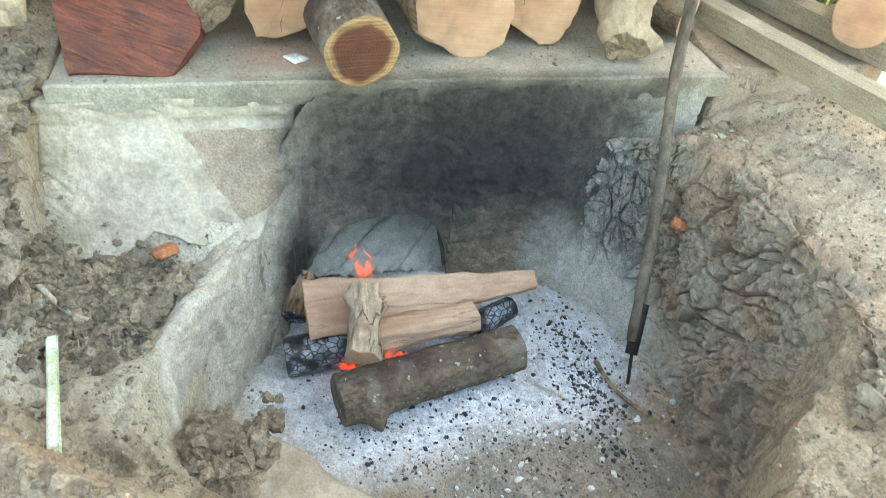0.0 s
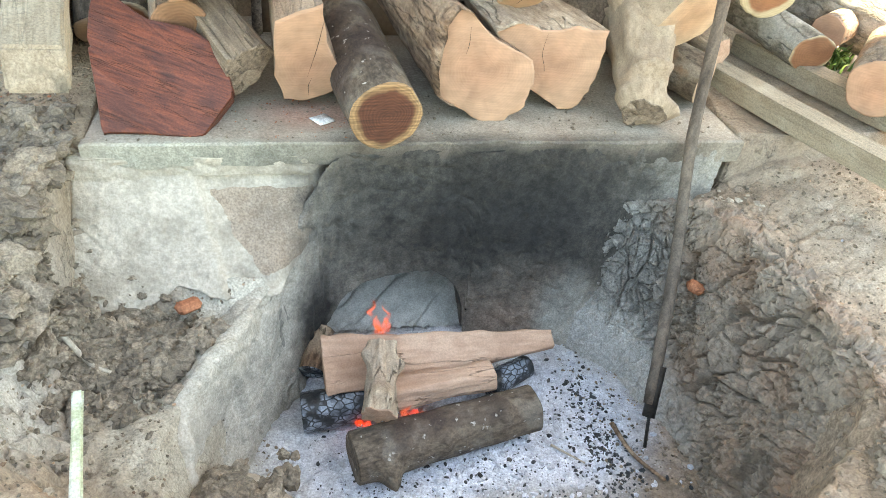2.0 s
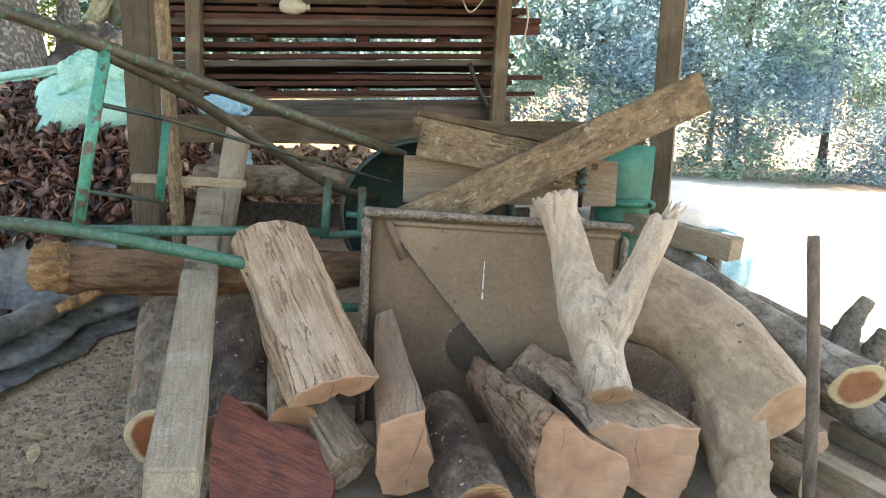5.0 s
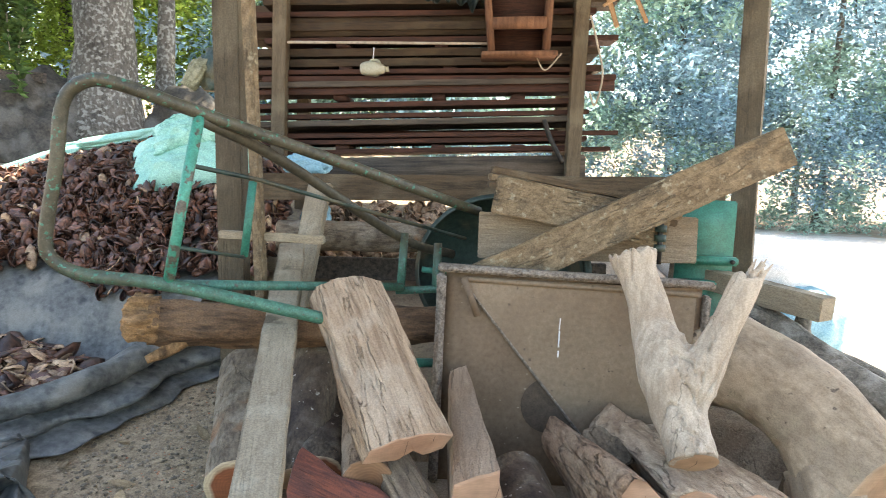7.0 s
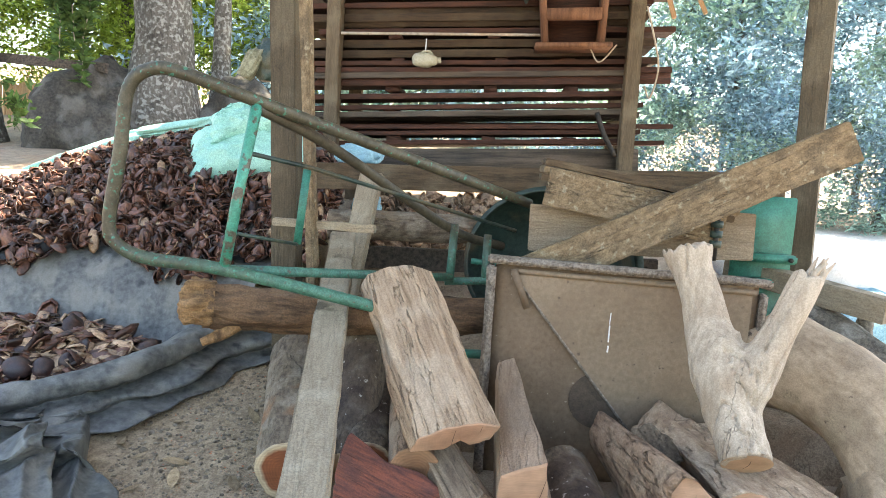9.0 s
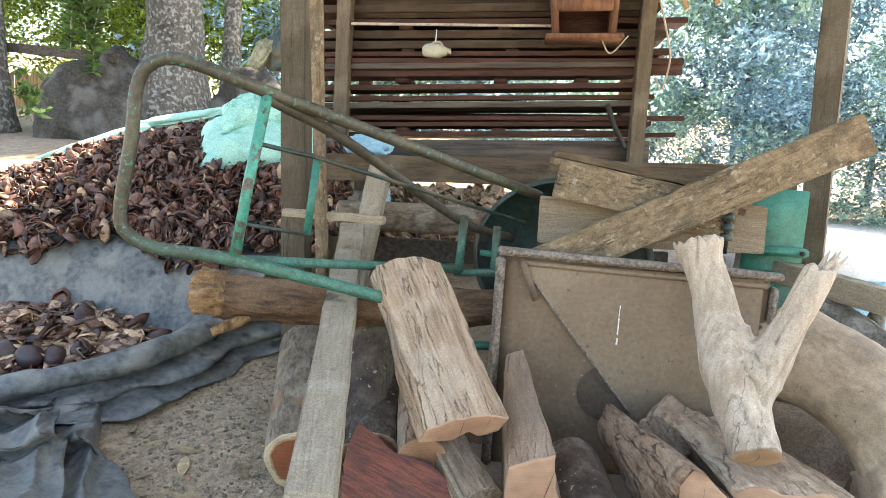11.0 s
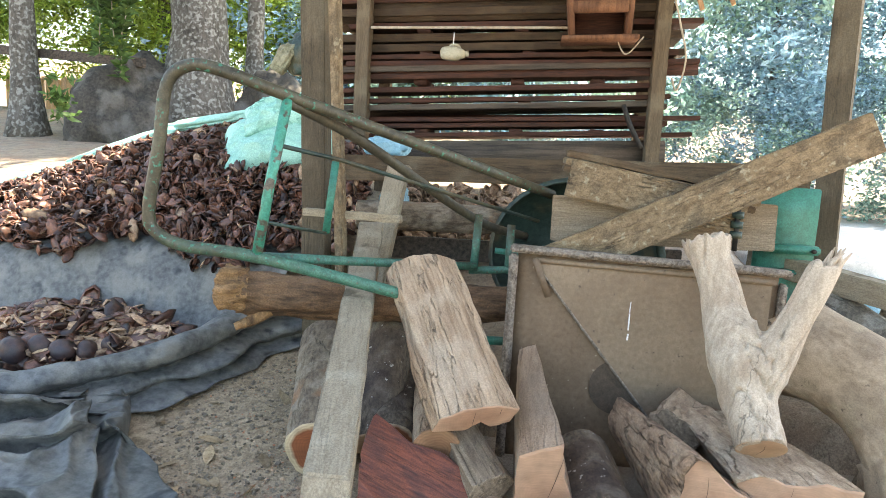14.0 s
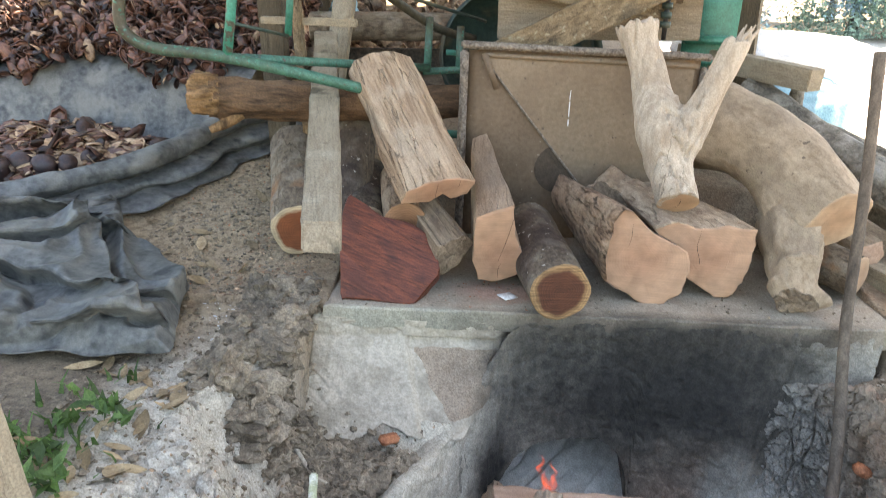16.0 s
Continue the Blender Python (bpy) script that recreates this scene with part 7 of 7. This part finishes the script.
    shared = [mesh_of("rack_plank", box_bm(1.9, 0.22, t, 0.003, 0.0022, 16, k), m, False) for k, (t, m) in enumerate(
        ((0.024, M["plank_red"]), (0.028, M["plank_red"]), (0.030, M["plank_dark"]), (0.040, M["rack_brown"])))]
    z = 1.03
    rows = [(0.0, 0), (0.048, 0), (0.097, 0), (0.15, 2), (0.195, 0), (0.245, 1), (0.315, 1), (0.355, 2), (0.385, 1), (0.425, 0), (0.47, 3), (0.535, 3), (0.60, 1), (0.66, 3), (0.73, 1), (0.80, 3), (0.9, 1)]
    for dz, kind in rows:
        for layer, depth in enumerate((-0.02,) if 0.18 < dz < 0.34 or dz in (0.60, 0.73) else (-0.02, 0.24, 0.5)):
            ob = new("rack_plank", shared[kind])
            ob.parent = root
            ob.matrix_local = pose(rnd.uniform(-0.20, 0.10), depth + rnd.uniform(-0.02, 0.02), z + dz + layer * rnd.uniform(0.0, 0.02), rnd.uniform(-3, 3), 2.2 + rnd.uniform(-0.5, 0.5) - 5.4, rnd.uniform(-0.6, 0.6))
    for dz in (0.02, 0.17, 0.29, 0.44, 0.57):
        for x in (-0.45, 0.08, 0.5):
            part("sticker", box_bm(0.07, 0.3, 0.03, 0.002), M["plank_red"], root, "spacer block", pose(x + rnd.uniform(-0.05, 0.05), 0.05, z + dz + 0.045 * x))
    part("lower_board", box_bm(1.7, 0.03, 0.14, 0.004), M["plank_dark"], root, "dark lower board", pose(0.02, -0.12, 0.93, 0, -3.2, 0))
    # wide boards nailed across the front
    part("front_board", box_bm(1.62, 0.025, 0.10, 0.003, 0.004, 12), M["rack_brown"], root, "brown front board", pose(0.02, -0.10, 1.70, 0, -3.0, 0))
    part("front_board", box_bm(1.9, 0.03, 0.075, 0.003, 0.004, 12), M["plank_red"], root, "reddish front board", pose(0.05, -0.10, 1.385, 0, -3.0, 0))
    part("pole", tube_bm([(-0.75, -0.2, 1.565), (0.3, -0.2, 1.60), (0.62, -0.2, 1.59)], 0.008, 8), M["driftwood"], root, "thin peeled pole")
    return root


rack()
crate = thing("wooden_crate", pose(-0.145, 2.32, 1.66, 0, -3, 0), "reddish wooden crate hanging on the rack", "crate")
part("back", box_bm(0.30, 0.02, 0.34, 0.003), M["plank_red"], crate, "", pose(0, 0.08, 0.06))
for x in (-0.15, 0.15):
    part("side", box_bm(0.03, 0.18, 0.36, 0.003), M["crate"], crate, "", pose(x, 0, 0.06, 0, 4 if x > 0 else -4, 0))
part("bottom", box_bm(0.38, 0.2, 0.025, 0.003), M["crate"], crate, "", pose(0, 0, -0.13))
part("slat", box_bm(0.28, 0.02, 0.06, 0.003), M["crate"], crate, "", pose(0, -0.08, 0.02))
jug = thing("plastic_jug", pose(-0.89, 2.36, 1.44) @ Matrix.Scale(0.8, 4), "small yellowish-white plastic jug hung by its handle", "jug")
bm = bmesh.new()
bmesh.ops.create_icosphere(bm, subdivisions=4, radius=1)
for v in bm.verts:
    c = v.co.copy()
    v.co = Vector((math.copysign(abs(c.x) ** 0.7, c.x) * 0.085, math.copysign(abs(c.y) ** 0.7, c.y) * 0.045, math.copysign(abs(c.z) ** 0.7, c.z) * 0.038 * (1 + 0.25 * (c.x < 0.3))))
part("body", bm, M["jug"], jug)
part("neck", tube_bm([(0.07, 0, 0.0), (0.105, 0, 0.004)], 0.019, 12), M["jug"], jug)
part("handle", tube_bm(smooth_path([(-0.03, 0, 0.03), (-0.01, 0, 0.055), (0.03, 0, 0.055), (0.05, 0, 0.03)], 5), 0.008, 8), M["jug"], jug)
part("string", tube_bm([(0.0, 0, 0.05), (0.0, 0.02, 0.14)], 0.004, 6), M["sheet_white"], jug, "white hanging string")


def cloth_strip(x, y, z, w, h, seed):
    """A limp rag hanging from a nail."""
    bm = bmesh.new()
    rows = []
    for i in range(26):
        t = i / 25
        row = []
        for j in range(20):
            u = j / 19 - 0.5
            row.append(bm.verts.new((u * w * (0.5 + 0.6 * t) + 0.02 * nz(t * 3, seed), 0.03 * math.sin(u * 18 + 3 * nz(t * 2, seed)) * (0.4 + t), -h * t * (1 - 0.35 * abs(u) + 0.2 * nz(u * 4, seed)))))
        rows.append(row)
    for p, q in zip(rows, rows[1:]):
        for k in range(19):
            bm.faces.new((p[k], p[k + 1], q[k + 1], q[k]))
    bmesh.ops.solidify(bm, geom=bm.faces, thickness=0.004)
    return solid("rag", bm, M["rag"], pose(x, y, z), "dark green-grey rag hanging on the rack", "rag", "hanging rags")


cloth_strip(-0.58, 2.34, 1.98, 0.16, 0.20, 2)
cloth_strip(-0.40, 2.34, 2.02, 0.14, 0.26, 5)
for a, b, r in (((0.26, 2.36, 1.98), (0.36, 2.34, 1.70), 0.022), ((0.36, 2.34, 2.02), (0.50, 2.30, 1.72), 0.020), ((0.28, 2.33, 1.80), (0.44, 2.32, 1.90), 0.016)):
    plank(a, b, r * 1.6, r, M["bamboo"], "bare tan stick hanging in a bundle beside the rack", name="stick", category="stick", group="hanging sticks")
solid("rope", tube_bm(smooth_path([(0.22, 2.33, 1.75), (0.26, 2.30, 1.60), (0.30, 2.32, 1.45), (0.27, 2.32, 1.30), (0.24, 2.33, 1.36)], 6), 0.005, 6), M["driftwood"], Matrix(), "loose pale rope hanging on the rack post", "rope")
part_rope = solid("rope", tube_bm(smooth_path([(-0.05, 2.30, 1.53), (0.0, 2.28, 1.46), (0.08, 2.29, 1.55)], 6), 0.004, 6), M["driftwood"], Matrix(), "loop of pale rope under the crate", "rope")
soft_bag("hat", pose(-1.86, 2.45, 1.38, 0, 30, 0), 0.045, 0.04, 0.10, M["bag_olive"], "olive hanging cloth bag on the post", "bag", 9)
soft_bag("dark_bag", pose(-1.76, 2.5, 1.40), 0.08, 0.06, 0.13, M["dark_metal"], "dark hanging bag on the rack's end", "bag", 10)
solid("iron_tool", tube_bm(smooth_path([(0.02, 2.38, 1.22), (0.06, 2.38, 1.12), (0.13, 2.38, 1.0)], 5), 0.014, 8), M["iron"], Matrix(), "dark iron hook leaning on the rack post", "tool")

# ---- roof of the shed over the posts ----
# out of view, inferred from the posts; its edges set where shade should end
bm = box_bm(3.84, 5.0, 0.05, 0.005)
solid("roof", bm, M["roof"], pose(0.40, 1.65, 2.8, -3, 0, 0), "unseen shed roof above the posts, sized to shade the stack", "roof", kind="structure")


# ---- trees, boulder and fence ----
def leaf_cloud(name, mat, count, seed, spread_xyz, leaf, clumps=40, parent=None, m=None):
    """A crown: leaves set in clumps round many twig ends, with gaps between."""
    rnd = random.Random(seed)
    centres = [Vector((rnd.gauss(0, 0.45) * spread_xyz[0], rnd.gauss(0, 0.45) * spread_xyz[1], rnd.gauss(0, 0.45) * spread_xyz[2])) for _ in range(clumps)]
    vs, fs = [], []
    for k in range(count):
        c = centres[rnd.randrange(clumps)]
        q = c + Vector((rnd.gauss(0, 1), rnd.gauss(0, 1), rnd.gauss(0, 0.8))) * (0.16 * (spread_xyz[0] + spread_xyz[2]) / 2)
        r = Euler((rnd.gauss(0.4, 0.7), rnd.gauss(0, 0.7), rnd.random() * 6.3)).to_matrix()
        s = leaf * (0.6 + 0.8 * rnd.random())
        o = len(vs)
        for p in ((0, -0.5, 0), (0.22, -0.1, 0.05), (0, 0.1, 0.0), (-0.22, -0.1, 0.05), (0, 0.6, -0.08)):
            vs.append(tuple(q + r @ (Vector(p) * s)))
        fs += [(o, o + 1, o + 2), (o, o + 2, o + 3), (o + 1, o + 4, o + 2), (o + 2, o + 4, o + 3)]
    me = bpy.data.meshes.new(name)
    me.from_pydata(vs, [], fs)
    me.materials.append(mat)
    return me


def tree(x, y, h, r, crown_meshes, seed, label, lean=0.0, crowns=()):
    z = outer_ground(x, y) - 0.1
    root = thing("tree", pose(x, y, z), label, "tree", "trees")
    p = smooth_path([(0, 0, 0), (lean * 0.3, 0, h * 0.35), (lean, 0.1, h)], 6)
    radii = [r * (1.9 if i == 0 else 1.45 if i == 1 else 1.2 if i == 2 else 1.05) * (1 - 0.5 * i / len(p)) for i in range(len(p))]
    bm = tube_bm(p, 0, 18, radii)
    for v in bm.verts:
        c = v.co
        v.co += Vector((nz(c.x * 5 + seed, c.y * 5, c.z * 2), nz(c.x * 5, c.y * 5 + seed, c.z * 2), 0)) * 0.15 * r
    part("trunk", bm, M["trunk"], root)
    for k, (dx, dy, dz, s) in enumerate(crowns):
        part("limb", tube_bm([(lean * 0.8, 0, h * 0.8), (lean + dx * 0.6, dy * 0.6, h * 0.8 + (dz - h * 0.8) * 0.7)], 0, 8, [r * 0.4, r * 0.15]), M["trunk"], root)
        ob = new("crown", crown_meshes[(seed + k) % len(crown_meshes)])
        ob.parent = root
        ob.matrix_local = pose(dx, dy, dz, 0, 0, 47 * (k + seed)) @ Matrix.Scale(s, 4)
    return root


CROWNS = [leaf_cloud("crown", M["leaf_haze_sunlit" if k == 2 else "leaf_haze"], 3600, 20 + k, (1.3, 1.3, 1.0), 0.09, 26) for k in range(3)]
CROWNS_SHADE = [leaf_cloud("crown", M["leaf"], 4500, 30 + k, (1.2, 1.2, 1.0), 0.12, 40) for k in range(2)]
CROWNS_LIGHT = [leaf_cloud("crown", M["leaf_bright"], 2400, 40 + k, (1.2, 1.2, 1.0), 0.10, 34) for k in range(2)]

# crowns five to seven metres up are out of view, added to shade the boulder
tree(-4.05, 5.8, 7.5, 0.30, CROWNS_LIGHT, 1, "thick grey lichen-spotted tree trunk beside the boulder", 0.1, ((-1.2, 0.6, 6.2, 1.3), (1.0, 0.4, 6.4, 1.3), (0, 1, 7, 1.4), (0.4, 2.8, 6.4, 1.6), (-1.2, 2.6, 6.2, 1.6), (0.2, 1.8, 5.2, 1.2)))
tree(-3.62, 6.3, 6.5, 0.10, CROWNS_SHADE, 2, "slender dark tree trunk behind the big tree", 0.05, ((0.4, 0.5, 5.2, 1.0), (0.9, 0.9, 6.0, 1.2), (0.1, 1.1, 5.8, 1.2), (1.7, 1.0, 6.2, 1.2), (0.9, 0.2, 5.6, 1.2), (0.3, 0.2, 6.4, 1.2)))
tree(-5.55, 5.2, 5.0, 0.13, CROWNS_LIGHT, 3, "young tree with bright leaves by the path", -0.2, ((0.2, 0.2, 3.4, 0.6), (-0.8, 0.5, 3.8, 0.8)))
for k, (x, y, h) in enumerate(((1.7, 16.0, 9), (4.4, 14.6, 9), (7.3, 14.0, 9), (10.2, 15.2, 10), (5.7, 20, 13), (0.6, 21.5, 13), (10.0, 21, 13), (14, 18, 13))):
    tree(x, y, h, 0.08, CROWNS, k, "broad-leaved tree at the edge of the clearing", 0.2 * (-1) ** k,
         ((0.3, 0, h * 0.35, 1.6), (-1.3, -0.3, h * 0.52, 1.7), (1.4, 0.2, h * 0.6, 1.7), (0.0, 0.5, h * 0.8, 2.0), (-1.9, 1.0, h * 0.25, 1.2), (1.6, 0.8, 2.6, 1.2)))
for k, (x, y, h) in enumerate(((-6.5, 9.5, 7), (-4.8, 10.5, 7), (-8.5, 9.0, 7), (-2.6, 10.5, 7), (-1.0, 9.5, 6))):
    tree(x, y, h, 0.12, CROWNS_LIGHT, k, "sunlit tree behind the shed", 0.2 * (-1) ** k,
         ((0.2, 0, h * 0.3, 0.9), (-0.8, -0.2, h * 0.5, 1.1), (0.9, 0.1, h * 0.58, 1.1), (0.0, 0.3, h * 0.8, 1.3), (-0.3, -0.5, 1.5, 0.8), (1.1, 0.2, 2.6, 0.9)))


def boulder(x, y, z, sx, sy, sz, seed, label):
    bm = bmesh.new()
    bmesh.ops.create_icosphere(bm, subdivisions=5, radius=1)
    for v in bm.verts:
        c = v.co.copy()
        w = 1 + 0.32 * nz(c.x * 1.2 + seed, c.y * 1.2, c.z * 1.2) + 0.14 * nz(c.x * 3 + seed, c.y * 3, c.z * 3) - 0.10 * abs(nz(c.x * 5 + seed, c.y * 5, c.z * 2)) + 0.04 * nz(c.x * 12, c.y * 12, c.z * 12 + seed)
        v.co = Vector((c.x * sx, c.y * sy, c.z * sz)) * w
    return solid("boulder", bm, M["rock"], pose(x, y, z), label, "boulder", "boulders")


boulder(-4.58, 5.5, 0.85, 0.66, 0.6, 0.86, 3, "big grey boulder at the foot of the tree")
def hanging_vine(x, y, z, length, seed):
    """A thin stem with pairs of small leaves, hanging over the rock."""
    rnd = random.Random(seed)
    root = thing("hanging_vine", pose(x, y, z), "leafy green vine hanging down beside the tree trunk", "vine", "hanging vines")
    p = smooth_path([(0, 0, 0), (0.05 * rnd.uniform(-1, 1), -0.05, -length * 0.5), (0.10 * rnd.uniform(-1, 1), -0.03, -length)], 10)
    part("stem", tube_bm(p, 0.006, 6), M["twig"], root)
    vs, fs = [], []
    for q in p:
        for k in range(9):
            r = Euler((rnd.gauss(0.6, 0.5), rnd.gauss(0, 0.6), rnd.random() * 6.3)).to_matrix()
            o = len(vs)
            for c in ((0, 0, 0), (0.25, 0.45, 0.05), (0, 1.0, -0.15), (-0.25, 0.45, 0.05)):
                vs.append(tuple(q + r @ (Vector(c) * 0.11 * (0.6 + 0.7 * rnd.random()))))
            fs.append((o, o + 1, o + 2, o + 3))
    me = bpy.data.meshes.new("foliage")
    me.from_pydata(vs, [], fs)
    me.materials.append(M["leaf"])
    ob = new("foliage", me)
    ob.parent = root
    return root


for k, (x, y, length) in enumerate(((-4.62, 5.05, 0.75), (-4.48, 5.0, 0.95), (-4.36, 5.05, 0.8), (-4.55, 4.95, 1.1), (-4.70, 5.0, 0.6), (-4.42, 5.1, 1.2), (-4.30, 5.0, 0.65))):
    hanging_vine(x, y, 2.75 - 0.05 * (k % 3), length, 60 + k)
boulder(-3.2, 6.2, 0.9, 0.6, 0.6, 0.7, 6, "pale grey boulder behind the tree")
fence = thing("fence", pose(-7.2, 8.6, 0.2), "brown split-bamboo fence at the yard's end", "fence")
rnd = random.Random(4)
for k in range(46):
    part("slat", box_bm(0.05, 0.012, 1.35 + rnd.uniform(-0.05, 0.05), 0.002), M["bamboo"], fence, "", pose(-1.3 + k * 0.053, rnd.uniform(-0.01, 0.01), 0.8, 0, rnd.uniform(-1, 1), 0))
plank((-6.4, 5.4, 1.72), (-4.35, 5.3, 1.62), 0.05, 0.09, M["plank_dark"], "dark horizontal beam by the tree", name="beam", category="beam")


# ---- clearing: white sheets in the sun ----
soft_bag("white_sheet", pose(1.35, 2.7, 0.45, 0, 0, 10), 0.55, 0.5, 0.16, M["sheet_white"], "white plastic sheet over a pile in the sun", "plastic sheet", 2, 0.2)
soft_bag("white_sheet", pose(1.3, 2.3, 0.22, 0, 0, -10), 0.30, 0.3, 0.20, M["sheet_blue"], "blue and white plastic sheet over a pile", "plastic sheet", 7, 0.2)

scatter("wood_chips", M["sheet_white"], 220, 23, in_blob(-0.98, -0.06, 0.07, 0.06), (0.0015, 0.004), "white splinters strewn on the ground", "wood chips", squash=0.4)


def leaf_litter(count, seed, place, label):
    """Curled dead leaves flat on the ground."""
    rnd = random.Random(seed)
    vs, fs = [], []
    for k in range(count):
        x, y = place(rnd)
        z = ground_z(x, y) + 0.008
        r = Euler((rnd.gauss(0, 0.25), rnd.gauss(0, 0.25), rnd.random() * 6.3)).to_matrix()
        s, w = 0.02 + 0.025 * rnd.random(), 0.25 + 0.2 * rnd.random()
        o = len(vs)
        for i in range(6):
            t = i / 5
            half = w * math.sin(math.pi * min(0.98, 0.04 + t * 0.95)) ** 0.8
            for q in ((t * 2 - 1, -half, 0.12 * (t - 0.5) ** 2 + 0.1 * half), (t * 2 - 1, 0, 0.0), (t * 2 - 1, half, 0.12 * (t - 0.5) ** 2 + 0.1 * half)):
                p = r @ (Vector(q) * s)
                vs.append((x + p.x, y + p.y, z + p.z))
        for i in range(5):
            for j in (0, 1):
                fs.append((o + i * 3 + j, o + i * 3 + j + 1, o + i * 3 + j + 4, o + i * 3 + j + 3))
    me = bpy.data.meshes.new("leaf_litter")
    me.from_pydata(vs, [], fs)
    me.materials.append(M["dead_leaf"])
    return tagged(new("leaf_litter", me), label, "dead leaves", kind="stuff")


leaf_litter(26, 3, in_box(-1.5, -1.0, 0.0, 0.7), "dry brown leaves on the trodden ground")
leaf_litter(40, 4, in_box(-1.3, -1.0, -0.8, -0.35), "dry leaves along the path's weedy edge")
scatter("bark_scraps", M["twig"], 34, 41, in_blob(0.72, -0.07, 0.035, 0.03), (0.004, 0.016), "pale bark scraps by the slab's corner", "bark scraps", squash=0.3)


def grass(name, count, seed, cx, cy, sx, sy, h, label):
    rnd = random.Random(seed)
    vs, fs = [], []
    for k in range(count):
        x, y = rnd.gauss(cx, sx), rnd.gauss(cy, sy)
        z = ground_z(x, y)
        a = rnd.random() * 6.3
        l, w = h * (0.5 + rnd.random()), 0.004 + 0.004 * rnd.random()
        o = len(vs)
        for t in (0, 0.5, 1):
            ox, oy = math.cos(a) * l * 0.6 * t * t, math.sin(a) * l * 0.6 * t * t
            ww = w * (1 - 0.9 * t)
            vs += [(x + ox - math.sin(a) * ww, y + oy + math.cos(a) * ww, z + l * t * (1 - 0.3 * t)), (x + ox + math.sin(a) * ww, y + oy - math.cos(a) * ww, z + l * t * (1 - 0.3 * t))]
        fs += [(o, o + 1, o + 3, o + 2), (o + 2, o + 3, o + 5, o + 4)]
    me = bpy.data.meshes.new(name)
    me.from_pydata(vs, [], fs)
    me.materials.append(M["leaf"])
    return tagged(new(name, me), label, "grass", kind="stuff")


grass("grass", 120, 2, -1.20, -0.66, 0.06, 0.13, 0.045, "green grass tufts beside the path")
grass("grass", 70, 3, 1.32, 0.45, 0.07, 0.06, 0.09, "green grass growing between the beams")
plank((-1.02, -0.98, -0.05), (-1.16, -0.92, 0.75), 0.07, 0.03, M["plank_grey"], "grey wooden stake at the path", name="stake", category="stake")
weeds = leaf_cloud("weeds", M["leaf"], 90, 77, (0.10, 0.16, 0.03), 0.038, 12)
tagged(new("weeds", weeds), "small broad-leaved green weeds at the path", "weeds", kind="stuff").matrix_world = pose(-1.18, -0.64, ground_z(-1.18, -0.64) + 0.035)
shrub = leaf_cloud("shrub", M["leaf"], 110, 79, (0.13, 0.13, 0.20), 0.08, 14)
tagged(new("shrub", shrub), "light green shrub beside the path to the boulder", "shrub", kind="stuff").matrix_world = pose(-4.15, 3.7, outer_ground(-4.15, 3.7) + 0.42)
weeds_small = leaf_cloud("weeds", M["leaf"], 40, 78, (0.07, 0.05, 0.03), 0.04, 8)
tagged(new("weeds", weeds_small), "green weeds between the ground beams", "weeds", kind="stuff").matrix_world = pose(1.32, 0.45, ground_z(1.32, 0.45) + 0.03)

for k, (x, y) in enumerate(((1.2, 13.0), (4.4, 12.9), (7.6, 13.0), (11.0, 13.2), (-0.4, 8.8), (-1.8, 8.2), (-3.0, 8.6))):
    bush = thing("bush", pose(x, y, outer_ground(x, y)), "bush at the clearing's far edge, leaves tinted pale blue for haze", "bush", "bushes")
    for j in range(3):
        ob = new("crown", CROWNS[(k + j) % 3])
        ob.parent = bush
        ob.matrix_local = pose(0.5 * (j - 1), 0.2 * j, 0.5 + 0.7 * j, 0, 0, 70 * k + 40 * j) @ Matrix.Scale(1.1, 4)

for k, (x, y) in enumerate(((-8.6, 8.0), (-7.4, 8.8), (-6.3, 9.4), (-5.2, 9.2), (-4.2, 8.4), (-6.8, 10.4), (-3.2, 9.6), (-2.2, 9.2), (-9.4, 9.2))):
    bush = thing("bush", pose(x, y, outer_ground(x, y)), "dense green bush behind the boulder", "bush", "bushes")
    for j in range(3):
        ob = new("crown", CROWNS_LIGHT[(k + j) % 2])
        ob.parent = bush
        ob.matrix_local = pose(0.4 * (j - 1), 0.1 * j, 0.9 + 0.9 * j, 0, 0, 70 * k + 40 * j) @ Matrix.Scale(0.8, 4)


# ---- roots and twigs on the banks ----
for pts, r, label in (([(-0.90, -0.27), (-0.83, -0.32), (-0.76, -0.37), (-0.72, -0.385)], 0.007, "pale dry root sticking out of the bank"),
                      ([(-0.84, -0.30), (-0.835, -0.36)], 0.003, "thin rootlet on the bank"),
                      ([(0.665, -0.10), (0.675, -0.22), (0.705, -0.36)], 0.0022, "thin dry stalk hanging down the pit bank"),
                      ([(0.415, -0.36), (0.43, -0.46), (0.47, -0.55)], 0.006, "bent brown root end at the ash edge"),
                      ([(0.24, -0.40), (0.31, -0.46)], 0.003, "burnt twig in the ash")):
    p = smooth_path([(x, y, ground_z(x, y) + 1.2 * r + 0.006) for x, y in pts], 6)
    solid("twig", tube_bm(p, 0, 7, [r * (1.1 - 0.5 * i / len(p)) for i in range(len(p))]), M["twig"] if r != 0.006 else M["bark_brown"], Matrix(), label, "twig", "twigs")
